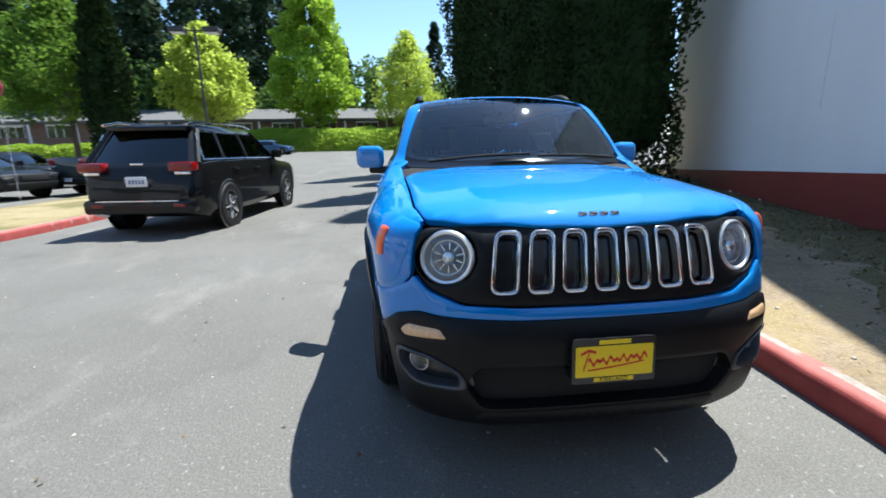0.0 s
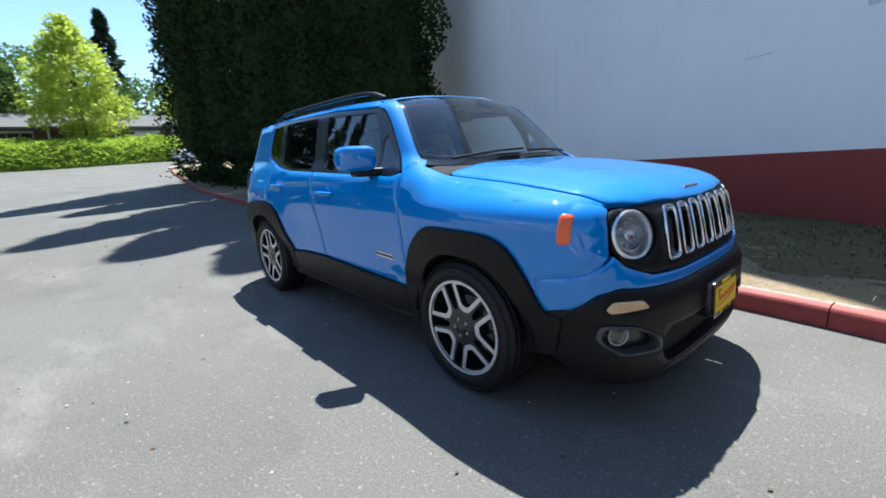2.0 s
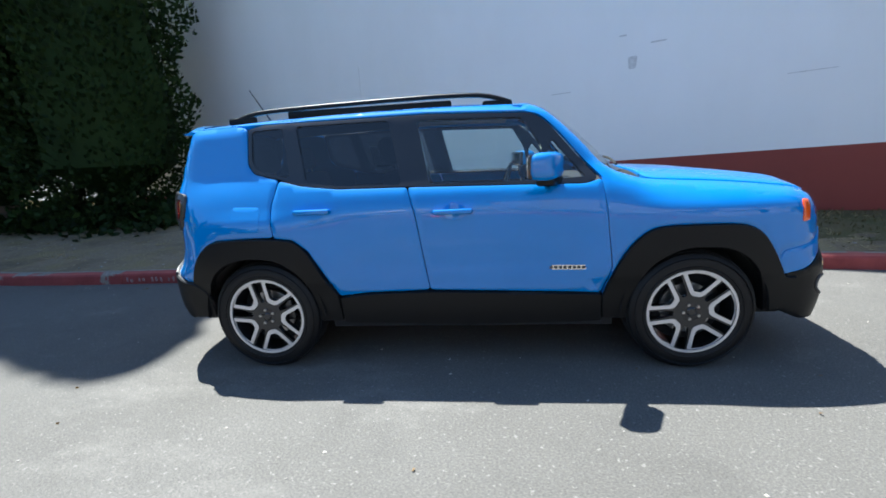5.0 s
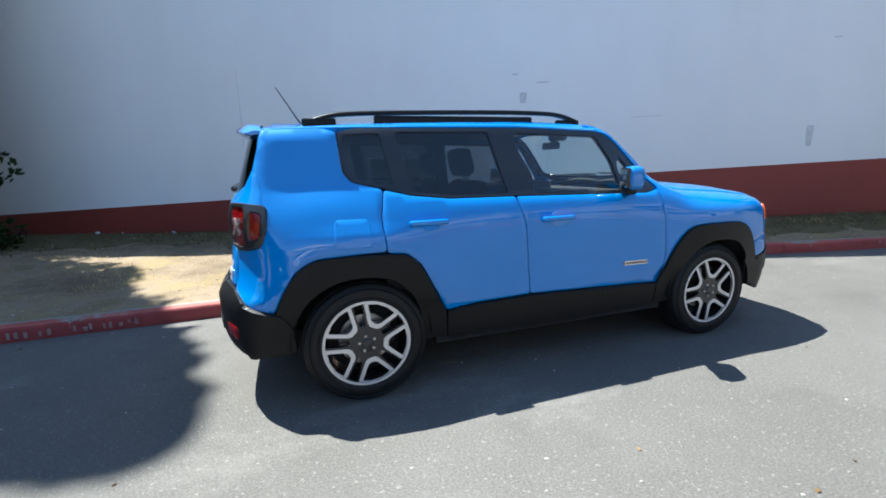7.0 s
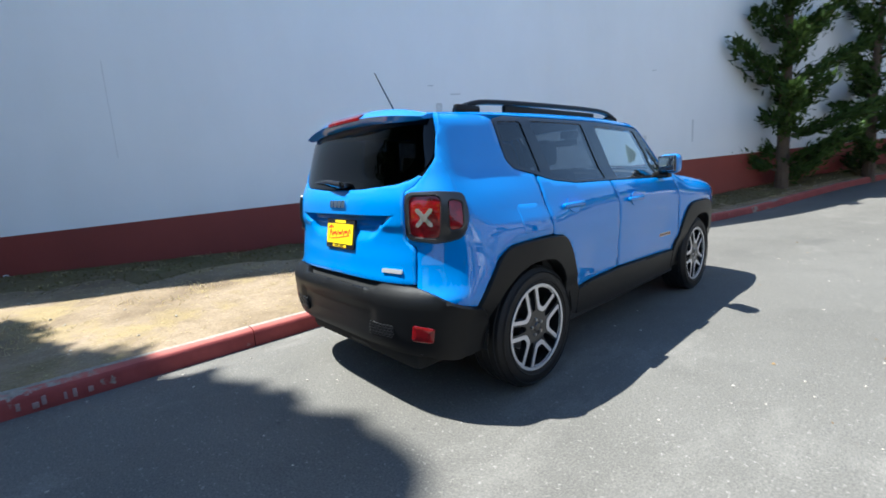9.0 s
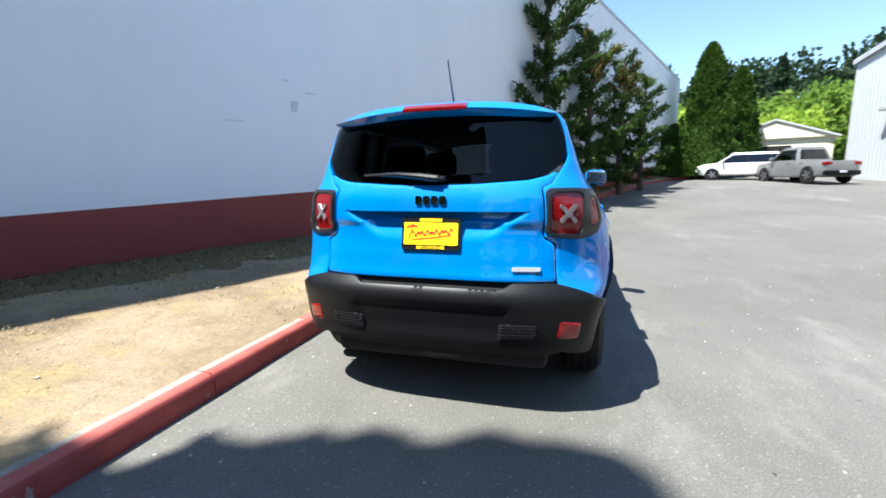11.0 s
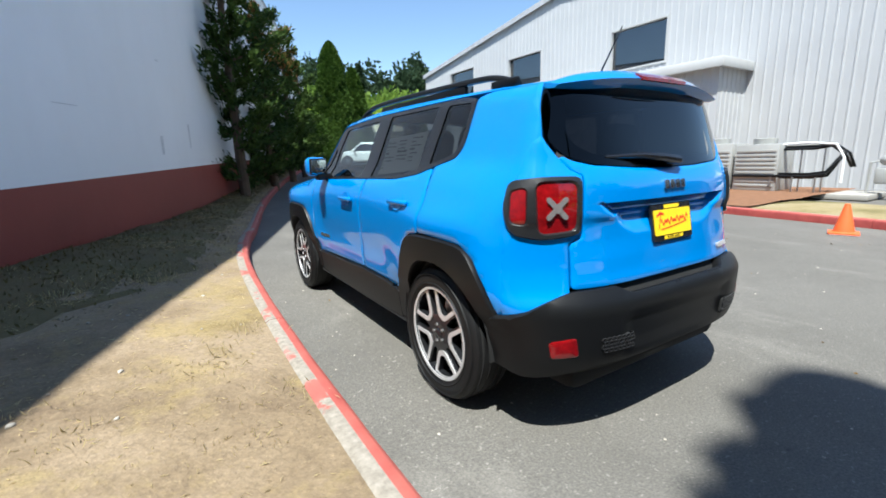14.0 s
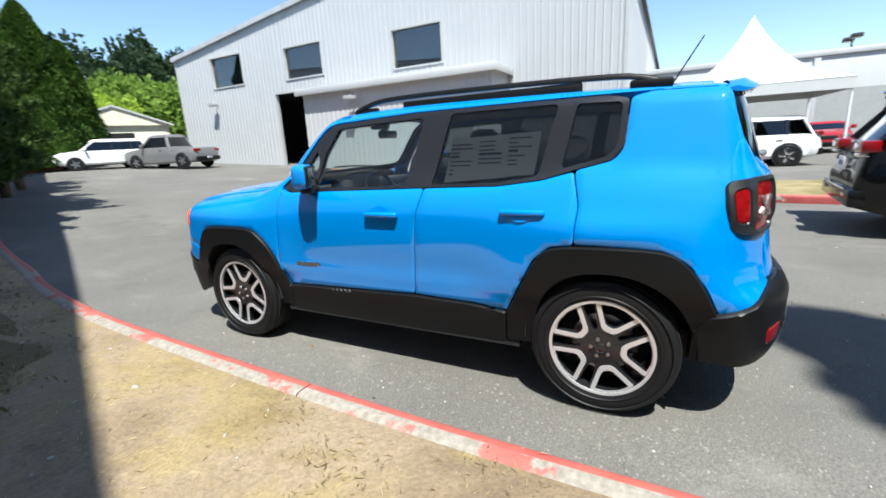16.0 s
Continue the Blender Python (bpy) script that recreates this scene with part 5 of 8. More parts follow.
panel("rear_valance", "rear", rounded([(-0.62, 0.30), (0.62, 0.30), (0.66, 0.385), (-0.66, 0.385)], 0.03), DARK, CAR, "", off=-0.02, deep=0.05)
panel("notch_shadow_gap", "rear", [(-0.44, 0.65), (0.44, 0.65), (0.44, 0.71), (-0.44, 0.71)], DARK, CAR, "", off=-0.03, deep=0.01)
# rear plate in the recess
mplate = Matrix.Translation((0.0, 1.990, 0.932)) @ Matrix(((-1, 0, 0), (0, 0, 1), (0, 1, 0))).to_4x4() @ Matrix.Rotation(radians(-10), 4, "X")
advert_plate("rear", mplate, CAR)
# rear badges: plain chrome shapes
for i in range(4):
    m = facing("rear", (i - 1.5) * 0.046, 1.105, 0.008)
    flat2d("gate_badge", rounded([(-0.018, -0.022), (0.018, -0.022), (0.018, 0.020), (-0.018, 0.020)], 0.010), [], 0.012, m, CHROME, CAR, "chrome tailgate badge")
m = facing("rear", -0.475, 0.762, 0.013)
flat2d("gate_badge", rounded([(-0.07, -0.010), (0.07, -0.010), (0.07, 0.012), (-0.07, 0.012)], 0.008), [], 0.008, m, RIMCUT, CAR, "chrome trim badge")
# roof spoiler with brake lamp
xs = np.linspace(-0.605, 0.605, 31)
vs, fs = [], []
for x in xs:
    ye = 1.905 - 0.22 * abs(x) ** 2.2
    k = 1 - 0.7 * (abs(x) / 0.605) ** 6
    zr = 1.600 - 0.045 * (abs(x) / 0.6) ** 2.4 - 0.020 * (abs(x) / 0.6) ** 6
    vs += [(x, min(1.75, ye - 0.10), zr - 0.002), (x, min(1.84, ye - 0.055), zr + 0.004), (x, ye - 0.03, zr - 0.016 * k), (x, ye, zr - 0.034 * k), (x, ye - 0.012, zr - 0.050 * k), (x, min(1.86, ye - 0.03), zr - 0.070 * k), (x, min(1.80, ye - 0.07), zr - 0.06 * k)]
for i in range(30):
    fs += [(i * 7 + k, i * 7 + k + 1, i * 7 + 8 + k, i * 7 + 7 + k) for k in range(6)]
fs += [tuple(range(7)), tuple(range(210, 217))[::-1]]
sp = pydata("roof_spoiler", vs, [f[::-1] for f in fs], PAINT, CAR, "blue roof spoiler over the rear window", smooth=50)
vs, fs = [], []
for x in np.linspace(-0.17, 0.17, 12):
    ye = 1.905 - 0.22 * abs(x) ** 2.2
    vs += [(x, ye - 0.032, 1.592), (x, ye + 0.004, 1.572), (x, ye + 0.004, 1.558), (x, ye - 0.03, 1.552)]
for i in range(11):
    fs += [(i * 4 + k, i * 4 + (k + 1) % 4, i * 4 + 4 + (k + 1) % 4, i * 4 + 4 + k) for k in range(4)]
fs += [(0, 1, 2, 3), (47, 46, 45, 44)]
pydata("brake_lamp", vs, [f[::-1] for f in fs], RED, sp, "red high brake lamp")
# rear wiper
wp = tube("rear_wiper", [(-0.04, 1.972, 1.212), (0.06, 1.968, 1.224), (0.20, 1.950, 1.236), (0.40, 1.908, 1.232)], [0.020, 0.019, 0.013, 0.007], GLOSSBLACK, CAR, "black rear wiper arm")
tube("wiper_blade", [(-0.02, 1.950, 1.214), (0.20, 1.932, 1.226), (0.41, 1.888, 1.224)], 0.006, DARK, wp)
boxed("pivot_cover", (-0.075, 0.035, 1.93, 1.978, 1.194, 1.226), GLOSSBLACK, wp, "", 0.012)
# aerial
an = tube("aerial", [(-0.01, 1.50, 1.60), (-0.01, 1.54, 1.66), (-0.01, 1.66, 1.86)], [0.008, 0.005, 0.003], GLOSSBLACK, CAR, "thin black roof aerial")
lathe("aerial_base", [(0.0, 0.028), (0.02, 0.024), (0.035, 0.012), (0.04, 0.0)], GLOSSBLACK, an, "", 16, Matrix.Translation((-0.01, 1.50, 1.585)) @ Matrix.Rotation(radians(-90), 4, "Y"))
# painted corners behind the lamp and the tailgate seams
for s in (1, -1):
    o = rounded([(0.6005, 0.682), (0.68, 0.645), (0.76, 0.600), (0.83, 0.575), (0.84, 0.80), (0.83, 1.0), (0.80, 1.16), (0.785, 1.22), (0.75, 1.30), (0.712, 1.325), (0.690, 1.288), (0.655, 1.242), (0.607, 1.188), (0.557, 1.162), (0.557, 0.92), (0.6065, 0.887)], 0.006)
    panel("rear_corner", "rear", o if s > 0 else mirror_y(o), PAINT, CAR, "", off=0.0016, res=0.02, deep=0.02)
    o2 = rounded([(0.668, 0.795), (0.70, 0.755), (0.80, 0.72), (0.93, 0.68), (0.95, 0.80), (0.92, 0.985), (0.80, 1.0), (0.70, 1.005), (0.668, 0.985)], 0.01)
    panel("fender_nose", "front", o2 if s > 0 else mirror_y(o2), PAINT, CAR, "", off=-0.005, res=0.025, deep=0.03)
    panel("fender_lower", "left" if s > 0 else "right", rounded([(-1.62, 0.80), (-1.66, 0.70), (-1.74, 0.56), (-1.95, 0.57), (-1.98, 0.80)], 0.02), PAINT, CAR, "", off=-0.007, res=0.03, deep=0.02)
    o = rounded([(0.66, -1.93), (0.694, -1.80), (0.699, -1.5), (0.708, -1.05), (0.715, -0.90), (0.76, -0.76), (0.83, -0.80), (0.845, -1.1), (0.845, -1.5), (0.825, -1.8), (0.76, -1.92)], 0.01)
    panel("fender_top", "top", o if s > 0 else mirror_y(o), PAINT, CAR, "", off=-0.004, res=0.025, deep=0.02)

# ---- windscreen and cowl ----
ws = [(0.0, -0.315), (0.35, -0.285), (0.60, -0.215), (0.685, -0.165), (0.66, 0.0), (0.60, 0.20), (0.555, 0.365), (0.30, 0.350), (0.0, 0.343)]
ws = rounded(ws + [(-a, b) for a, b in ws[1:-1]][::-1], 0.03)
panel("windscreen", "screen", ws, SCREEN, CAR, "clear laminated windscreen", off=-0.003, deep=0.005, lip=0, res=0.05).visible_shadow = False
wo = [(0.0, -0.39), (0.40, -0.36), (0.66, -0.27), (0.745, -0.20), (0.72, 0.0), (0.655, 0.20), (0.60, 0.40), (0.30, 0.392), (0.0, 0.385)]
wo = rounded(wo + [(-a, b) for a, b in wo[1:-1]][::-1], 0.03)
wi = [(0.0, -0.285), (0.35, -0.258), (0.59, -0.19), (0.655, -0.145), (0.625, 0.0), (0.565, 0.20), (0.530, 0.350), (0.30, 0.335), (0.0, 0.322)]
wi = rounded(wi + [(-a, b) for a, b in wi[1:-1]][::-1], 0.03)
panel("windscreen_border", "screen", wo, BORDER, CAR, "black painted glass border", off=-0.010, deep=0.006, lip=0, holes=[wi], res=0.04)


def between(name, ca, cb, mat, across=7, off=0.0, label=""):
    """A body strip between two curves that lie on the body form."""
    rows = []
    for k in range(across + 1):
        p = ca + (cb - ca) * k / across
        for _ in range(10):
            p = p - 0.8 * body(p)[:, None] * grad(p)
        rows.append(p + grad(p) * off)
    n = len(ca)
    vs = np.vstack(rows + [rows[0] - 0.02 * grad(rows[0]), rows[-1] - 0.02 * grad(rows[-1])])
    fs = [(k * n + i, k * n + i + 1, (k + 1) * n + i + 1, (k + 1) * n + i) for k in range(across) for i in range(n - 1)]
    e = (across + 1) * n
    fs += [(i + 1, i, e + i, e + i + 1) for i in range(n - 1)] + [(across * n + i, across * n + i + 1, e + n + i + 1, e + n + i) for i in range(n - 1)]
    c = vs[np.array(fs[0])]
    if np.dot(np.cross(c[1] - c[0], c[2] - c[0]), grad(c[:1])[0]) < 0:
        fs = [f[::-1] for f in fs]
    return pydata(name, vs, fs, mat, CAR, label, smooth=45)


def line(view, pts, n=26):
    """Points laid on the body along a smooth chart line."""
    d = np.array(pts, float)
    s = np.r_[0, np.cumsum(np.linalg.norm(np.diff(d, axis=0), axis=1))]
    q = np.linspace(0, s[-1], n)
    return laid(view, np.stack([curve(q, list(zip(s, d[:, 0]))), curve(q, list(zip(s, d[:, 1])))], 1))


for s in (1, -1):
    view = "left" if s > 0 else "right"
    between("windscreen_pillar", line(view, [(-0.80, 1.125), (-0.70, 1.235), (-0.52, 1.45), (-0.44, 1.512), (-0.385, 1.524)]),
            line("screen", [(s * 0.70, -0.215), (s * 0.682, -0.10), (s * 0.634, 0.08), (s * 0.585, 0.24), (s * 0.548, 0.39)]), PAINT)
    between("rear_pillar", line(view, [(1.815, 1.12), (1.80, 1.25), (1.745, 1.42), (1.70, 1.55)]),
            line("rear", [(s * 0.64, 1.17), (s * 0.702, 1.29), (s * 0.722, 1.41), (s * 0.712, 1.55)]), PAINT, 8, -0.002)
panel("header_strip", "screen", rounded([(-0.60, 0.405), (-0.555, 0.368), (-0.30, 0.353), (0, 0.346), (0.30, 0.353), (0.555, 0.368), (0.60, 0.405), (0.30, 0.425), (0, 0.42), (-0.30, 0.425)], 0.01), PAINT, CAR, "", res=0.03)
cowl = [(-0.715, -1.04), (0, -1.03), (0.715, -1.04), (0.74, -0.90), (0.60, -0.90), (0, -0.985), (-0.60, -0.90), (-0.74, -0.90)]
panel("cowl", "top", rounded(cowl, 0.02), DARK, CAR, "black plastic cowl below the windscreen", off=-0.014, res=0.03)
for x0, x1 in ((-0.55, 0.05), (0.10, 0.62)):
    pts = [laid("screen", [(x0 + (x1 - x0) * k, -0.30 + 0.05 * abs(x0 + (x1 - x0) * k) + 0.02 * k)])[0] + np.array([0, -0.014, 0.012]) for k in np.linspace(0, 1, 6)]
    w = tube("front_wiper", pts, 0.008, DARK, CAR, "black windscreen wiper")

# ---- wheels ----
def make_wheel():
    """One wheel about the x axis, outer face towards +x."""
    w = empty("wheel")
    tread = [(-0.112, 0.245), (-0.116, 0.29), (-0.108, 0.325), (-0.092, 0.343), (-0.06, 0.350), (0.06, 0.350), (0.092, 0.343), (0.108, 0.325), (0.116, 0.29), (0.113, 0.262), (0.106, 0.250), (0.08, 0.244)]
    ty = lathe("tyre", tread, TYRE, w, "black road tyre with grooved tread", 56)
    for x in (-0.068, -0.024, 0.024, 0.068):
        lathe("tread_groove", [(x - 0.006, 0.3485), (x - 0.004, 0.3525), (x + 0.004, 0.3525), (x + 0.006, 0.3485)], DARK, ty, "", 56)
    for r in (0.270, 0.318):
        lathe("sidewall_rib", [(0.1135, r - 0.004), (0.1185, r), (0.1135, r + 0.004)], TYRE, ty, "", 56)
    rim = lathe("rim", [(0.100, 0.251), (0.106, 0.249), (0.104, 0.241), (0.092, 0.236), (0.03, 0.226), (-0.09, 0.22), (-0.10, 0.245)], RIMGREY, w, "dark grey alloy rim with machined spokes", 56)
    lathe("rim_lip", [(0.1045, 0.2505), (0.1085, 0.248), (0.1075, 0.2345), (0.1025, 0.2335)], RIMCUT, rim, "bright machined lip", 56)
    face = Matrix.Translation((0.094, 0, 0)) @ Matrix(((0, 0, 1), (1, 0, 0), (0, 1, 0))).to_4x4() @ Matrix.Diagonal((1.055, 1.055, 1, 1))
    wins, borders = [], []
    for k in range(5):
        a0 = 90 + 36 + 72 * k
        turned = lambda q: [(a * math.cos(radians(a0)) - b * math.sin(radians(a0)), a * math.sin(radians(a0)) + b * math.cos(radians(a0))) for a, b in q]
        outer = rounded(turned([(0.198, -0.101), (0.100, -0.036), (0.088, -0.020), (0.088, 0.020), (0.100, 0.036), (0.198, 0.101), (0.222, 0.035), (0.222, -0.035)]), 0.010)
        innr = rounded(turned([(0.200, -0.078), (0.124, -0.027), (0.114, -0.014), (0.114, 0.014), (0.124, 0.027), (0.200, 0.078), (0.2165, 0.030), (0.2165, -0.030)]), 0.008)
        wins.append(innr)
        borders.append((outer, innr))
    for k in range(5):
        q = [(0.2215, -6.2), (0.165, -8.2), (0.120, -8.5), (0.092, -7), (0.092, 7), (0.120, 8.5), (0.165, 8.2), (0.2215, 6.2)]
        wins.append(rounded([(r * math.cos(radians(90 + 72 * k + t)), r * math.sin(radians(90 + 72 * k + t))) for r, t in q], 0.006))
    sp = flat2d("spokes", circle(0.2245, 70), wins, 0.035, face, RIMGREY, w, "five wide grey spokes")
    for outer, innr in borders:
        flat2d("machined_edge", outer, [innr], 0.006, face @ Matrix.Translation((0, 0, 0.004)), RIMCUT, sp, "bright machined window edge")
    lathe("hub_cap", [(0.104, 0.0), (0.103, 0.020), (0.098, 0.027), (0.085, 0.029)], GLOSSBLACK, w, "", 28)
    lathe("hub_boss", [(0.094, 0.0), (0.097, 0.045), (0.092, 0.062), (0.080, 0.064)], RIMGREY, w, "", 32)
    for k in range(5):
        t = radians(90 + 72 * k)
        lathe("wheel_nut", [(0.104, 0.0), (0.104, 0.008), (0.094, 0.010)], STEEL, w, "", 8, Matrix.Translation((0, 0.045 * math.cos(t), 0.045 * math.sin(t))))
    lathe("brake_disc", [(0.02, 0.05), (0.02, 0.15), (0.0, 0.15), (0.0, 0.05)], STEEL, w, "steel brake disc", 40)
    lathe("drum_back", [(-0.02, 0.0), (-0.02, 0.21)], DARK, w, "", 40)
    boxed("brake_caliper", (-0.02, 0.045, 0.07, 0.16, -0.07, 0.07), RIMGREY, w, "", 0.015)
    return w


# the four wheels are parts of the car
first = None
for sx, y, turn in ((-1, -1.285, 24), (-1, 1.285, 11), (1, -1.285, 26), (1, 1.285, 16)):
    m = Matrix.Translation((sx * 0.772, y, 0.350)) @ (Matrix.Rotation(math.pi, 4, "Z") if sx < 0 else Matrix()) @ Matrix.Rotation(radians(turn), 4, "X")
    if first is None:
        first = make_wheel()
        first.matrix_world = m
        wh = first
    else:
        wh = copy_thing(first, m)
    wh.parent = CAR

# ---- underbody, wheel wells, cabin ----
boxed("underbody", (-0.60, 0.60, -1.95, 1.95, 0.22, 0.40), DARK, CAR, "dark underbody pan", 0.05)
bm = bmesh.new()
box(bm, -0.82, 0.82, -0.86, 0.86, 0.26, 0.42)
part("floor_pan", bm, DARK, CAR)
for s in (1, -1):
    for y in (-1.30, 1.30):
        vs, fs = [], []
        for k in range(19):
            w = radians(-2 + 184 * k / 18)
            for x in (0.56, 0.86):
                vs.append((s * x, y + 0.40 * math.cos(w), 0.355 + 0.39 * math.sin(w)))
        n = len(vs)
        vs.append((s * 0.56, y, 0.35))
        fs = [(2 * k, 2 * k + 1, 2 * k + 3, 2 * k + 2) for k in range(18)] + [(2 * k, 2 * k + 2, n) for k in range(18)]
        pydata("wheel_well", vs, fs, DARK, CAR)
    view = "left" if s > 0 else "right"
    panel("door_trim", view, [(-0.78, 0.50), (1.14, 0.50), (1.16, 1.10), (0.4, 1.08), (-0.72, 1.06)], CLOTH, CAR, "black inner door trim", off=-0.075, deep=0.01, res=0.08)
panel("headliner", "top", rounded([(-0.55, -0.30), (0.55, -0.30), (0.55, 1.70), (-0.55, 1.70)], 0.05), LINER, CAR, "pale grey headliner", off=-0.045, deep=0.005, res=0.1)
boxed("firewall", (-0.72, 0.72, -1.02, -0.92, 0.40, 1.08), DARK, CAR, "", 0)
ds = bmesh.new()
box(ds, -0.72, 0.72, -0.95, -0.42, 0.75, 1.10, 0.07, seg=4)
dash = part("dashboard", ds, CLOTH, CAR, "black dashboard")
boxed("instrument_hood", (0.20, 0.56, -0.60, -0.40, 1.06, 1.17), CLOTH, dash, "", 0.04)
boxed("centre_screen", (-0.14, 0.14, -0.44, -0.41, 0.94, 1.07), GLOSSBLACK, dash, "", 0.01)
st = tube("steering_wheel", [(0.37 + 0.18 * math.cos(w), -0.27 - 0.06 * math.sin(w), 1.02 + 0.17 * math.sin(w)) for w in np.linspace(0, 2 * math.pi, 28, endpoint=False)], 0.016, GLOSSBLACK, CAR, "black steering wheel", 8, True)
boxed("wheel_hub", (0.29, 0.45, -0.32, -0.26, 0.96, 1.08), GLOSSBLACK, st, "", 0.03)


def cabin_seat(x, y, wide, label, recline=14):
    s = empty("cabin_seat", pose(x, y, 0))
    boxed("cushion", (-wide / 2, wide / 2, -0.27, 0.25, 0.42, 0.66), CLOTH, s, "", 0.06)
    m = Matrix.Translation((0, 0.22, 0.60)) @ Matrix.Rotation(radians(-recline), 4, "X")
    boxed("backrest", (-wide / 2, wide / 2, -0.07, 0.07, 0.0, 0.64), CLOTH, s, "", 0.06, m)
    n = 2 if wide > 0.8 else 1
    for i in range(n):
        hx = 0 if n == 1 else (-0.33 + 0.66 * i)
        boxed("headrest", (hx - 0.13, hx + 0.13, -0.06, 0.06, 0.67, 0.86), CLOTH, s, "", 0.05, m)
        for dx in (-0.05, 0.05):
            boxed("headrest_post", (hx + dx - 0.006, hx + dx + 0.006, -0.006, 0.006, 0.60, 0.72), STEEL, s, "", 0, m)
    s.parent = CAR
    tagged(s, label)
    return s


cabin_seat(0.37, 0.10, 0.50, "black cloth front seat")
cabin_seat(-0.37, 0.10, 0.50, "black cloth front seat")
cabin_seat(0.0, 0.98, 1.24, "black cloth rear bench", 18)
im = boxed("interior_mirror", (-0.12, 0.12, -0.46, -0.43, 1.43, 1.49), GLOSSBLACK, CAR, "rear-view mirror", 0.015)
boxed("mirror_stalk", (-0.01, 0.01, -0.50, -0.45, 1.47, 1.56), GLOSSBLACK, im, "", 0)
boxed("sensor_housing", (-0.07, 0.07, -0.56, -0.46, 1.50, 1.57), GLOSSBLACK, im, "", 0.015)
# price sheet inside the rear door glass on the kerb side
st = panel("window_sheet", "left", [(0.43, 1.165), (0.93, 1.195), (0.95, 1.405), (0.46, 1.39)], PAPER, CAR, "printed white price sheet inside the glass", off=-0.018, deep=0.002, lip=0, res=0.06)
rngp = random.Random(3)
for c in range(3):
    for r in range(8):
        y0 = 0.455 + 0.165 * c
        z0 = 1.20 + 0.022 * r + 0.01 * c
        ln = rngp.choice((0.05, 0.09, 0.12, 0.13))
        panel("print_bar", "left", [(y0, z0), (y0 + ln, z0), (y0 + ln, z0 + (0.006 if r % 4 else 0.012)), (y0, z0 + (0.006 if r % 4 else 0.012))], INK, st, "", off=-0.0165, deep=0.0005, lip=0, res=0.2)


# ---- plants ----
def leaf_mat(name, dark, light, through=0.35, rough=0.6):
    m = bpy.data.materials.new(name)
    m.use_nodes = True
    nt = m.node_tree
    p = nt.nodes["Principled BSDF"]
    out = nt.nodes["Material Output"]
    g = nt.nodes.new("ShaderNodeNewGeometry")
    c = ramp(nt, g.outputs["Random Per Island"], [(0.0, dark), (0.6, light), (1.0, shade(light, 1.35))])
    c = mix(nt, 0.5, c, ramp(nt, tex(nt, 0.7, 3), [(0.3, dark), (0.7, light)]))
    nt.links.new(c, p.inputs["Base Color"])
    p.inputs["Roughness"].default_value = rough
    p.inputs["Specular IOR Level"].default_value = 0.12
    tr = nt.nodes.new("ShaderNodeBsdfTranslucent")
    mx = nt.nodes.new("ShaderNodeMixShader")
    mx.inputs[0].default_value = through
    nt.links.new(c, tr.inputs[0])
    nt.links.new(p.outputs[0], mx.inputs[1])
    nt.links.new(tr.outputs[0], mx.inputs[2])
    nt.links.new(mx.outputs[0], out.inputs[0])
    return m


BARK = mk("rough_bark", (0.11, 0.075, 0.05), 0.9, var=0.3, scale=5, fine=30, bump=0.8, dist=0.02)
CYPRESS = leaf_mat("dark_cypress_foliage", (0.004, 0.009, 0.003), (0.030, 0.054, 0.012), 0.15)
JUNIPER = leaf_mat("juniper_foliage", (0.012, 0.028, 0.008), (0.075, 0.125, 0.028), 0.25)
CEDAR = leaf_mat("cedar_foliage", (0.020, 0.048, 0.008), (0.070, 0.125, 0.020), 0.3)
MAPLE = leaf_mat("bright_maple_leaves", (0.17, 0.27, 0.02), (0.36, 0.50, 0.06), 0.6)
LIME = leaf_mat("yellow_green_leaves", (0.30, 0.36, 0.04), (0.52, 0.60, 0.11), 0.65)
HEDGE = leaf_mat("ivy_hedge_leaves", (0.22, 0.32, 0.03), (0.42, 0.54, 0.08), 0.6)
GREEN = leaf_mat("mid_green_leaves", (0.07, 0.13, 0.015), (0.19, 0.30, 0.04), 0.5)
FIR = leaf_mat("far_fir_needles", (0.018, 0.034, 0.018), (0.052, 0.084, 0.040), 0.3)
WOODS = leaf_mat("far_woodland_leaves", (0.055, 0.10, 0.020), (0.14, 0.22, 0.05), 0.4)
SLOPE = leaf_mat("sunny_slope_leaves", (0.10, 0.17, 0.025), (0.25, 0.36, 0.07), 0.5)
RUST = leaf_mat("dead_juniper_sprays", (0.16, 0.075, 0.03), (0.34, 0.18, 0.07), 0.4)
# Weed colours are kept dark to carry the wall's shade as well.
WEED = leaf_mat("shade_dark_weeds", (0.105, 0.086, 0.030), (0.150, 0.122, 0.046), 0.45)
STRAW = leaf_mat("dry_straw_blades", (0.40, 0.31, 0.16), (0.58, 0.48, 0.27), 0.55)


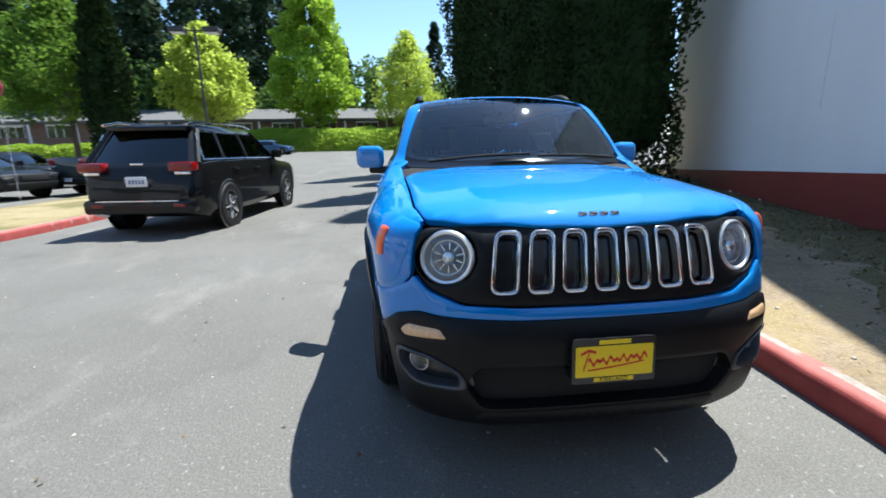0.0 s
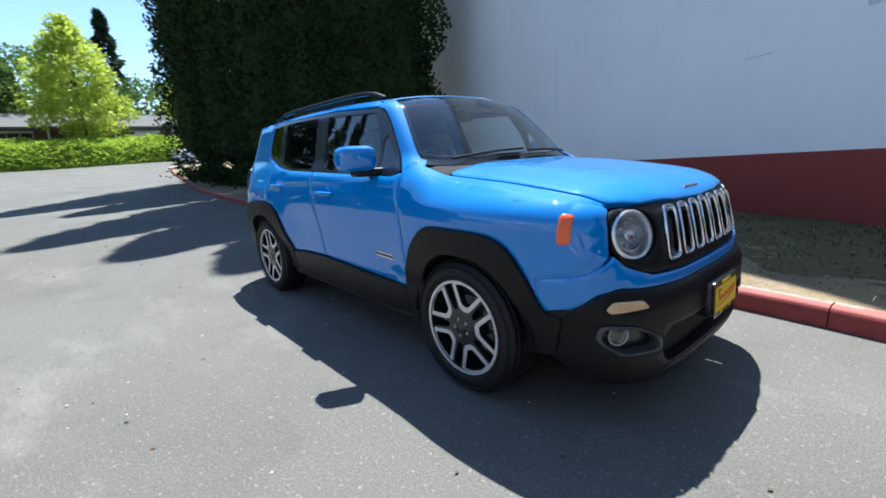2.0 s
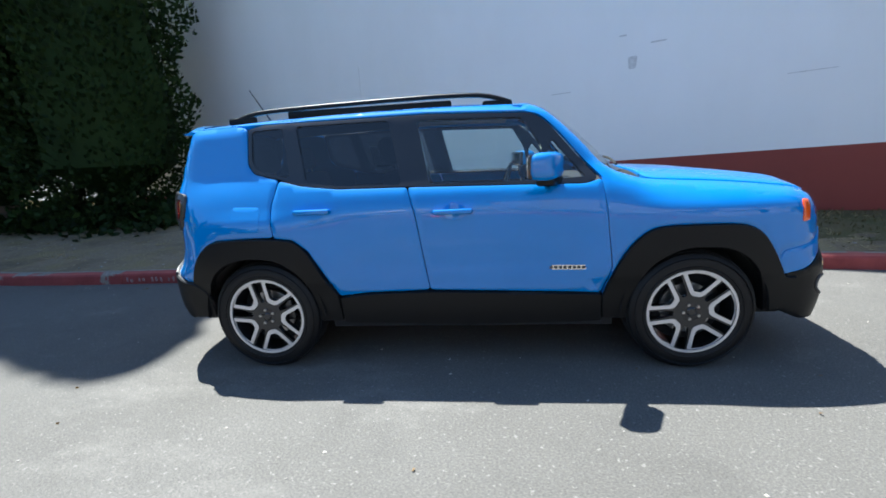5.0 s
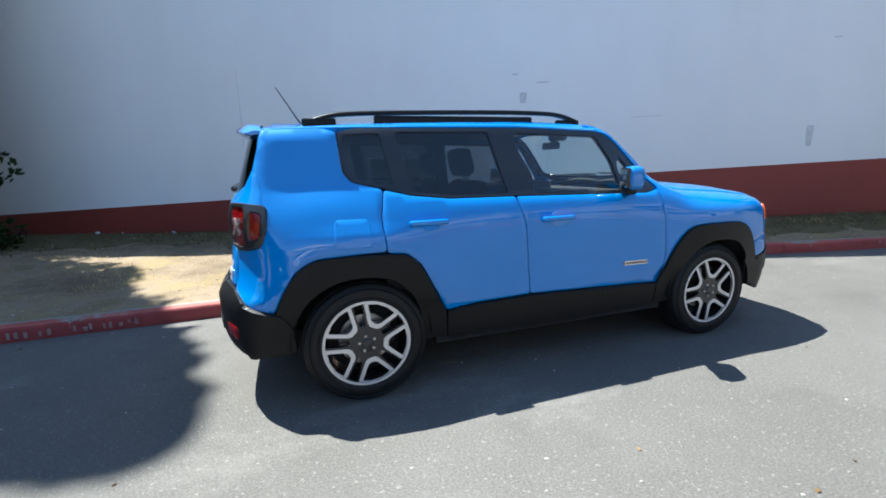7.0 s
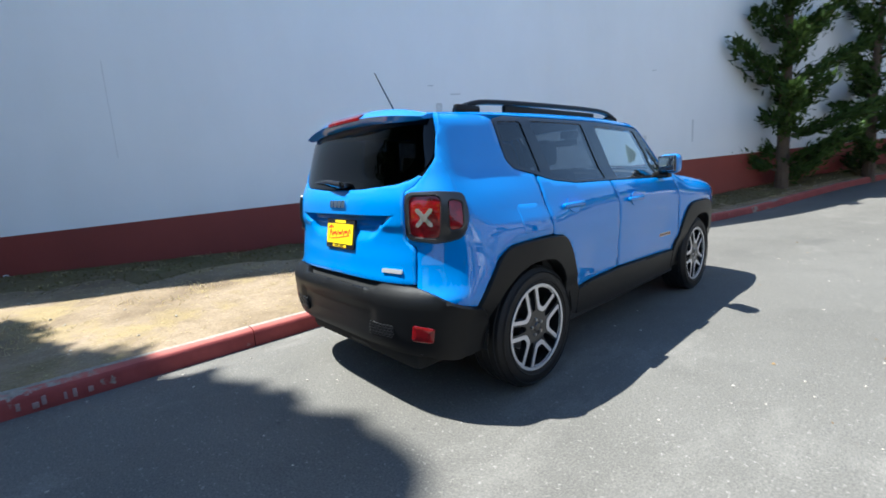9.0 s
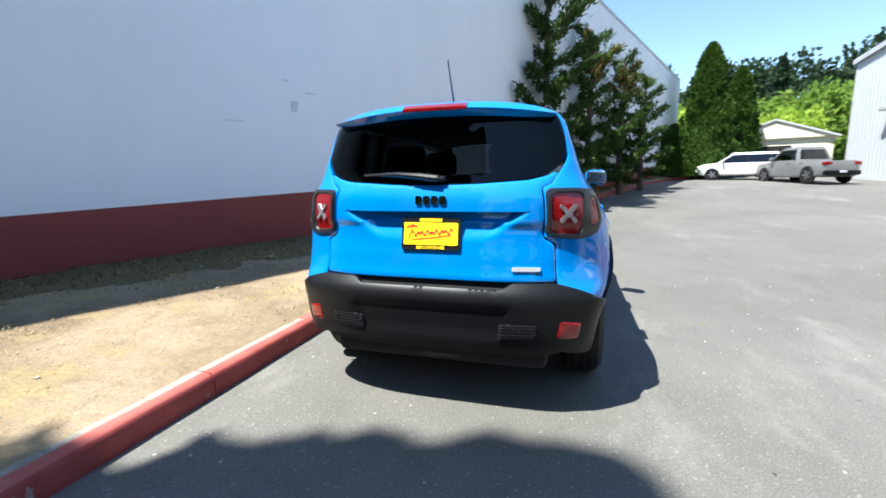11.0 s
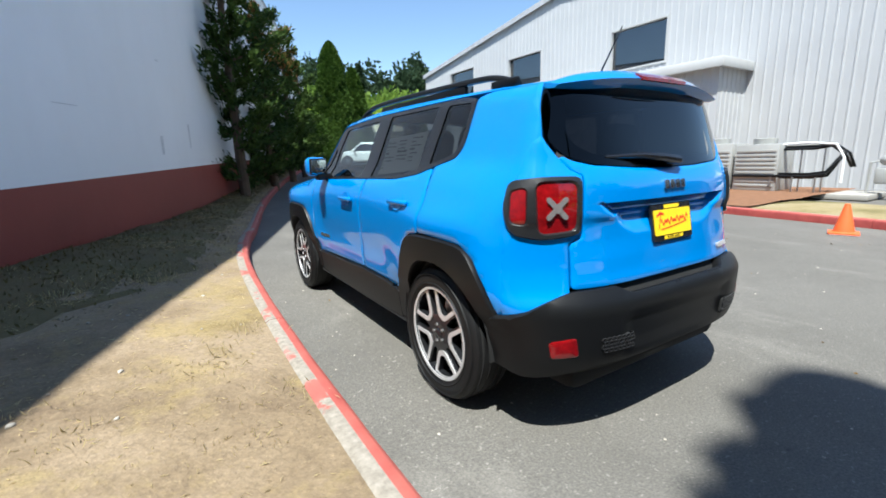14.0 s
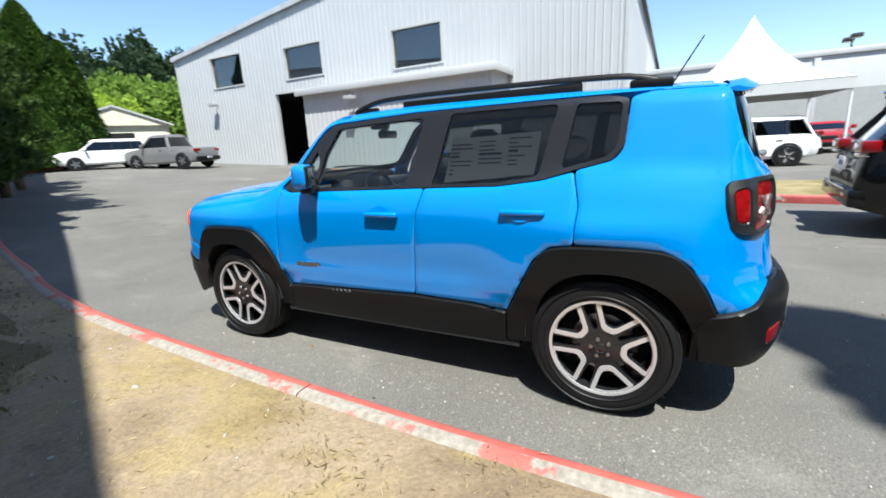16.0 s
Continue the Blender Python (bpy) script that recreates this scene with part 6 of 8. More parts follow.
def leaves(name, pos, aim, size, mat, parent=None, label="", seed=1, slim=0.6, spread=0.6):
    """Many small two-sided leaves: a kite each, along aim with some scatter."""
    rng = np.random.RandomState(seed)
    n = len(pos)
    size = np.broadcast_to(size, n) * rng.uniform(0.7, 1.35, n)
    a = aim + spread * rng.normal(size=(n, 3))
    a /= np.linalg.norm(a, axis=1, keepdims=True) + 1e-9
    b = np.cross(a, rng.normal(size=(n, 3)))
    b /= np.linalg.norm(b, axis=1, keepdims=True) + 1e-9
    c = np.cross(a, b)
    L, W = size[:, None], (size * slim / 2)[:, None]
    v = np.stack([pos, pos + a * L * 0.45 + b * W + c * L * 0.06, pos + a * L, pos + a * L * 0.45 - b * W + c * L * 0.06], 1).reshape(-1, 3)
    me = bpy.data.meshes.new(name)
    me.vertices.add(4 * n)
    me.vertices.foreach_set("co", v.ravel())
    me.loops.add(4 * n)
    me.loops.foreach_set("vertex_index", np.arange(4 * n))
    me.polygons.add(n)
    me.polygons.foreach_set("loop_start", np.arange(n) * 4)
    me.polygons.foreach_set("loop_total", np.full(n, 4))
    me.update(calc_edges=True)
    return finish(name, me, mat, parent, label, smooth=0)


def trunk(parent, pts, rad, mat=BARK):
    return tube("trunk", pts, rad, mat, parent, "rough brown trunk", 10)


def lumpy(k, ang, z, seed):
    return np.array([noise.noise(Vector((math.cos(a) * k, math.sin(a) * k, zz * 0.6 + seed * 7.3))) for a, zz in zip(ang, z)])


def cypress(h, r, seed, base=1.0, n=15000, mat=CYPRESS, leaf=0.20, point=0.55, name="cypress_tree", label="tall dense dark green columnar cypress beside the wall"):
    """A dense column of upright sprays on a short trunk."""
    rng = np.random.RandomState(seed)
    t = empty(name)
    tagged(t, label, "tree")
    trunk(t, [(0, 0, -0.3), (0.05, 0, base + 1), (0, 0.05, h * 0.6)], [0.24, 0.19, 0.05])
    z = base + (h - base) * rng.uniform(0, 1, n) ** 0.9
    a = rng.uniform(0, 2 * math.pi, n)
    u = (z - base) / (h - base)
    prof = np.clip(np.minimum(1, (u / 0.02) ** 0.5), 0, 1) * np.clip((1 - u) / point, 0, 1) ** 0.62
    rad = r * prof * (1 + 0.26 * lumpy(1.6, a, z, seed) + 0.34 * lumpy(4.2, a, z * 2.6, seed + 1))
    depth = 1 - 0.45 * rng.uniform(0, 1, n) ** 2.2
    pos = np.stack([np.cos(a) * rad * depth, np.sin(a) * rad * depth, z], 1)
    aim = np.stack([np.cos(a) * 0.55, np.sin(a) * 0.55, np.full(n, 0.8)], 1)
    crown = leaves("crown", pos, aim, leaf, mat, t, "dense foliage", seed, 0.7, 0.45)
    # the shaded inner mass
    vs, fs, k, m = [], [], 14, 18
    for j in range(m + 1):
        uu = j / m
        zz = base + 0.3 + (h * 0.97 - base) * uu
        pr = r * 0.76 * max(0.02, min(1, (uu / 0.02) ** 0.5) * min(1.0, (1 - uu) / point) ** 0.62)
        for i in range(k):
            w = 2 * math.pi * i / k
            rr = pr * (1 + 0.25 * noise.noise(Vector((math.cos(w) * 2, math.sin(w) * 2, zz))))
            vs.append((rr * math.cos(w), rr * math.sin(w), zz))
    fs = [(j * k + i, j * k + (i + 1) % k, j * k + k + (i + 1) % k, j * k + k + i) for j in range(m) for i in range(k)]
    pydata("inner_crown", vs, fs, mat, t)
    return t


def juniper(h, r, seed, label, rust=0):
    """An open, ragged conifer with rising limbs and tufted sprays."""
    rng = np.random.RandomState(seed)
    t = empty("juniper_tree")
    tagged(t, label, "tree")
    trunk(t, [(0, 0, -0.3), (0.08, 0.05, h * 0.3), (-0.05, 0.1, h * 0.65), (0.05, 0, h * 0.97)], [0.15, 0.12, 0.07, 0.02])
    pos, aim, limb_v = [], [], 0
    nl = int(34 * h / 8)
    for i in range(nl):
        u = (i + rng.uniform(0, 1)) / nl
        z0 = 0.15 + (h - 0.4) * u
        a = i * 2.4 + rng.uniform(-0.5, 0.5)
        L = r * (1.08 - 0.72 * u) * rng.uniform(0.65, 1.25)
        rise = rng.uniform(0.05, 0.45) + 0.45 * u
        d = np.array([math.cos(a), math.sin(a), rise])
        pts = [np.array([0, 0, z0]) + d * L * k + np.array([0, 0, 0.18 * L * k * k]) for k in np.linspace(0, 1, 5)]
        tube("limb", pts, [0.035, 0.03, 0.022, 0.014, 0.006], BARK, t, "", 5)
        m = int(480 * L / 1.3)
        k = rng.uniform(0.12, 1.05, m)
        c = np.array([0, 0, z0]) + d * L * k[:, None] + np.array([0, 0, 1.0]) * (0.18 * L * k * k)[:, None]
        c += rng.normal(size=(m, 3)) * np.array([0.10, 0.10, 0.07]) * (0.6 + 0.7 * np.sin(k * 3))[:, None]
        pos.append(c)
        aim.append(np.tile(d / np.linalg.norm(d) + np.array([0, 0, 0.5]), (m, 1)))
    if rust:
        tips = slice(nl - rust, nl - rust // 3)
        leaves("dead_sprays", np.vstack([q[::2] for q in pos[tips]]) + 0.02, np.vstack([q[::2] for q in aim[tips]]), 0.15, RUST, t, "rust-brown dead sprays", seed + 1, 0.34, 0.6)
    leaves("crown", np.vstack(pos), np.vstack(aim), 0.17, JUNIPER, t, "tufted dark and light green sprays", seed, 0.34, 0.6)
    return t


def broadleaf(h, r, seed, mat, label, clear=3.6, n=17000, leaf=0.22, cone=0.0):
    """A round-headed tree: forked limbs, clumps of leaves with gaps between."""
    rng = np.random.RandomState(seed)
    t = empty("maple_tree")
    tagged(t, label, "tree")
    trunk(t, [(0, 0, -0.4), (0, 0.03, clear), (0.05, 0, h * 0.55), (0, 0, h * 0.9)], [0.20, 0.16, 0.10, 0.02])
    pos, aim = [], []
    k = 64
    for i in range(k):
        u = (i + 0.5) / k
        a = i * 2.39996 + rng.uniform(-0.3, 0.3)
        zc = clear + 0.3 + (h - clear - 0.4) * u
        prof = math.sin(math.pi * min(1, 0.16 + 0.84 * u) ** 0.85) ** 0.75
        prof = prof * (1 - cone) + cone * min(1.0, 6 * u) * (1 - u) ** 0.75
        rr = r * prof * rng.uniform(0.45, 1.0)
        c = np.array([rr * math.cos(a), rr * math.sin(a), zc + rng.uniform(-0.3, 0.3)])
        if i % 3 == 0:
            tube("limb", [(0, 0, max(clear * 0.8, zc - rr * 0.9)), tuple(c * (0.5, 0.5, 1) - (0, 0, rr * 0.3)), tuple(c)], [0.06, 0.04, 0.012], BARK, t, "", 6)
        m = n // k
        s = r * rng.uniform(0.20, 0.34) * (1 - 0.45 * cone * u)
        q = rng.normal(size=(m, 3))
        q *= (rng.uniform(0.25, 1, m) ** 0.5 / (np.linalg.norm(q, axis=1) + 1e-9))[:, None]
        pos.append(c + q * s * np.array([1, 1, 0.8]))
        aim.append(q + np.array([0, 0, -0.2]))
    leaves("crown", np.vstack(pos), np.vstack(aim), leaf, mat, t, "leafy crown with gaps", seed, 0.8, 0.9)
    return t


def place(t, x, y, turn=0.0, sink=0.0):
    t.matrix_world = pose(x, y, float(land(x, y)) + sink, 0, 0, turn)
    return t


# the row of cypresses by the wall
row = [(4.9, 7.5, 15.0, 1.5, 1), (4.75, 10.1, 16.8, 1.65, 2), (4.7, 13.5, 19.5, 1.8, 3), (4.4, 18.0, 16.5, 1.7, 4), (4.2, 22.0, 21.5, 1.8, 5)]
for x, y, h, r, sd in row:
    t = cypress(h, r, sd, 0.12, 46000 if sd < 3 else 24000, leaf=0.14 if sd < 3 else 0.2)
    place(t, x, y, 40 * sd, 0.2)
    tagged(t, group="cypresses by the wall")
# ragged junipers further along the wall
for x, y, h, r, sd, lb in ((0.05, -10.4, 8.6, 1.7, 11, "tall ragged dark juniper standing against the white wall"), (-1.35, -13.2, 6.0, 1.25, 12, "ragged juniper with lighter tips by the wall"), (-2.75, -16.3, 5.6, 1.25, 13, "ragged juniper with lighter tips by the wall"), (-3.9, -18.6, 5.2, 1.1, 14, "ragged juniper with lighter tips by the wall")):
    tagged(place(juniper(h, r, sd, lb, 8 if sd in (12, 13) else 0), x, y, 25 * sd, 0.15), group="junipers by the wall")
# conical cedars behind the drive
for x, y, h, r, sd in ((-9.4, -29.8, 8.6, 1.9, 21), (-12.0, -32.2, 7.4, 1.6, 22), (-7.2, -28.5, 3.4, 1.9, 23)):
    t = cypress(h, r, sd, 0.1, 22000, CEDAR, 0.19, 0.95, "cedar_tree", "conical mid-green cedar at the end of the drive")
    tagged(place(t, x, y, 50 * sd), group="cedars at the end of the drive")
# trees beyond the car park
for x, y, h, r, sd, mt, lb in ((-14.9, 33.6, 9.8, 3.7, 31, LIME, "bright green young maple by the lamp post"), (-10.6, 59.5, 24.5, 6.0, 32, MAPLE, "tall bright green maple above the hedge"), (1.6, 60.0, 14.0, 5.2, 33, LIME, "pale yellow-green tree above the hedge"),
                           (-24.5, 33.0, 11.5, 4.2, 34, GREEN, "full green tree behind the parked cars"), (-34.0, 34.0, 10.5, 4.5, 35, GREEN, "full green tree behind the parked cars"), (-24.0, 60.0, 9.0, 4.0, 36, LIME, "pale yellow-green tree above the hedge"), (13.5, 62.0, 10.0, 3.8, 37, LIME, "small pale green tree beyond the bank")):
    tagged(place(broadleaf(h, r, sd, mt, lb, 2.6 if sd == 33 else 3.6, 24000 if sd == 32 else (13000 if sd == 33 else 17000), 0.42 if sd == 32 else (0.30 if sd == 33 else 0.24), 0.65 if sd < 34 else 0.3), x, y, 30 * sd), group="trees beyond the car park")
def undergrowth():
    rng = np.random.RandomState(43)
    n = 15000
    y = rng.uniform(5.9, 25, n)
    x = 4.75 - 0.035 * (y - 7.7) + rng.normal(size=n) * 0.6
    z = land(x, y) + 0.22 + 0.75 * rng.uniform(0, 1, n) ** 1.4 * (0.55 + 0.45 * np.sin(y * 2.1) * np.sin(x * 3 + y))
    ob = leaves("undergrowth", np.stack([x, y, z], 1), np.tile([0, 0, 0.4], (n, 1)), 0.17, CYPRESS, None, "", 44, 0.6, 0.9)
    tagged(ob, "dark low shrubs under the cypresses", "shrubs", kind="stuff")


undergrowth()
t = cypress(11.8, 1.35, 41, 0.6, 9000, CYPRESS, 0.30, 0.5, "cypress_tree", "dark columnar cypress behind the parked cars")
place(t, -20.2, 30.5)


def bank_hedge(name, x0, x1, y0, y1, h, mat, seed, label, back=0.0):
    """A clipped bank of small leaves with an uneven top."""
    rng = np.random.RandomState(seed)
    n = int(420 * (abs(x1 - x0) + abs(y1 - y0)) * (h + 1))
    u, v = rng.uniform(0, 1, n), rng.uniform(0, 1, n)
    x = x0 + (x1 - x0) * u
    y = y0 + (y1 - y0) * v + back * smooth_step(-4.0, 8.0, x)
    top = h * (1 - (2 * v - 1) ** 4) * (1 + 0.20 * np.array([noise.noise(Vector((a * 0.7, b * 0.7, 3))) for a, b in zip(x, y)]))
    z = land(x, y) + top * (1 - 0.35 * rng.uniform(0, 1, n) ** 3)
    ob = leaves(name, np.stack([x, y, z], 1), np.tile([0, 0, 0.6], (n, 1)), 0.24, mat, None, "", seed, 0.8, 1.0)
    tagged(ob, label, "hedge", kind="stuff")
    vs = [(a, b, float(land(a, b)) + h * 0.8 * (1 - (2 * vv - 1) ** 4) * (1 + 0.2 * noise.noise(Vector((a * 0.7, b * 0.7, 3)))) - (0.2 if vv in (0, 1) else 0)) for vv in np.linspace(0, 1, 8) for a, b in [(x0 + (x1 - x0) * uu, y0 + (y1 - y0) * vv + back * float(smooth_step(-4.0, 8.0, x0 + (x1 - x0) * uu))) for uu in np.linspace(0, 1, 30)]]
    fs = [(j * 30 + i, j * 30 + i + 1, j * 30 + i + 31, j * 30 + i + 30) for j in range(7) for i in range(29)]
    ib = pydata("hedge_mass", vs, fs, mat)
    tagged(ib, "leafy green mass inside the hedge", "hedge", kind="stuff")


bank_hedge("hedge", -19.0, 15.0, 52.0, 58.0, 2.3, HEDGE, 51, "bright green ivy covered bank at the car park edge", 1.8)
bank_hedge("hedge", -40.0, -14.5, 40.0, 43.0, 1.4, HEDGE, 52, "green hedge behind the parked cars")


def far_wood(name, spots, mat, seed, label, leaf, per, kind):
    """Far woodland: many crowns in one mass."""
    rng = np.random.RandomState(seed)
    pos, aim = [], []
    for x, y, h, r in spots:
        z0 = float(land(x, y))
        u = rng.uniform(0, 1, per)
        a = rng.uniform(0, 2 * math.pi, per)
        if kind == "fir":
            tier = 0.72 + 0.28 * np.sin(u * 46 + rng.uniform(0, 6))
            rr = r * (1 - u) ** 0.85 * tier * (0.45 + 0.55 * rng.uniform(0, 1, per) ** 0.5)
            z = z0 + 0.08 * h + 0.92 * h * u
            d = np.stack([np.cos(a), np.sin(a), np.full(per, -0.25)], 1)
        else:
            q = rng.normal(size=(per, 3))
            q /= np.linalg.norm(q, axis=1, keepdims=True)
            lump = np.array([noise.noise(Vector(tuple(v * 2.2)) + Vector((x, y, 0))) for v in q])
            rr0 = (1 + 0.45 * lump) * (0.6 + 0.4 * rng.uniform(0, 1, per) ** 0.4)
            pos.append(np.stack([x + q[:, 0] * r * rr0, y + q[:, 1] * r * rr0, z0 + h * 0.52 + q[:, 2] * h * 0.5 * rr0], 1))
            aim.append(q)
            continue
        pos.append(np.stack([x + np.cos(a) * rr, y + np.sin(a) * rr, z], 1))
        aim.append(d)
    ob = leaves(name, np.vstack(pos), np.vstack(aim), leaf, mat, None, "", seed, 0.7, 0.7)
    tagged(ob, label, "woodland", kind="stuff")


rngw = random.Random(5)
far_wood("far_firs", [(-95 + 5.0 * i + rngw.uniform(-2, 2), 88 + rngw.uniform(-8, 14), rngw.uniform(30, 46), rngw.uniform(5.0, 7.0)) for i in range(15)] + [(-88 + 5.6 * i + rngw.uniform(-2, 2), 108 + rngw.uniform(-6, 10), rngw.uniform(36, 50), rngw.uniform(5, 7)) for i in range(13)] + [(-70 + 4.5 * i + rngw.uniform(-2, 2), 76 + rngw.uniform(-3, 5), rngw.uniform(27, 38), rngw.uniform(4.5, 6)) for i in range(12)] + [(21, 92, 34, 5.5), (-10, 95, 19, 4), (-4.5, 92, 14, 3.5), (3, 100, 17, 4), (9, 96, 24, 5), (19, 92, 31, 7.0), (25, 90, 28, 5), (33, 95, 32, 6)], FIR, 61, "dark tall fir wood far beyond the low building", 0.8, 3000, "fir")
far_wood("far_woods", [(-100 + 7.5 * i + rngw.uniform(-3, 3), 76 + rngw.uniform(-4, 6), rngw.uniform(9, 15), rngw.uniform(4.5, 7)) for i in range(17)], WOODS, 62, "mixed green woodland behind the low building", 0.55, 3200, "round")
far_wood("far_woods", [(-80 + 5.5 * i + rngw.uniform(-2, 2), -62 - 0.5 * abs(i - 8) + rngw.uniform(-8, 6), rngw.uniform(7.5, 11), rngw.uniform(4.5, 7)) for i in range(19)], SLOPE, 63, "sunlit green wooded slope beyond the white hall", 0.7, 4500, "round")
far_wood("far_woods", [(-70 + 6.5 * i + rngw.uniform(-2, 2), -88 + rngw.uniform(-8, 6), rngw.uniform(18, 23), rngw.uniform(4.5, 7)) for i in range(15)], FIR, 64, "taller dark trees on the far slope", 0.9, 5000, "round")
far_wood("far_firs", [(-66 + 8.5 * i + rngw.uniform(-3, 3), -84 + rngw.uniform(-6, 6), rngw.uniform(14, 22), rngw.uniform(3, 4.4)) for i in range(10)], FIR, 65, "dark firs on the far slope", 0.6, 3000, "fir")
far_wood("far_woods", [(-19 + 3.2 * i, -41 + rngw.uniform(-3, 3), rngw.uniform(3.5, 6.5), rngw.uniform(2.5, 3.5)) for i in range(6)], HEDGE, 66, "light green bushes behind the shed", 0.45, 1400, "round")
far_wood("far_woods", [(-95 + rngw.uniform(-6, 6), -30 + 9 * i, rngw.uniform(7, 12), rngw.uniform(5, 7)) for i in range(14)], WOODS, 67, "green trees along the far side of the car park", 0.8, 1000, "round")
far_wood("far_woods", [(70 + rngw.uniform(-6, 6), -90 + 11 * i, rngw.uniform(12, 18), rngw.uniform(6, 8)) for i in range(17)], WOODS, 68, "green trees behind the walled building", 1.0, 700, "round")


# ---- other vehicles ----
def body_paint(name, col, coat=1.0, metal=0.0):
    return mk(name, col, 0.5, metal, var=0.06, scale=2, fine=400, bump=0, coat=0.8 * coat, spec=0.1)


BLACK_PAINT = body_paint("black_car_paint", (0.002, 0.002, 0.0025), 0.8)
DARKGREEN_PAINT = body_paint("dark_green_car_paint", (0.014, 0.018, 0.015))
WHITE_PAINT = body_paint("white_car_paint", (0.74, 0.74, 0.73))
SILVER_PAINT = body_paint("silver_car_paint", (0.19, 0.19, 0.188), 1.0, 0.3)
BLUE_PAINT = body_paint("dull_blue_car_paint", (0.05, 0.10, 0.22))
RED_PAINT = body_paint("red_car_paint", (0.30, 0.012, 0.018))
PRIVACY = glass("dark_privacy_glass", (0.06, 0.065, 0.07))
BARS = mk("plate_bars", (0.12, 0.14, 0.25), 0.6, bump=0)


def loft(name, rows, mat, parent, label="", smooth=35, cap=True):
    """A skin through closed rings of points."""
    k = len(rows[0])
    vs = [p for r in rows for p in r]
    fs = [(i * k + j, i * k + (j + 1) % k, i * k + k + (j + 1) % k, i * k + k + j) for i in range(len(rows) - 1) for j in range(k)]
    if cap:
        fs += [tuple(range(k))[::-1], tuple(range((len(rows) - 1) * k, len(rows) * k))]
    return pydata(name, vs, fs, mat, parent, label, smooth)


def vehicle(name, label, category, m, paint, L=4.6, W=1.86, H=1.70, belt=1.05, hood=1.02, nose=0.72, cowl=-0.95, front_roof=-0.25, rear_roof=1.75, tail_belt=2.05, wheel_r=0.36, base=2.8, deck=None, rim=None, rear_lamp=(0.88, 1.05)):
    """A road vehicle facing -y: lower body, cabin with glass, wheels, lamps, bumpers, mirrors."""
    car = empty(name)
    tagged(car, label, category)
    w = W / 2
    f, r = -L / 2, L / 2
    top = [(f, nose * 0.8), (f + 0.05, nose), (f + 0.14, hood - 0.14), (f + 0.40, hood - 0.05), (cowl - 0.1, hood + 0.03), (cowl, belt + 0.02)]
    if deck is None:
        top += [(rear_roof, belt + 0.03), (tail_belt, belt), (r - 0.08, belt - 0.08), (r - 0.02, 0.72), (r, 0.55)]
    else:
        top += [(deck[0], belt + 0.02), (deck[0] + 0.05, deck[1]), (r - 0.06, deck[1]), (r - 0.01, deck[1] - 0.10), (r, 0.55)]
    ys = np.unique(np.r_[np.linspace(f, r, 40), [q[0] for q in top]])
    rows = []
    for y in ys:
        tz = float(np.interp(y, *zip(*top)))
        e = min((y - f) / 0.45, (r - y) / 0.40, 1.0)
        ww = w * (0.80 + 0.20 * math.sin(math.pi / 2 * max(0.0, e)) ** 0.7)
        lo = 0.26 + 0.10 * (1 - min(1, e))
        mid = min(tz - 0.05, 0.70)
        half = [(ww * 0.90, lo), (ww * 0.985, lo + 0.10), (ww, mid), (ww * 0.985, mid + (tz - mid) * 0.55), (ww * 0.93, tz - 0.03), (ww * 0.82, tz)]
        rows.append([(x, y, z) for x, z in half] + [(-x, y, z) for x, z in half[::-1]])
    loft("lower_body", rows, paint, car)
    # cabin: glass all round with a painted roof and pillars
    end = rear_roof if deck is None else deck[0] - 0.25
    tb = tail_belt if deck is None else deck[0] - 0.02
    def ring(u, grow=0.0):
        z = belt + (H - 0.05 - belt) * u
        wt = w * (0.90 - 0.20 * u) + grow
        y0, y1 = cowl + (front_roof - cowl) * u - grow, tb + (end - tb) * u + grow
        return [(wt, y0 + 0.10, z), (wt, y1 - 0.06, z), (wt * 0.86, y1, z), (-wt * 0.86, y1, z), (-wt, y1 - 0.06, z), (-wt, y0 + 0.10, z), (-wt * 0.80, y0, z), (wt * 0.80, y0, z)]
    g = loft("cabin_glass", [ring(-0.05), ring(0.3), ring(0.88)], PRIVACY, car, "dark cabin windows", 30, False)
    rf = [ring(0.84, 0.006), ring(0.92, 0.006), [(x * 0.95, y * 0.97 + 0.02, H - 0.02) for x, y, _ in ring(0.97)], [(x * 0.80, y * 0.86 + 0.06, H) for x, y, _ in ring(1.0)]]
    loft("roof", rf, paint, car, "", 45)
    for s in (1, -1):
        a, b = ring(-0.03, 0.008), ring(0.9, 0.008)
        for i, j in (((0, 0) if s > 0 else (5, 5)), ((1, 1) if s > 0 else (4, 4))):
            tube("pillar", [a[i], b[j]], 0.045, paint, car, "", 6)
        ym = 0.35
        za, zb = belt - 0.02, H - 0.12
        tube("pillar", [(s * (w * 0.905), ym, za), (s * (w * 0.735), ym + 0.05, zb)], 0.035, GLOSSBLACK, car, "", 6)
        if deck is None and end > 1.2:
            tube("pillar", [(s * (w * 0.905), ym + 0.95, za), (s * (w * 0.735), ym + 0.93, zb)], 0.035, GLOSSBLACK, car, "", 6)
        i, j = (1, 2) if s > 0 else (4, 3)
        lo, hi = ring(-0.03, 0.012), ring(0.90, 0.012)
        inward = lambda q: (q[0] * 0.96, q[1] - 0.05, q[2])
        loft("rear_pillar", [[lo[i], lo[j], inward(lo[j]), inward(lo[i])], [hi[i], hi[j], inward(hi[j]), inward(hi[i])]], paint, car, "", 20)
        # lamps, mirror, handles, arches
        boxed("headlight", (s * w * 0.52 if s > 0 else s * w * 0.90, s * w * 0.90 if s > 0 else s * w * 0.52, f + 0.03, f + 0.22, hood - 0.30, hood - 0.15), LENS, car, "", 0.02)
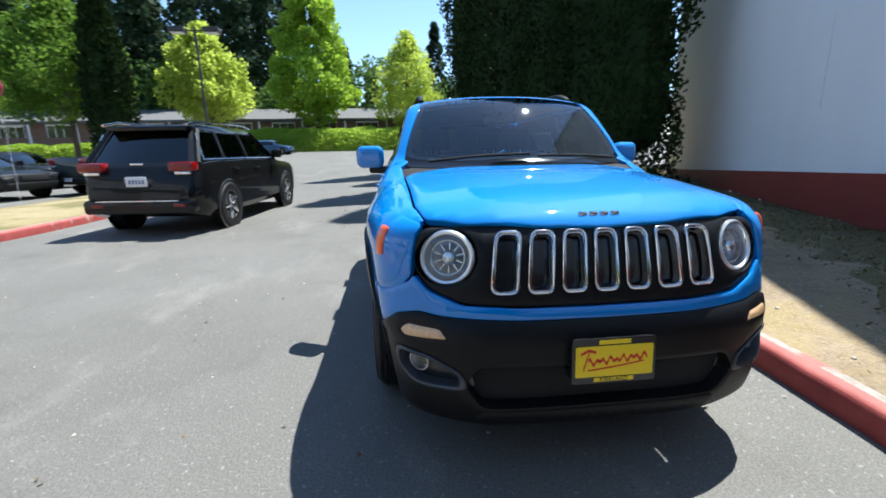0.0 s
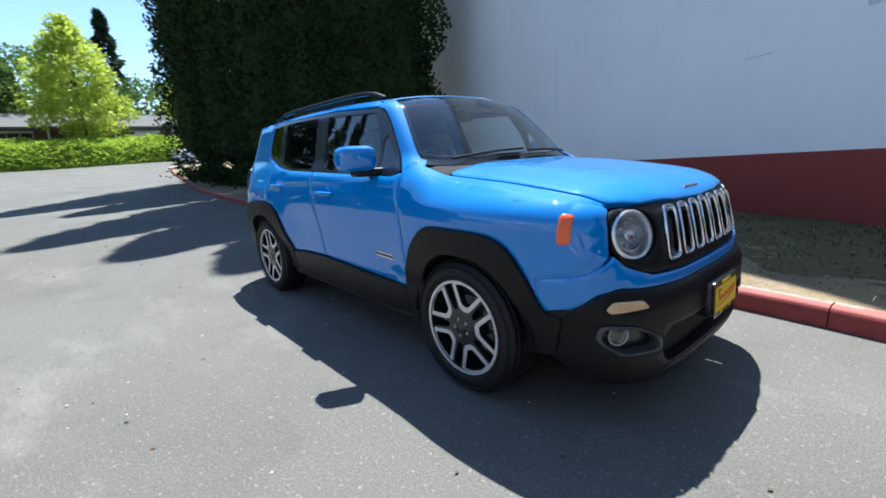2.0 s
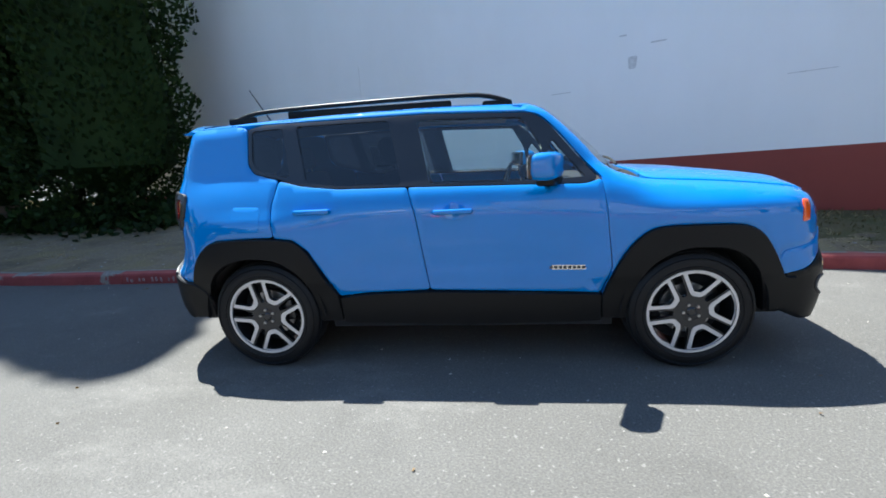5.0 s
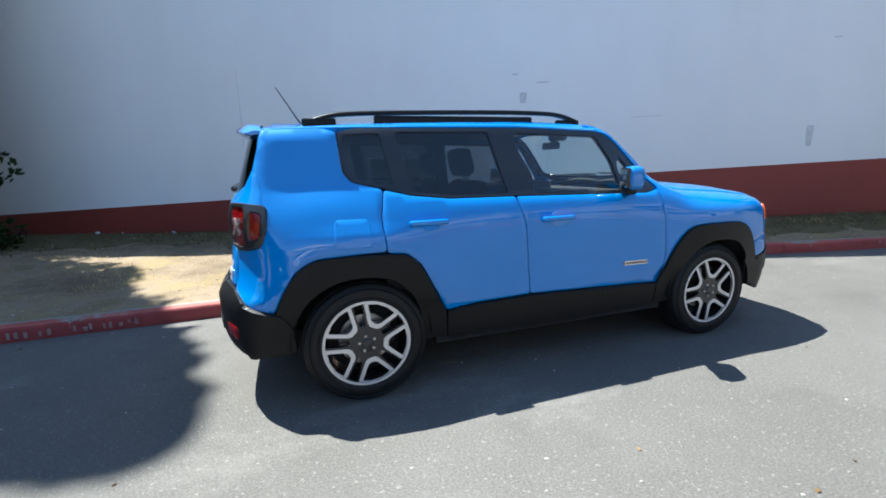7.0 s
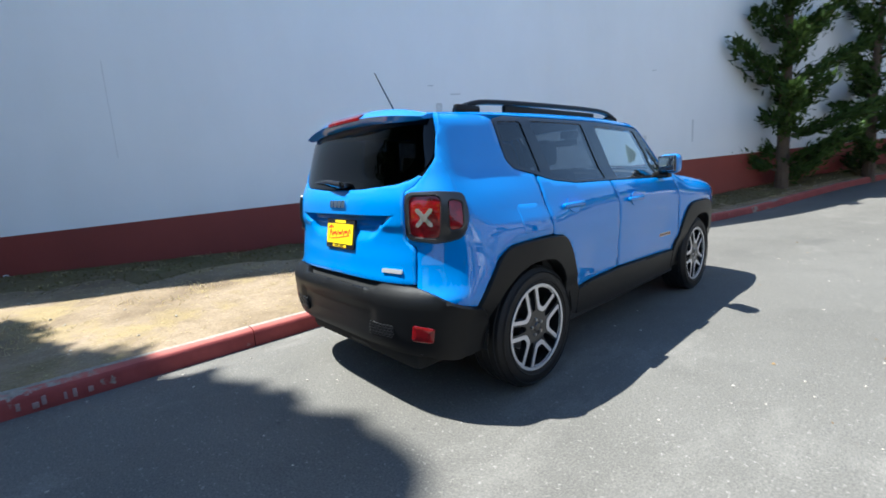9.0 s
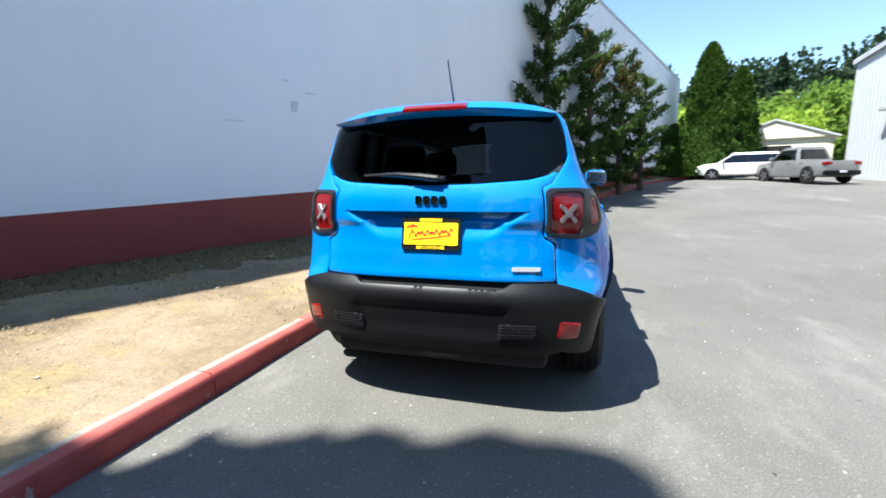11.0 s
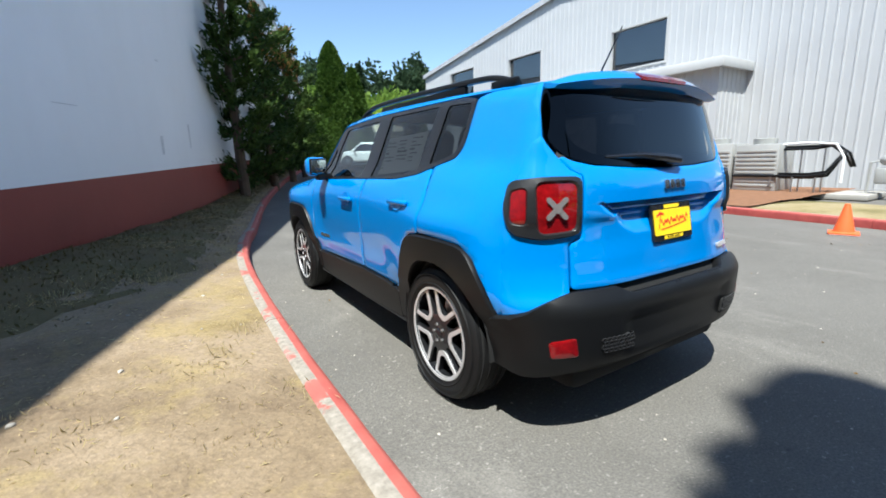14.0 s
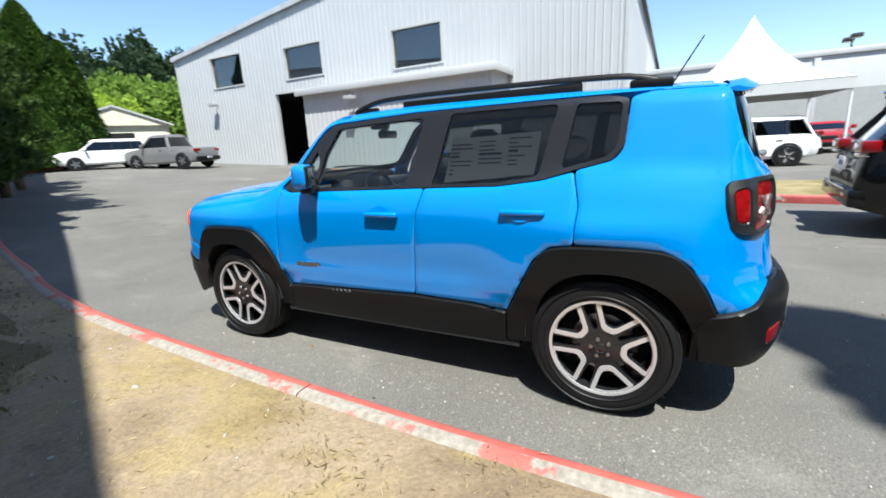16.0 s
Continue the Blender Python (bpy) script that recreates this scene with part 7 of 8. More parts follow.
        boxed("headlight_bowl", (s * w * 0.55 if s > 0 else s * w * 0.87, s * w * 0.87 if s > 0 else s * w * 0.55, f + 0.06, f + 0.22, hood - 0.29, hood - 0.16), STEEL, car, "", 0.02)
        x0, x1 = sorted((s * w * 0.52, s * w * 0.93))
        tlm = boxed("tail_lamp", (x0, x1, r - 0.20, r - 0.005, rear_lamp[0], rear_lamp[1]), RED, car, "red tail lamp", 0.03)
        boxed("reverse_lamp", (x0 + 0.05, x1 - 0.10, r - 0.1, r, rear_lamp[0] - 0.045, rear_lamp[0]), CHROME, tlm, "", 0.01)
        boxed("door_mirror", (min(s * w * 0.98, s * (w + 0.20)), max(s * w * 0.98, s * (w + 0.20)), cowl + 0.25, cowl + 0.36, belt + 0.02, belt + 0.20), paint, car, "", 0.04)
        for y in (0.10, 1.0):
            boxed("door_handle", (s * w - 0.02, s * w + 0.02, y, y + 0.2, belt - 0.16, belt - 0.13), paint, car, "", 0.01)
        for yy in (-base / 2, base / 2):
            lathe("wheel_arch", [(0.0, wheel_r + 0.07), (0.014, wheel_r + 0.055), (0.010, wheel_r + 0.035), (-0.02, wheel_r + 0.03)], GLOSSBLACK, car, "", 32, Matrix.Translation((s * w * 0.995, yy, wheel_r)) @ (Matrix() if s > 0 else Matrix.Rotation(math.pi, 4, "Z")))
            # Flat near-black disc stands in for the shaded opening; no well is cut.
            lathe("wheel_well", [(0.006, wheel_r + 0.035), (0.006, 0.0)], DARK, car, "", 28, Matrix.Translation((s * w * 0.995, yy, wheel_r)) @ (Matrix() if s > 0 else Matrix.Rotation(math.pi, 4, "Z")))
            wm = Matrix.Translation((s * (w - 0.10), yy, wheel_r)) @ (Matrix() if s > 0 else Matrix.Rotation(math.pi, 4, "Z"))
            R = wheel_r
            wl = lathe("wheel", [(-0.11, 0.0), (-0.11, R * 0.9), (-0.09, R), (0.10, R), (0.118, R * 0.95), (0.122, R * 0.80), (0.115, R * 0.68)], TYRE, car, "", 32, wm)
            lathe("rim", [(0.116, R * 0.69), (0.122, R * 0.67), (0.118, R * 0.62), (0.10, R * 0.60), (0.095, 0.0)], GLOSSBLACK, wl, "", 32, wm)
            for k in range(5):
                t = radians(72 * k + 20)
                boxed("spoke", (0.096, 0.120, -0.035, 0.035, 0.03, R * 0.65), rim or STEEL, wl, "", 0.008, wm @ Matrix.Rotation(t, 4, "X"))
    boxed("rear_bumper", (-w * 0.90, w * 0.90, r - 0.16, r + 0.05, 0.36, 0.58), PLASTIC if paint not in (BLACK_PAINT,) else paint, car, "", 0.05)
    boxed("front_bumper", (-w * 0.86, w * 0.86, f - 0.04, f + 0.2, 0.30, 0.52), PLASTIC, car, "", 0.05)
    boxed("grille", (-w * 0.42, w * 0.42, f + 0.005, f + 0.1, nose - 0.10, nose + 0.08), DARK, car, "", 0.02)
    pl = boxed("number_plate", (-0.16, 0.16, r + (0.0 if deck is None else 0.03), r + (0.012 if deck is None else 0.06), 0.78 if deck is None else 0.46, 0.93 if deck is None else 0.56), WHITE, car, "plate with plain bars", 0.004)
    yb = r + (0.014 if deck is None else 0.062)
    for i in range(5):
        boxed("plate_bar", (-0.12 + 0.05 * i, -0.09 + 0.05 * i, yb - 0.003, yb + 0.002, 0.82 if deck is None else 0.485, 0.88 if deck is None else 0.535), BARS, pl, "", 0)
    car.matrix_world = m
    return car


def stood(x, y, turn):
    return pose(x, y, float(land(x, y)), 0, 0, turn)


gc = vehicle("large_suv", "black large SUV with chrome rear trim and red lamps", "car", stood(-4.42, 5.95, 174.5), BLACK_PAINT, 4.82, 1.88, 1.74, 1.13, 1.08, 0.84, -1.05, -0.25, 1.80, 2.24, 0.38, 2.91, rear_lamp=(1.00, 1.14), rim=CHROME)
r_ = 2.41
boxed("chrome_strip", (-0.62, 0.62, r_ + 0.045, r_ + 0.06, 0.555, 0.575), CHROME, gc, "chrome bumper strip", 0.004)
boxed("rear_spoiler", (-0.64, 0.64, 1.76, 1.98, 1.62, 1.70), BLACK_PAINT, gc, "", 0.03)
boxed("tailgate_badge", (-0.10, 0.10, r_ - 0.09, r_ - 0.065, 1.10, 1.13), CHROME, gc, "chrome tailgate badge", 0.006)
for s in (1, -1):
    tube("roof_rail", [(s * 0.66, -0.3, 1.73), (s * 0.67, 0.1, 1.78), (s * 0.67, 1.6, 1.77), (s * 0.65, 2.0, 1.71)], 0.018, CHROME, gc, "", 8)
    tube("window_trim", [(s * 0.878, -0.75, 1.155), (s * 0.885, 0.6, 1.165), (s * 0.875, 2.05, 1.17), (s * 0.73, 1.92, 1.58)], 0.010, CHROME, gc, "chrome window line", 6)
    boxed("rear_reflector", (s * 0.62 - 0.09, s * 0.62 + 0.09, r_ + 0.03, r_ + 0.056, 0.47, 0.52), RED, gc, "", 0.008)
vehicle("pickup_truck", "dark green pickup truck parked nose-out of the island", "truck", stood(-9.9, 14.2, 156), DARKGREEN_PAINT, 5.6, 1.98, 1.88, 1.22, 1.16, 0.92, -1.35, -0.75, 0.7, 0.9, 0.39, 3.5, deck=(0.95, 1.22), rear_lamp=(0.95, 1.18))
vehicle("sedan", "black sedan parked behind the grass island", "car", stood(-13.7, 11.4, 76), BLACK_PAINT, 4.7, 1.85, 1.42, 0.95, 0.92, 0.66, -0.95, -0.15, 0.95, 1.55, 0.33, 2.75, rear_lamp=(0.80, 0.92))
vehicle("sedan", "black sedan parked beside the pickup truck", "car", stood(-15.9, 16.0, 76), BLACK_PAINT, 4.7, 1.85, 1.45, 0.97, 0.94, 0.68, -0.95, -0.15, 0.95, 1.55, 0.33, 2.75, rear_lamp=(0.80, 0.92))
vehicle("crossover", "white crossover parked at the white tent", "car", stood(-16.6, 3.65, 3), WHITE_PAINT, 4.6, 1.86, 1.68, 1.05, 1.02, 0.8, -0.95, -0.2, 1.75, 2.05, 0.36, 2.7, rear_lamp=(1.0, 1.12), rim=CHROME)
vehicle("sedan", "red car parked beyond the tent", "car", stood(-25.8, 8.3, 80), RED_PAINT, 4.7, 1.85, 1.45)
vehicle("pickup_truck", "old silver pickup truck parked by the hall", "truck", stood(-12.6, -23.9, 14), SILVER_PAINT, 5.0, 1.88, 1.84, 1.16, 1.10, 0.86, -1.2, -0.62, 0.5, 0.7, 0.38, 3.1, deck=(0.75, 1.05), rear_lamp=(0.82, 1.00))
vehicle("minivan", "white minivan parked beside the silver truck", "car", stood(-10.7, -27.2, 74), WHITE_PAINT, 4.6, 1.8, 1.62, 1.0, 0.98, 0.75, -1.2, -0.4, 1.85, 2.1, 0.32, 2.8)
# Passing car, placed to fit the camera's view, mostly hidden there.
vehicle("sedan", "pale silver passing car at the green bank", "car", stood(10.2, 51.6, 104), WHITE_PAINT, 4.6, 1.82, 1.45)
vehicle("crossover", "blue car parked before the low building", "car", stood(-14.5, 49.5, 80), BLUE_PAINT, 4.5, 1.8, 1.6)
vehicle("sedan", "dark sedan inside the open workshop", "car", stood(-20.0, -18.0, 80), BLACK_PAINT, 4.6, 1.8, 1.45)

# ---- fixtures ----
def lamp_post(x, y):
    z = float(land(x, y))
    p = empty("lamp_post", pose(x, y, z))
    tagged(p, "tall dark car park lamp post with box heads", "lamp post")
    metal = mk("dark_bronze_metal", (0.05, 0.04, 0.035), 0.5, 0.3)
    tube("post", [(0, 0, 0.5), (0, 0, 8.1)], [0.085, 0.065], metal, p, "", 12)
    lathe("footing", [(0.0, 0.0), (0.0, 0.28), (0.55, 0.27), (0.55, 0.0)], CONCRETE, p, "round concrete footing", 20, Matrix.Rotation(radians(-90), 4, "Y"))
    for s in (1, -1):
        tube("arm", [(0, 0, 7.9), (s * 0.55, 0, 7.95)], 0.035, metal, p, "", 8)
        h = boxed("lamp_head", (s * 0.95 - 0.42, s * 0.95 + 0.42, -0.32, 0.32, 7.78, 8.08), metal, p, "", 0.03)
        boxed("lamp_lens", (s * 0.95 - 0.36, s * 0.95 + 0.36, -0.27, 0.27, 7.765, 7.785), WHITE, h, "", 0)


lamp_post(-11.9, 25.2)
lamp_post(-46.0, 14.0)


def low_building():
    b = empty("low_building")
    tagged(b, "long low brown building with a grey roof and bright shopfront windows", "building")
    x0, x1, y, z = -75.0, 22.0, 64.0, 3.2
    boxed("wall", (x0, x1, y, y + 10, z - 1, z + 3.0), BROWNWALL, b, "", 0)
    vs = [(x0 - 0.8, y - 1.4, z + 2.7), (x1 + 0.8, y - 1.4, z + 2.7), (x1 + 0.8, y + 5, z + 4.6), (x0 - 0.8, y + 5, z + 4.6), (x0 - 0.8, y + 11, z + 2.7), (x1 + 0.8, y + 11, z + 2.7), (x0 - 0.8, y - 1.4, z + 2.4), (x1 + 0.8, y - 1.4, z + 2.4), (x0 - 0.8, y + 11, z + 2.4), (x1 + 0.8, y + 11, z + 2.4)]
    pydata("roof", vs, [(0, 1, 2, 3), (3, 2, 5, 4), (0, 6, 7, 1), (6, 8, 9, 7), (0, 3, 4, 8, 6), (1, 7, 9, 5, 2)], ROOFGREY, b, "grey shallow roof", 0)
    for i in range(16):
        xx = x0 + 3 + i * 6.0
        w = boxed("window", (xx, xx + 3.2, y - 0.06, y + 0.02, z + 0.6, z + 2.1), WINDOW, b, "", 0)
        for k in range(4):
            boxed("frame", (xx + k * 1.05, xx + k * 1.05 + 0.08, y - 0.10, y - 0.05, z + 0.55, z + 2.15), WHITE, w, "", 0)
        boxed("frame", (xx - 0.05, xx + 3.3, y - 0.10, y - 0.05, z + 2.1, z + 2.35), WHITE, w, "", 0)
        boxed("post", (xx + 4.4, xx + 4.6, y - 1.2, y - 1.0, z - 0.5, z + 2.5), WHITE, b, "", 0)


low_building()


def shed():
    b = empty("garden_shed", stood(-15.6, -35.5, -22))
    tagged(b, "small cream gabled shed with a dark door", "shed")
    cream = mk("cream_siding", (0.72, 0.66, 0.50), 0.7)
    boxed("wall", (-3.2, 3.2, -3, 3, -0.5, 2.7), cream, b, "", 0.02)
    vs = [(-3.5, -3.2, 2.6), (3.5, -3.2, 2.6), (3.5, 3.2, 2.6), (-3.5, 3.2, 2.6), (0, -3.2, 3.9), (0, 3.2, 3.9)]
    pydata("roof", vs, [(0, 4, 5, 3), (4, 1, 2, 5), (0, 1, 4), (2, 3, 5), (0, 3, 2, 1)], cream, b, "", 0)
    for s in (1, -1):
        tube("barge_board", [(s * 3.5, 3.25, 2.6), (0, 3.25, 3.9)], 0.08, TRIM_WHITE, b, "", 4)
    boxed("door", (-1.0, 2.2, 2.98, 3.05, -0.3, 2.1), DARK, b, "dark doorway", 0)


shed()


def tent():
    t = empty("marquee_tent", pose(-18.3, 4.0, float(land(-18.3, 4.0))))
    tagged(t, "white peaked marquee tent over parked cars", "tent")
    n, h0, hp, half = 14, 2.75, 5.35, 2.55
    vs, fs = [], []
    for i in range(n + 1):
        u = i / n
        s = half * (1 - u) + 0.02
        z = h0 + (hp - h0) * (0.35 * u + 0.65 * u**2.6)
        for k in range(16):
            e, v = divmod(k, 4)
            c = [(-1, -1), (1, -1), (1, 1), (-1, 1), (-1, -1)]
            a, b = np.array(c[e]), np.array(c[e + 1])
            q = (a + (b - a) * v / 4) * s
            sag = 0.10 * (1 - u) * math.sin(math.pi * v / 4) * (1 if 0 < u < 1 else 0)
            vs.append((q[0], q[1], z - sag))
    for i in range(n):
        fs += [(i * 16 + k, i * 16 + (k + 1) % 16, i * 16 + 16 + (k + 1) % 16, i * 16 + 16 + k) for k in range(16)]
    pydata("canopy", vs, fs, TENT, t, "white peaked canopy", 40)
    for a, b, c, d in ((-half, half, -half - 0.01, -half + 0.01), (-half, half, half - 0.01, half + 0.01), (-half - 0.01, -half + 0.01, -half, half), (half - 0.01, half + 0.01, -half, half)):
        boxed("valance", (a, b, c, d, h0 - 0.36, h0), TENT, t, "", 0)
    for sx in (-1, 1):
        for sy in (-1, 1):
            tube("pole", [(sx * (half - 0.06), sy * (half - 0.06), 0), (sx * (half - 0.06), sy * (half - 0.06), h0)], 0.035, WHITE, t, "", 10)
    tube("centre_pole", [(0, 0, hp - 0.6), (0, 0, hp + 0.06)], 0.03, WHITE, t, "", 8)


tent()
t2 = empty("showroom")
tagged(t2, "plain white flat-roofed building behind the tent", "building")
boxed("wall", (-40, -30, -6.0, 14, -0.5, 5.0), TRIM_WHITE, t2, "", 0.05)
boxed("parapet", (-40.1, -29.9, -6.1, 14.1, 5.0, 5.3), METAL_WHITE, t2, "white metal parapet", 0.03)
for k in range(4):
    w = boxed("window", (-29.99, -29.95, -3.6 + 2.2 * k, -2.0 + 2.2 * k, 1.0, 2.7), WINDOW, t2, "", 0)
    boxed("frame", (-29.96, -29.9, -3.75 + 2.2 * k, -3.6 + 2.2 * k, 0.9, 2.85), GREYBOX, w, "", 0)
boxed("lower_cladding", (-30.0, -29.97, -6.0, 14.0, 0.0, 3.2), GREYBOX, t2, "grey cladding below the white upper wall", 0)
for k in range(5):
    boxed("pier", (-30.0, -29.94, -5.4 + 4.6 * k, -5.1 + 4.6 * k, 0.0, 5.0), METAL_WHITE, t2, "", 0.01)


FADED = mk("bleached_cone_rim", (0.55, 0.26, 0.22), 0.7, var=0.2, scale=30)
FOOTGREY = mk("grey_foot_rubber", (0.10, 0.09, 0.09), 0.8, var=0.25, scale=30)


def traffic_cone(m, label):
    c = empty("traffic_cone", m)
    tagged(c, label, "cone")
    lathe("cone", [(0.03, 0.150), (0.045, 0.128), (0.44, 0.035), (0.455, 0.030), (0.455, 0.018), (0.05, 0.11)], ORANGE, c, "", 28, Matrix.Rotation(radians(-90), 4, "Y"))
    square = rounded([(-0.18, -0.18), (0.18, -0.18), (0.18, 0.18), (-0.18, 0.18)], 0.03)
    ft = flat2d("foot", square, [circle(0.115, 24)], 0.016, Matrix.Translation((0, 0, 0.032)), ORANGE, c, "square foot", 25)
    flat2d("foot_rim", square, [[(a * 0.92, b * 0.92) for a, b in square]], 0.012, Matrix.Translation((0, 0, 0.016)), FADED, ft, "sun-bleached rim of the foot", 25)
    flat2d("foot_underside", [(a * 0.92, b * 0.92) for a, b in square], [circle(0.088, 24)], 0.006, Matrix.Translation((0, 0, 0.016)), FOOTGREY, ft, "grey hollow underside of the foot", 25)
    for k in range(12):
        w = 2 * math.pi * k / 12
        boxed("foot_rib", (0.092, 0.138, -0.009, 0.009, 0.004, 0.010), DARK, ft, "", 0, Matrix.Rotation(w, 4, "Z"))
    # Added dish closes the mouth, showing orange where the lit inside would be.
    lathe("hollow_plug", [(0.03, 0.0), (0.028, 0.06), (0.012, 0.087)], ORANGE, c, "", 24, Matrix.Rotation(radians(-90), 4, "Y"))
    return c


traffic_cone(pose(-6.52, 0.92, 0.0, 0, 0, 15), "upright orange traffic cone standing by the kerb")
traffic_cone(Matrix.Translation((-6.80, -2.72, 0.178)) @ Matrix.Rotation(math.atan2(-0.70, -0.71), 4, "Z") @ Matrix.Rotation(radians(90 + 8), 4, "Y"), "orange traffic cone lying on its side by the kerb")


def cooling_units():
    for x, y, w, d, h, lb in ((-12.9, -4.0, 1.0, 1.2, 1.35, "grey ribbed cooling unit on a concrete pad"), (-12.9, -2.75, 1.0, 1.1, 1.30, "grey ribbed cooling unit on a concrete pad")):
        u = empty("cooling_unit", pose(x, y, 0.16))
        tagged(u, lb, "cooling unit", "cooling units beside the annexe")
        boxed("cabinet", (-w / 2, w / 2, -d / 2, d / 2, 0, h), GREYBOX, u, "", 0.02)
        for i in range(9):
            boxed("louvre", (w / 2, w / 2 + 0.02, -d / 2 + 0.06, d / 2 - 0.06, 0.12 + i * 0.12, 0.19 + i * 0.12), GREYBOX, u, "", 0.005)
        lathe("fan_hood", [(h, 0.0), (h, 0.28), (h + 0.16, 0.30), (h + 0.17, 0.26), (h + 0.05, 0.0)], GREYBOX, u, "", 20, Matrix.Rotation(radians(-90), 4, "Y"))
    p = boxed("equipment_pad", (-13.7, -12.2, -4.8, -0.2, 0.02, 0.16), CONCRETE, None, "", 0.02)
    tagged(p, "concrete pad under the cooling units", "concrete pad", kind="structure")
    rk = empty("pipe_run", pose(-12.6, -2.0, 0.12))
    tagged(rk, "black insulated pipes on low stands beside the cooling units", "pipes")
    for i, (x, z) in enumerate(((0.0, 0.42), (0.12, 0.52), (0.24, 0.46), (-0.1, 1.18), (-0.2, 1.24))):
        tube("pipe", [(x, -0.5 - 0.8 * (i < 3), z), (x, 0.5, z), (x, 0.85, z + 0.06), (x - 0.1, 1.0 + 0.04 * i, z + (0.4 if i < 3 else -0.2)), (x - 0.4, 1.05 + 0.04 * i, 1.1 if i < 3 else 0.7)], 0.035, PLASTIC, rk, "", 8)
    for y in (-0.3, 0.2, 0.7):
        tube("stand", [(-0.15, y, 0), (-0.15, y, 1.2)], 0.02, STEEL, rk, "", 6)
        tube("stand", [(0.3, y, 0), (0.3, y, 0.45)], 0.02, STEEL, rk, "", 6)
    tube("hose", [(-0.1, -0.4, 1.3), (-0.1, 0.3, 1.34), (0.0, 0.95, 1.28), (0.05, 1.15, 0.95), (0.05, 1.15, 0.3)], 0.03, WHITE, rk, "pale hose", 8)
    gm = empty("gas_meter", pose(-12.9, -0.1, 0.12))
    tagged(gm, "grey gas meter with pipes by the hall corner", "meter")
    boxed("case", (-0.14, 0.14, -0.2, 0.2, 0.28, 0.68), GREYBOX, gm, "", 0.05)
    lathe("regulator", [(0.0, 0.0), (0.0, 0.12), (0.05, 0.14), (0.10, 0.08), (0.12, 0.0)], GREYBOX, gm, "", 18, Matrix.Translation((0.05, 0.0, 0.86)))
    tube("riser", [(0, -0.32, 0), (0, -0.32, 0.8), (0, 0.0, 0.86), (0, 0.32, 0.8), (0, 0.34, 0)], 0.03, GREYBOX, gm, "", 8)
    cr = empty("wooden_crate", pose(-14.6, 0.55, 0.12, 0, 0, 5))
    tagged(cr, "small wooden slatted crate by the hall corner", "crate")
    wood = mk("raw_wood", (0.35, 0.22, 0.11), 0.8, bump=0.3)
    for i in range(4):
        boxed("slat", (0.4, 0.43, -0.5, 0.5, 0.05 + 0.16 * i, 0.17 + 0.16 * i), wood, cr, "", 0.005)
        boxed("slat", (-0.43, -0.4, -0.5, 0.5, 0.05 + 0.16 * i, 0.17 + 0.16 * i), wood, cr, "", 0.005)
    boxed("board", (-0.4, 0.4, -0.5, 0.5, 0.0, 0.05), wood, cr, "", 0.005)


cooling_units()
bl = empty("balloon", pose(-10.0, 8.3, 0.15))
tagged(bl, "red balloon on a string above the grass island", "balloon")
lathe("skin", [(2.45, 0.0), (2.47, 0.05), (2.55, 0.12), (2.70, 0.17), (2.84, 0.14), (2.92, 0.06), (2.94, 0.0)], RED, bl, "", 24, Matrix.Rotation(radians(-90), 4, "Y"))
tube("string", [(0, 0, 0), (0.02, 0, 1.2), (0, 0, 2.45)], 0.004, WHITE, bl, "", 5)


# ---- ground litter ----
def strip_point(u, v):
    """A point of the soil strip: u along it, v from kerb to wall."""
    n, c = STRIP.shape[:2]
    i, j = min(int(u * (n - 1)), n - 2), min(int(v * (c - 1)), c - 2)
    a, b = u * (n - 1) - i, v * (c - 1) - j
    return (STRIP[i, j] * (1 - a) * (1 - b) + STRIP[i + 1, j] * a * (1 - b) + STRIP[i, j + 1] * (1 - a) * b + STRIP[i + 1, j + 1] * a * b)


# Olive tones darker than the soil: the wall's shade is put into them.
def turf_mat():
    m, nt, p = nodes("shade_dark_turf")
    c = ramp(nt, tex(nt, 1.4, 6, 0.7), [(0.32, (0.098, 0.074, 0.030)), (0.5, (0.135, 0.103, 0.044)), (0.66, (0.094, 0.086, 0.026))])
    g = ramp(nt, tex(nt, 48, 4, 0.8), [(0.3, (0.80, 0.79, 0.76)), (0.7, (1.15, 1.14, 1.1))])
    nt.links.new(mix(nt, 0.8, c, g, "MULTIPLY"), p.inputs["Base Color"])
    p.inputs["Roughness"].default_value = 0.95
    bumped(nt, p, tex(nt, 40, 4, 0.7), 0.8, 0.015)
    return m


def dry_grass():
    rng = np.random.RandomState(71)
    pos = []
    while len(pos) < 280:
        u, v = rng.uniform(0.47, 0.894), rng.uniform(0.03, 0.97)
        p = strip_point(u, v)
        if noise.noise(Vector((p[0] * 0.9, p[1] * 0.9, 5))) + 0.35 * (v - 0.4) > rng.uniform(-0.15, 0.45):
            pos.append(p)
    blades = np.repeat(np.array(pos), 70, 0)
    blades[:, :2] += rng.normal(size=(len(blades), 2)) * 0.10
    ob = leaves("dry_grass", blades, np.tile([0, 0, 0.55], (len(blades), 1)), rng.uniform(0.015, 0.055, len(blades)), STRAW, None, "", 72, 0.13, 0.9)
    tagged(ob, "tufts of dry straw-coloured grass on the soil", "grass", kind="stuff")
    fl = []
    while len(fl) < 16000:
        p = strip_point(rng.uniform(0.456, 0.924), rng.uniform(0.02, 0.98))
        fl.append(p + np.array([0, 0, 0.004]))
    ob = leaves("straw_litter", np.array(fl), np.tile([0, 0, 0.0], (len(fl), 1)) + np.c_[rng.normal(size=(len(fl), 2)), np.zeros(len(fl))], 0.032, STRAW, None, "", 73, 0.14, 0.10)
    tagged(ob, "scattered straw and dead blades lying on the soil", "litter", kind="stuff")


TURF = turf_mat()


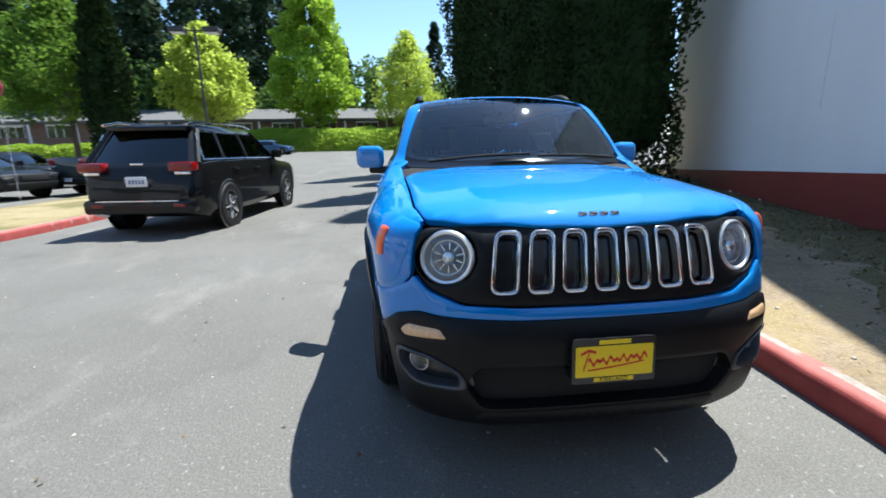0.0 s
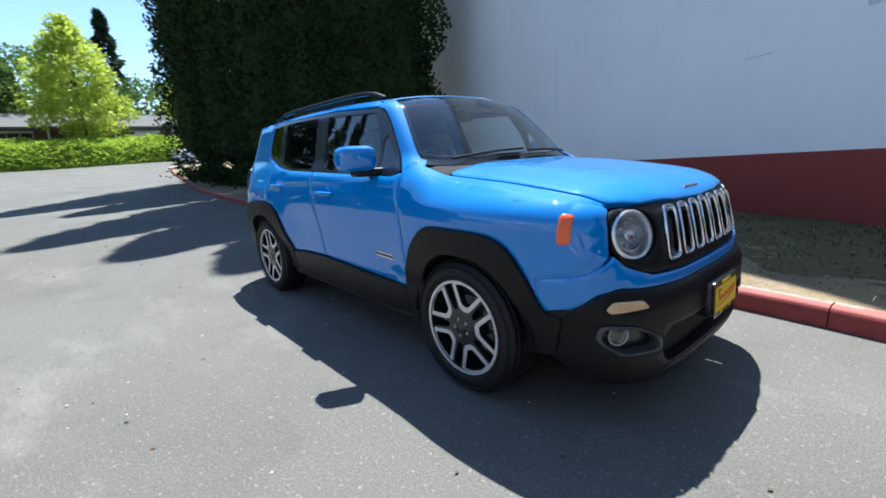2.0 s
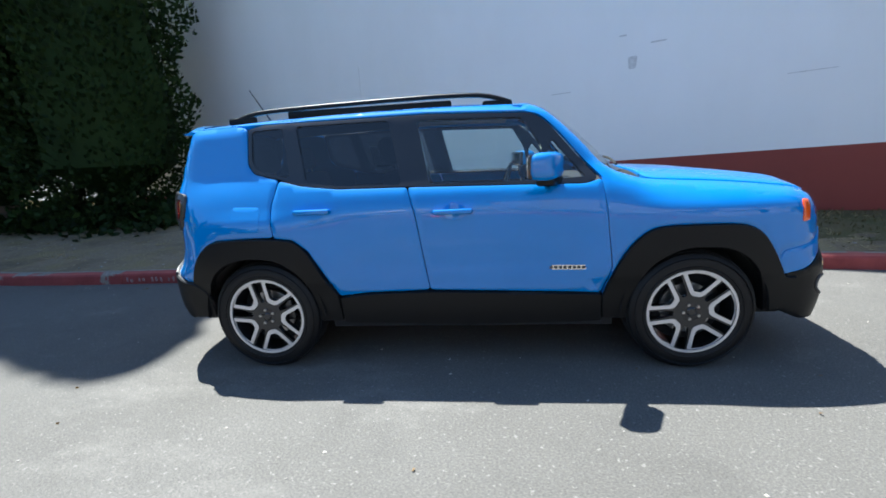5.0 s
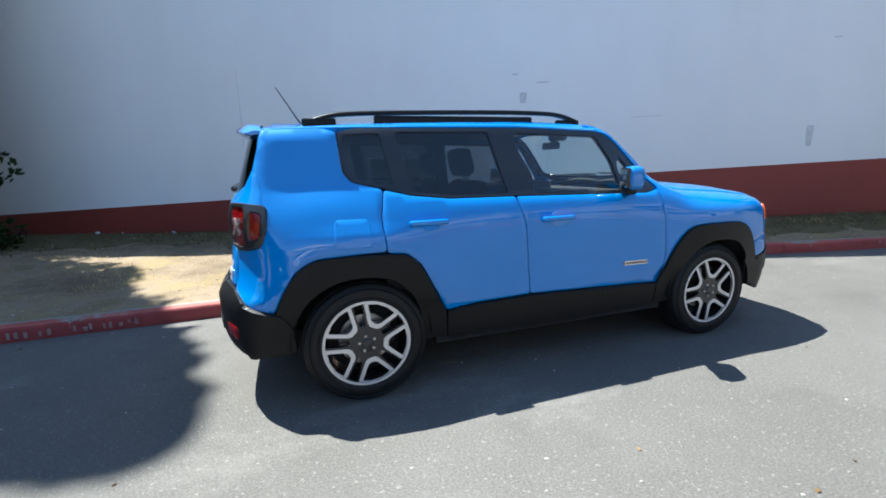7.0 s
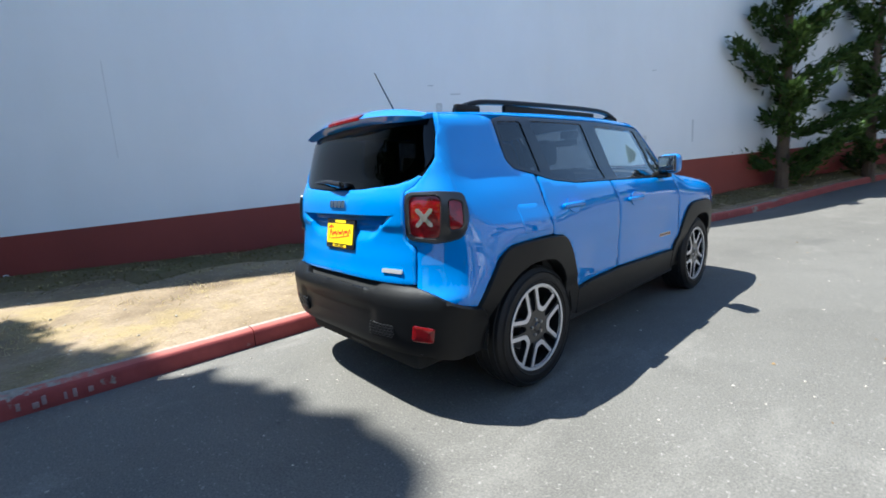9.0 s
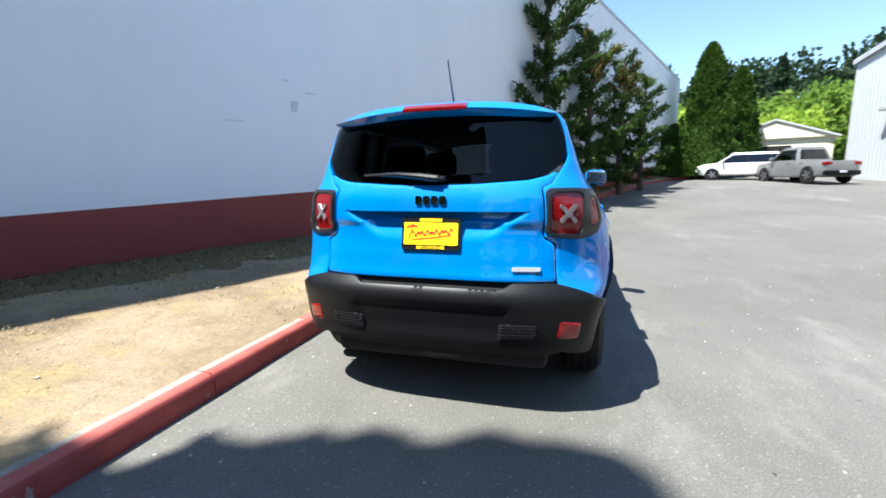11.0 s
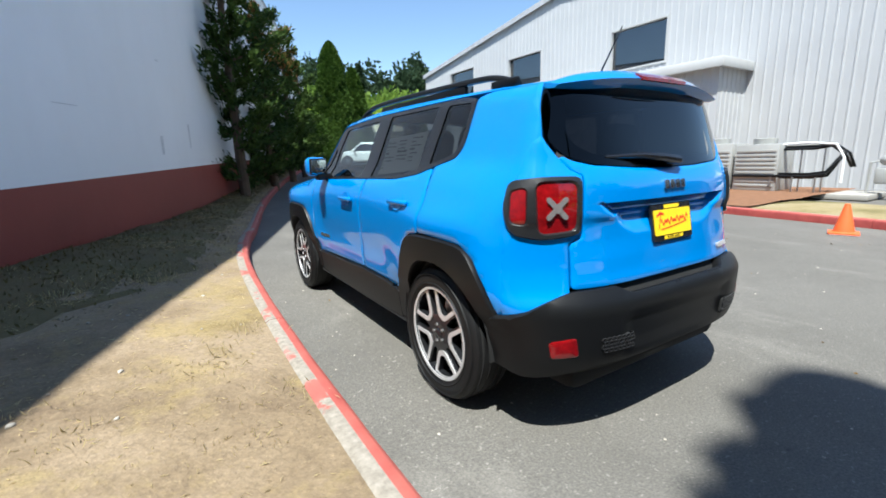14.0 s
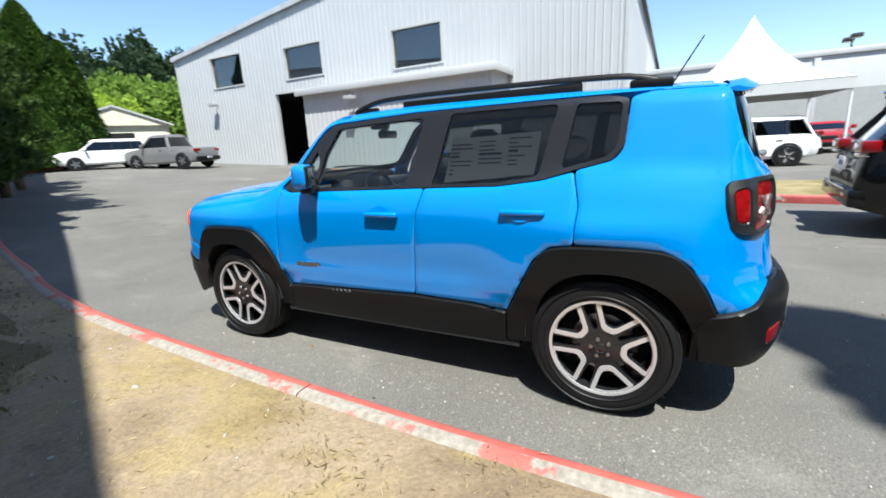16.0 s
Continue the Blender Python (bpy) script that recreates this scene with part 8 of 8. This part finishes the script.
def shade_dark_turf():
    """A thin uneven mat of weeds and dead grass, darkened for the wall's shade."""
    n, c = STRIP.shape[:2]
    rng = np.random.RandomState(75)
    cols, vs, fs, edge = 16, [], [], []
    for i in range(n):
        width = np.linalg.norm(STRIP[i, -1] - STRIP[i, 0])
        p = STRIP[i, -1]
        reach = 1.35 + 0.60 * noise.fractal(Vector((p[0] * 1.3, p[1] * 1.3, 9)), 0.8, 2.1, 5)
        # widened to cover the soil that lies in shade
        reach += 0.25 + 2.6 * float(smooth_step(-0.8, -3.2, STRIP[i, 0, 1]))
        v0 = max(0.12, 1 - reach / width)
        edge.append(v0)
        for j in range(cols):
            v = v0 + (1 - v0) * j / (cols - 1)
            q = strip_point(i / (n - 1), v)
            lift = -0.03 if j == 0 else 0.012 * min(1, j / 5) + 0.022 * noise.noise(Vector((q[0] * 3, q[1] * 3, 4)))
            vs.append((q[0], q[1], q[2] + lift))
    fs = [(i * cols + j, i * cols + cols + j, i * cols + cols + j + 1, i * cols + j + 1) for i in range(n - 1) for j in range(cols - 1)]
    tagged(pydata("shade_dark_turf", vs, fs, TURF, smooth=60), "olive mat of weeds and dead grass, darkened for the wall's shade", "turf", kind="stuff")
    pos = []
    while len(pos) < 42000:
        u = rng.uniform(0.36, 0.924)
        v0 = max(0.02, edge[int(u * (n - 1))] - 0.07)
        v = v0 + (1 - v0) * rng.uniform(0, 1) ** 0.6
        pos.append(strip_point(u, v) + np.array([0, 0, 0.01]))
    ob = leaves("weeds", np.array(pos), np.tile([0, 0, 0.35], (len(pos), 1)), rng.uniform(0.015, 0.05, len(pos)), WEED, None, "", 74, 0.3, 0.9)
    tagged(ob, "low weeds and grass at the wall foot, toned dark for its shade", "weeds", kind="stuff")


def pebbles(name, pts, lo, hi, mat, label, seed):
    rng = np.random.RandomState(seed)
    ico = bmesh.new()
    bmesh.ops.create_icosphere(ico, subdivisions=1, radius=1)
    bv = np.array([v.co[:] for v in ico.verts])
    bf = np.array([[v.index for v in f.verts] for f in ico.faces])
    ico.free()
    vs, fs = [], []
    for k, p in enumerate(pts):
        s = rng.uniform(lo, hi) * np.array([1, rng.uniform(0.6, 1), rng.uniform(0.35, 0.6)])
        w = rng.uniform(0, 6.28)
        q = bv * s * rng.uniform(0.85, 1.15, (len(bv), 1))
        q = np.c_[q[:, 0] * math.cos(w) - q[:, 1] * math.sin(w), q[:, 0] * math.sin(w) + q[:, 1] * math.cos(w), q[:, 2] + s[2] * 0.4]
        vs.append(q + p)
        fs.append(bf + k * len(bv))
    ob = pydata(name, np.vstack(vs), np.vstack(fs), mat, smooth=60)
    tagged(ob, label, "stones", kind="stuff")


dry_grass()
shade_dark_turf()
rngs = np.random.RandomState(81)
STONE = mk("pale_pebbles", (0.42, 0.38, 0.32), 0.9, var=0.3)
pebbles("pebbles", [strip_point(rngs.uniform(0.47, 0.894), rngs.uniform(0.02, 0.95)) for _ in range(420)], 0.006, 0.022, STONE, "small stones scattered on the soil", 82)
road = []
while len(road) < 320:
    x, y = rngs.uniform(-6, 1.25), rngs.uniform(-6, 8)
    if rngs.uniform(0, 1) < (0.25 if x < 0.9 else 1.0):
        road.append(np.array([x, y, float(land(x, y))]))
pebbles("grit", road, 0.004, 0.011, STONE, "loose grit and chips on the asphalt", 83)
DEAD = leaf_mat("dead_leaves", (0.10, 0.06, 0.03), (0.26, 0.17, 0.08), 0.2)
lf = np.array([[rngs.uniform(-6, 1.2), rngs.uniform(-7, 9), 0.006] for _ in range(110)])
lf[:, 2] += land(lf[:, 0], lf[:, 1])
ob = leaves("dead_leaves", lf, np.c_[rngs.normal(size=(110, 2)), np.zeros(110)], 0.028, DEAD, None, "", 84, 0.6, 0.15)
tagged(ob, "small dead leaves scattered on the asphalt", "leaves", kind="stuff")


chips = [strip_point(rngs.uniform(0.50, 0.72), rngs.uniform(0.955, 0.985)) + np.array([0, 0, 0.015]) for _ in range(46)]
pebbles("paint_chips", chips, 0.015, 0.06, WHITE, "fallen white flakes of wall paint along the wall foot", 85)


# faded lettering on the kerb face, shown as plain bars
chalk = mk("faded_white_lettering", (0.33, 0.22, 0.20), 0.8, var=0.3, scale=40)
kb = empty("kerb_lettering")
tagged(kb, "faded white stencil marks on the red kerb face", "lettering", kind="structure")
edge = along(kerb_line(), 0.1)
rngk = random.Random(9)
for y in (4.36, 4.30, 4.20, 4.14, 4.02, 3.97, 3.90, 3.80, 3.74, 3.55, 3.47, 3.43, 3.33, 3.28, 3.20):
    x = float(np.interp(-y, -edge[:, 1], edge[:, 0]))
    z = float(land(x, y)) + rngk.uniform(0.025, 0.04)
    boxed("bar", (x - 0.008, x + 0.01, y - rngk.uniform(0.008, 0.02), y + rngk.uniform(0.006, 0.02), z, z + rngk.uniform(0.035, 0.06)), chalk, kb, "", 0.003)
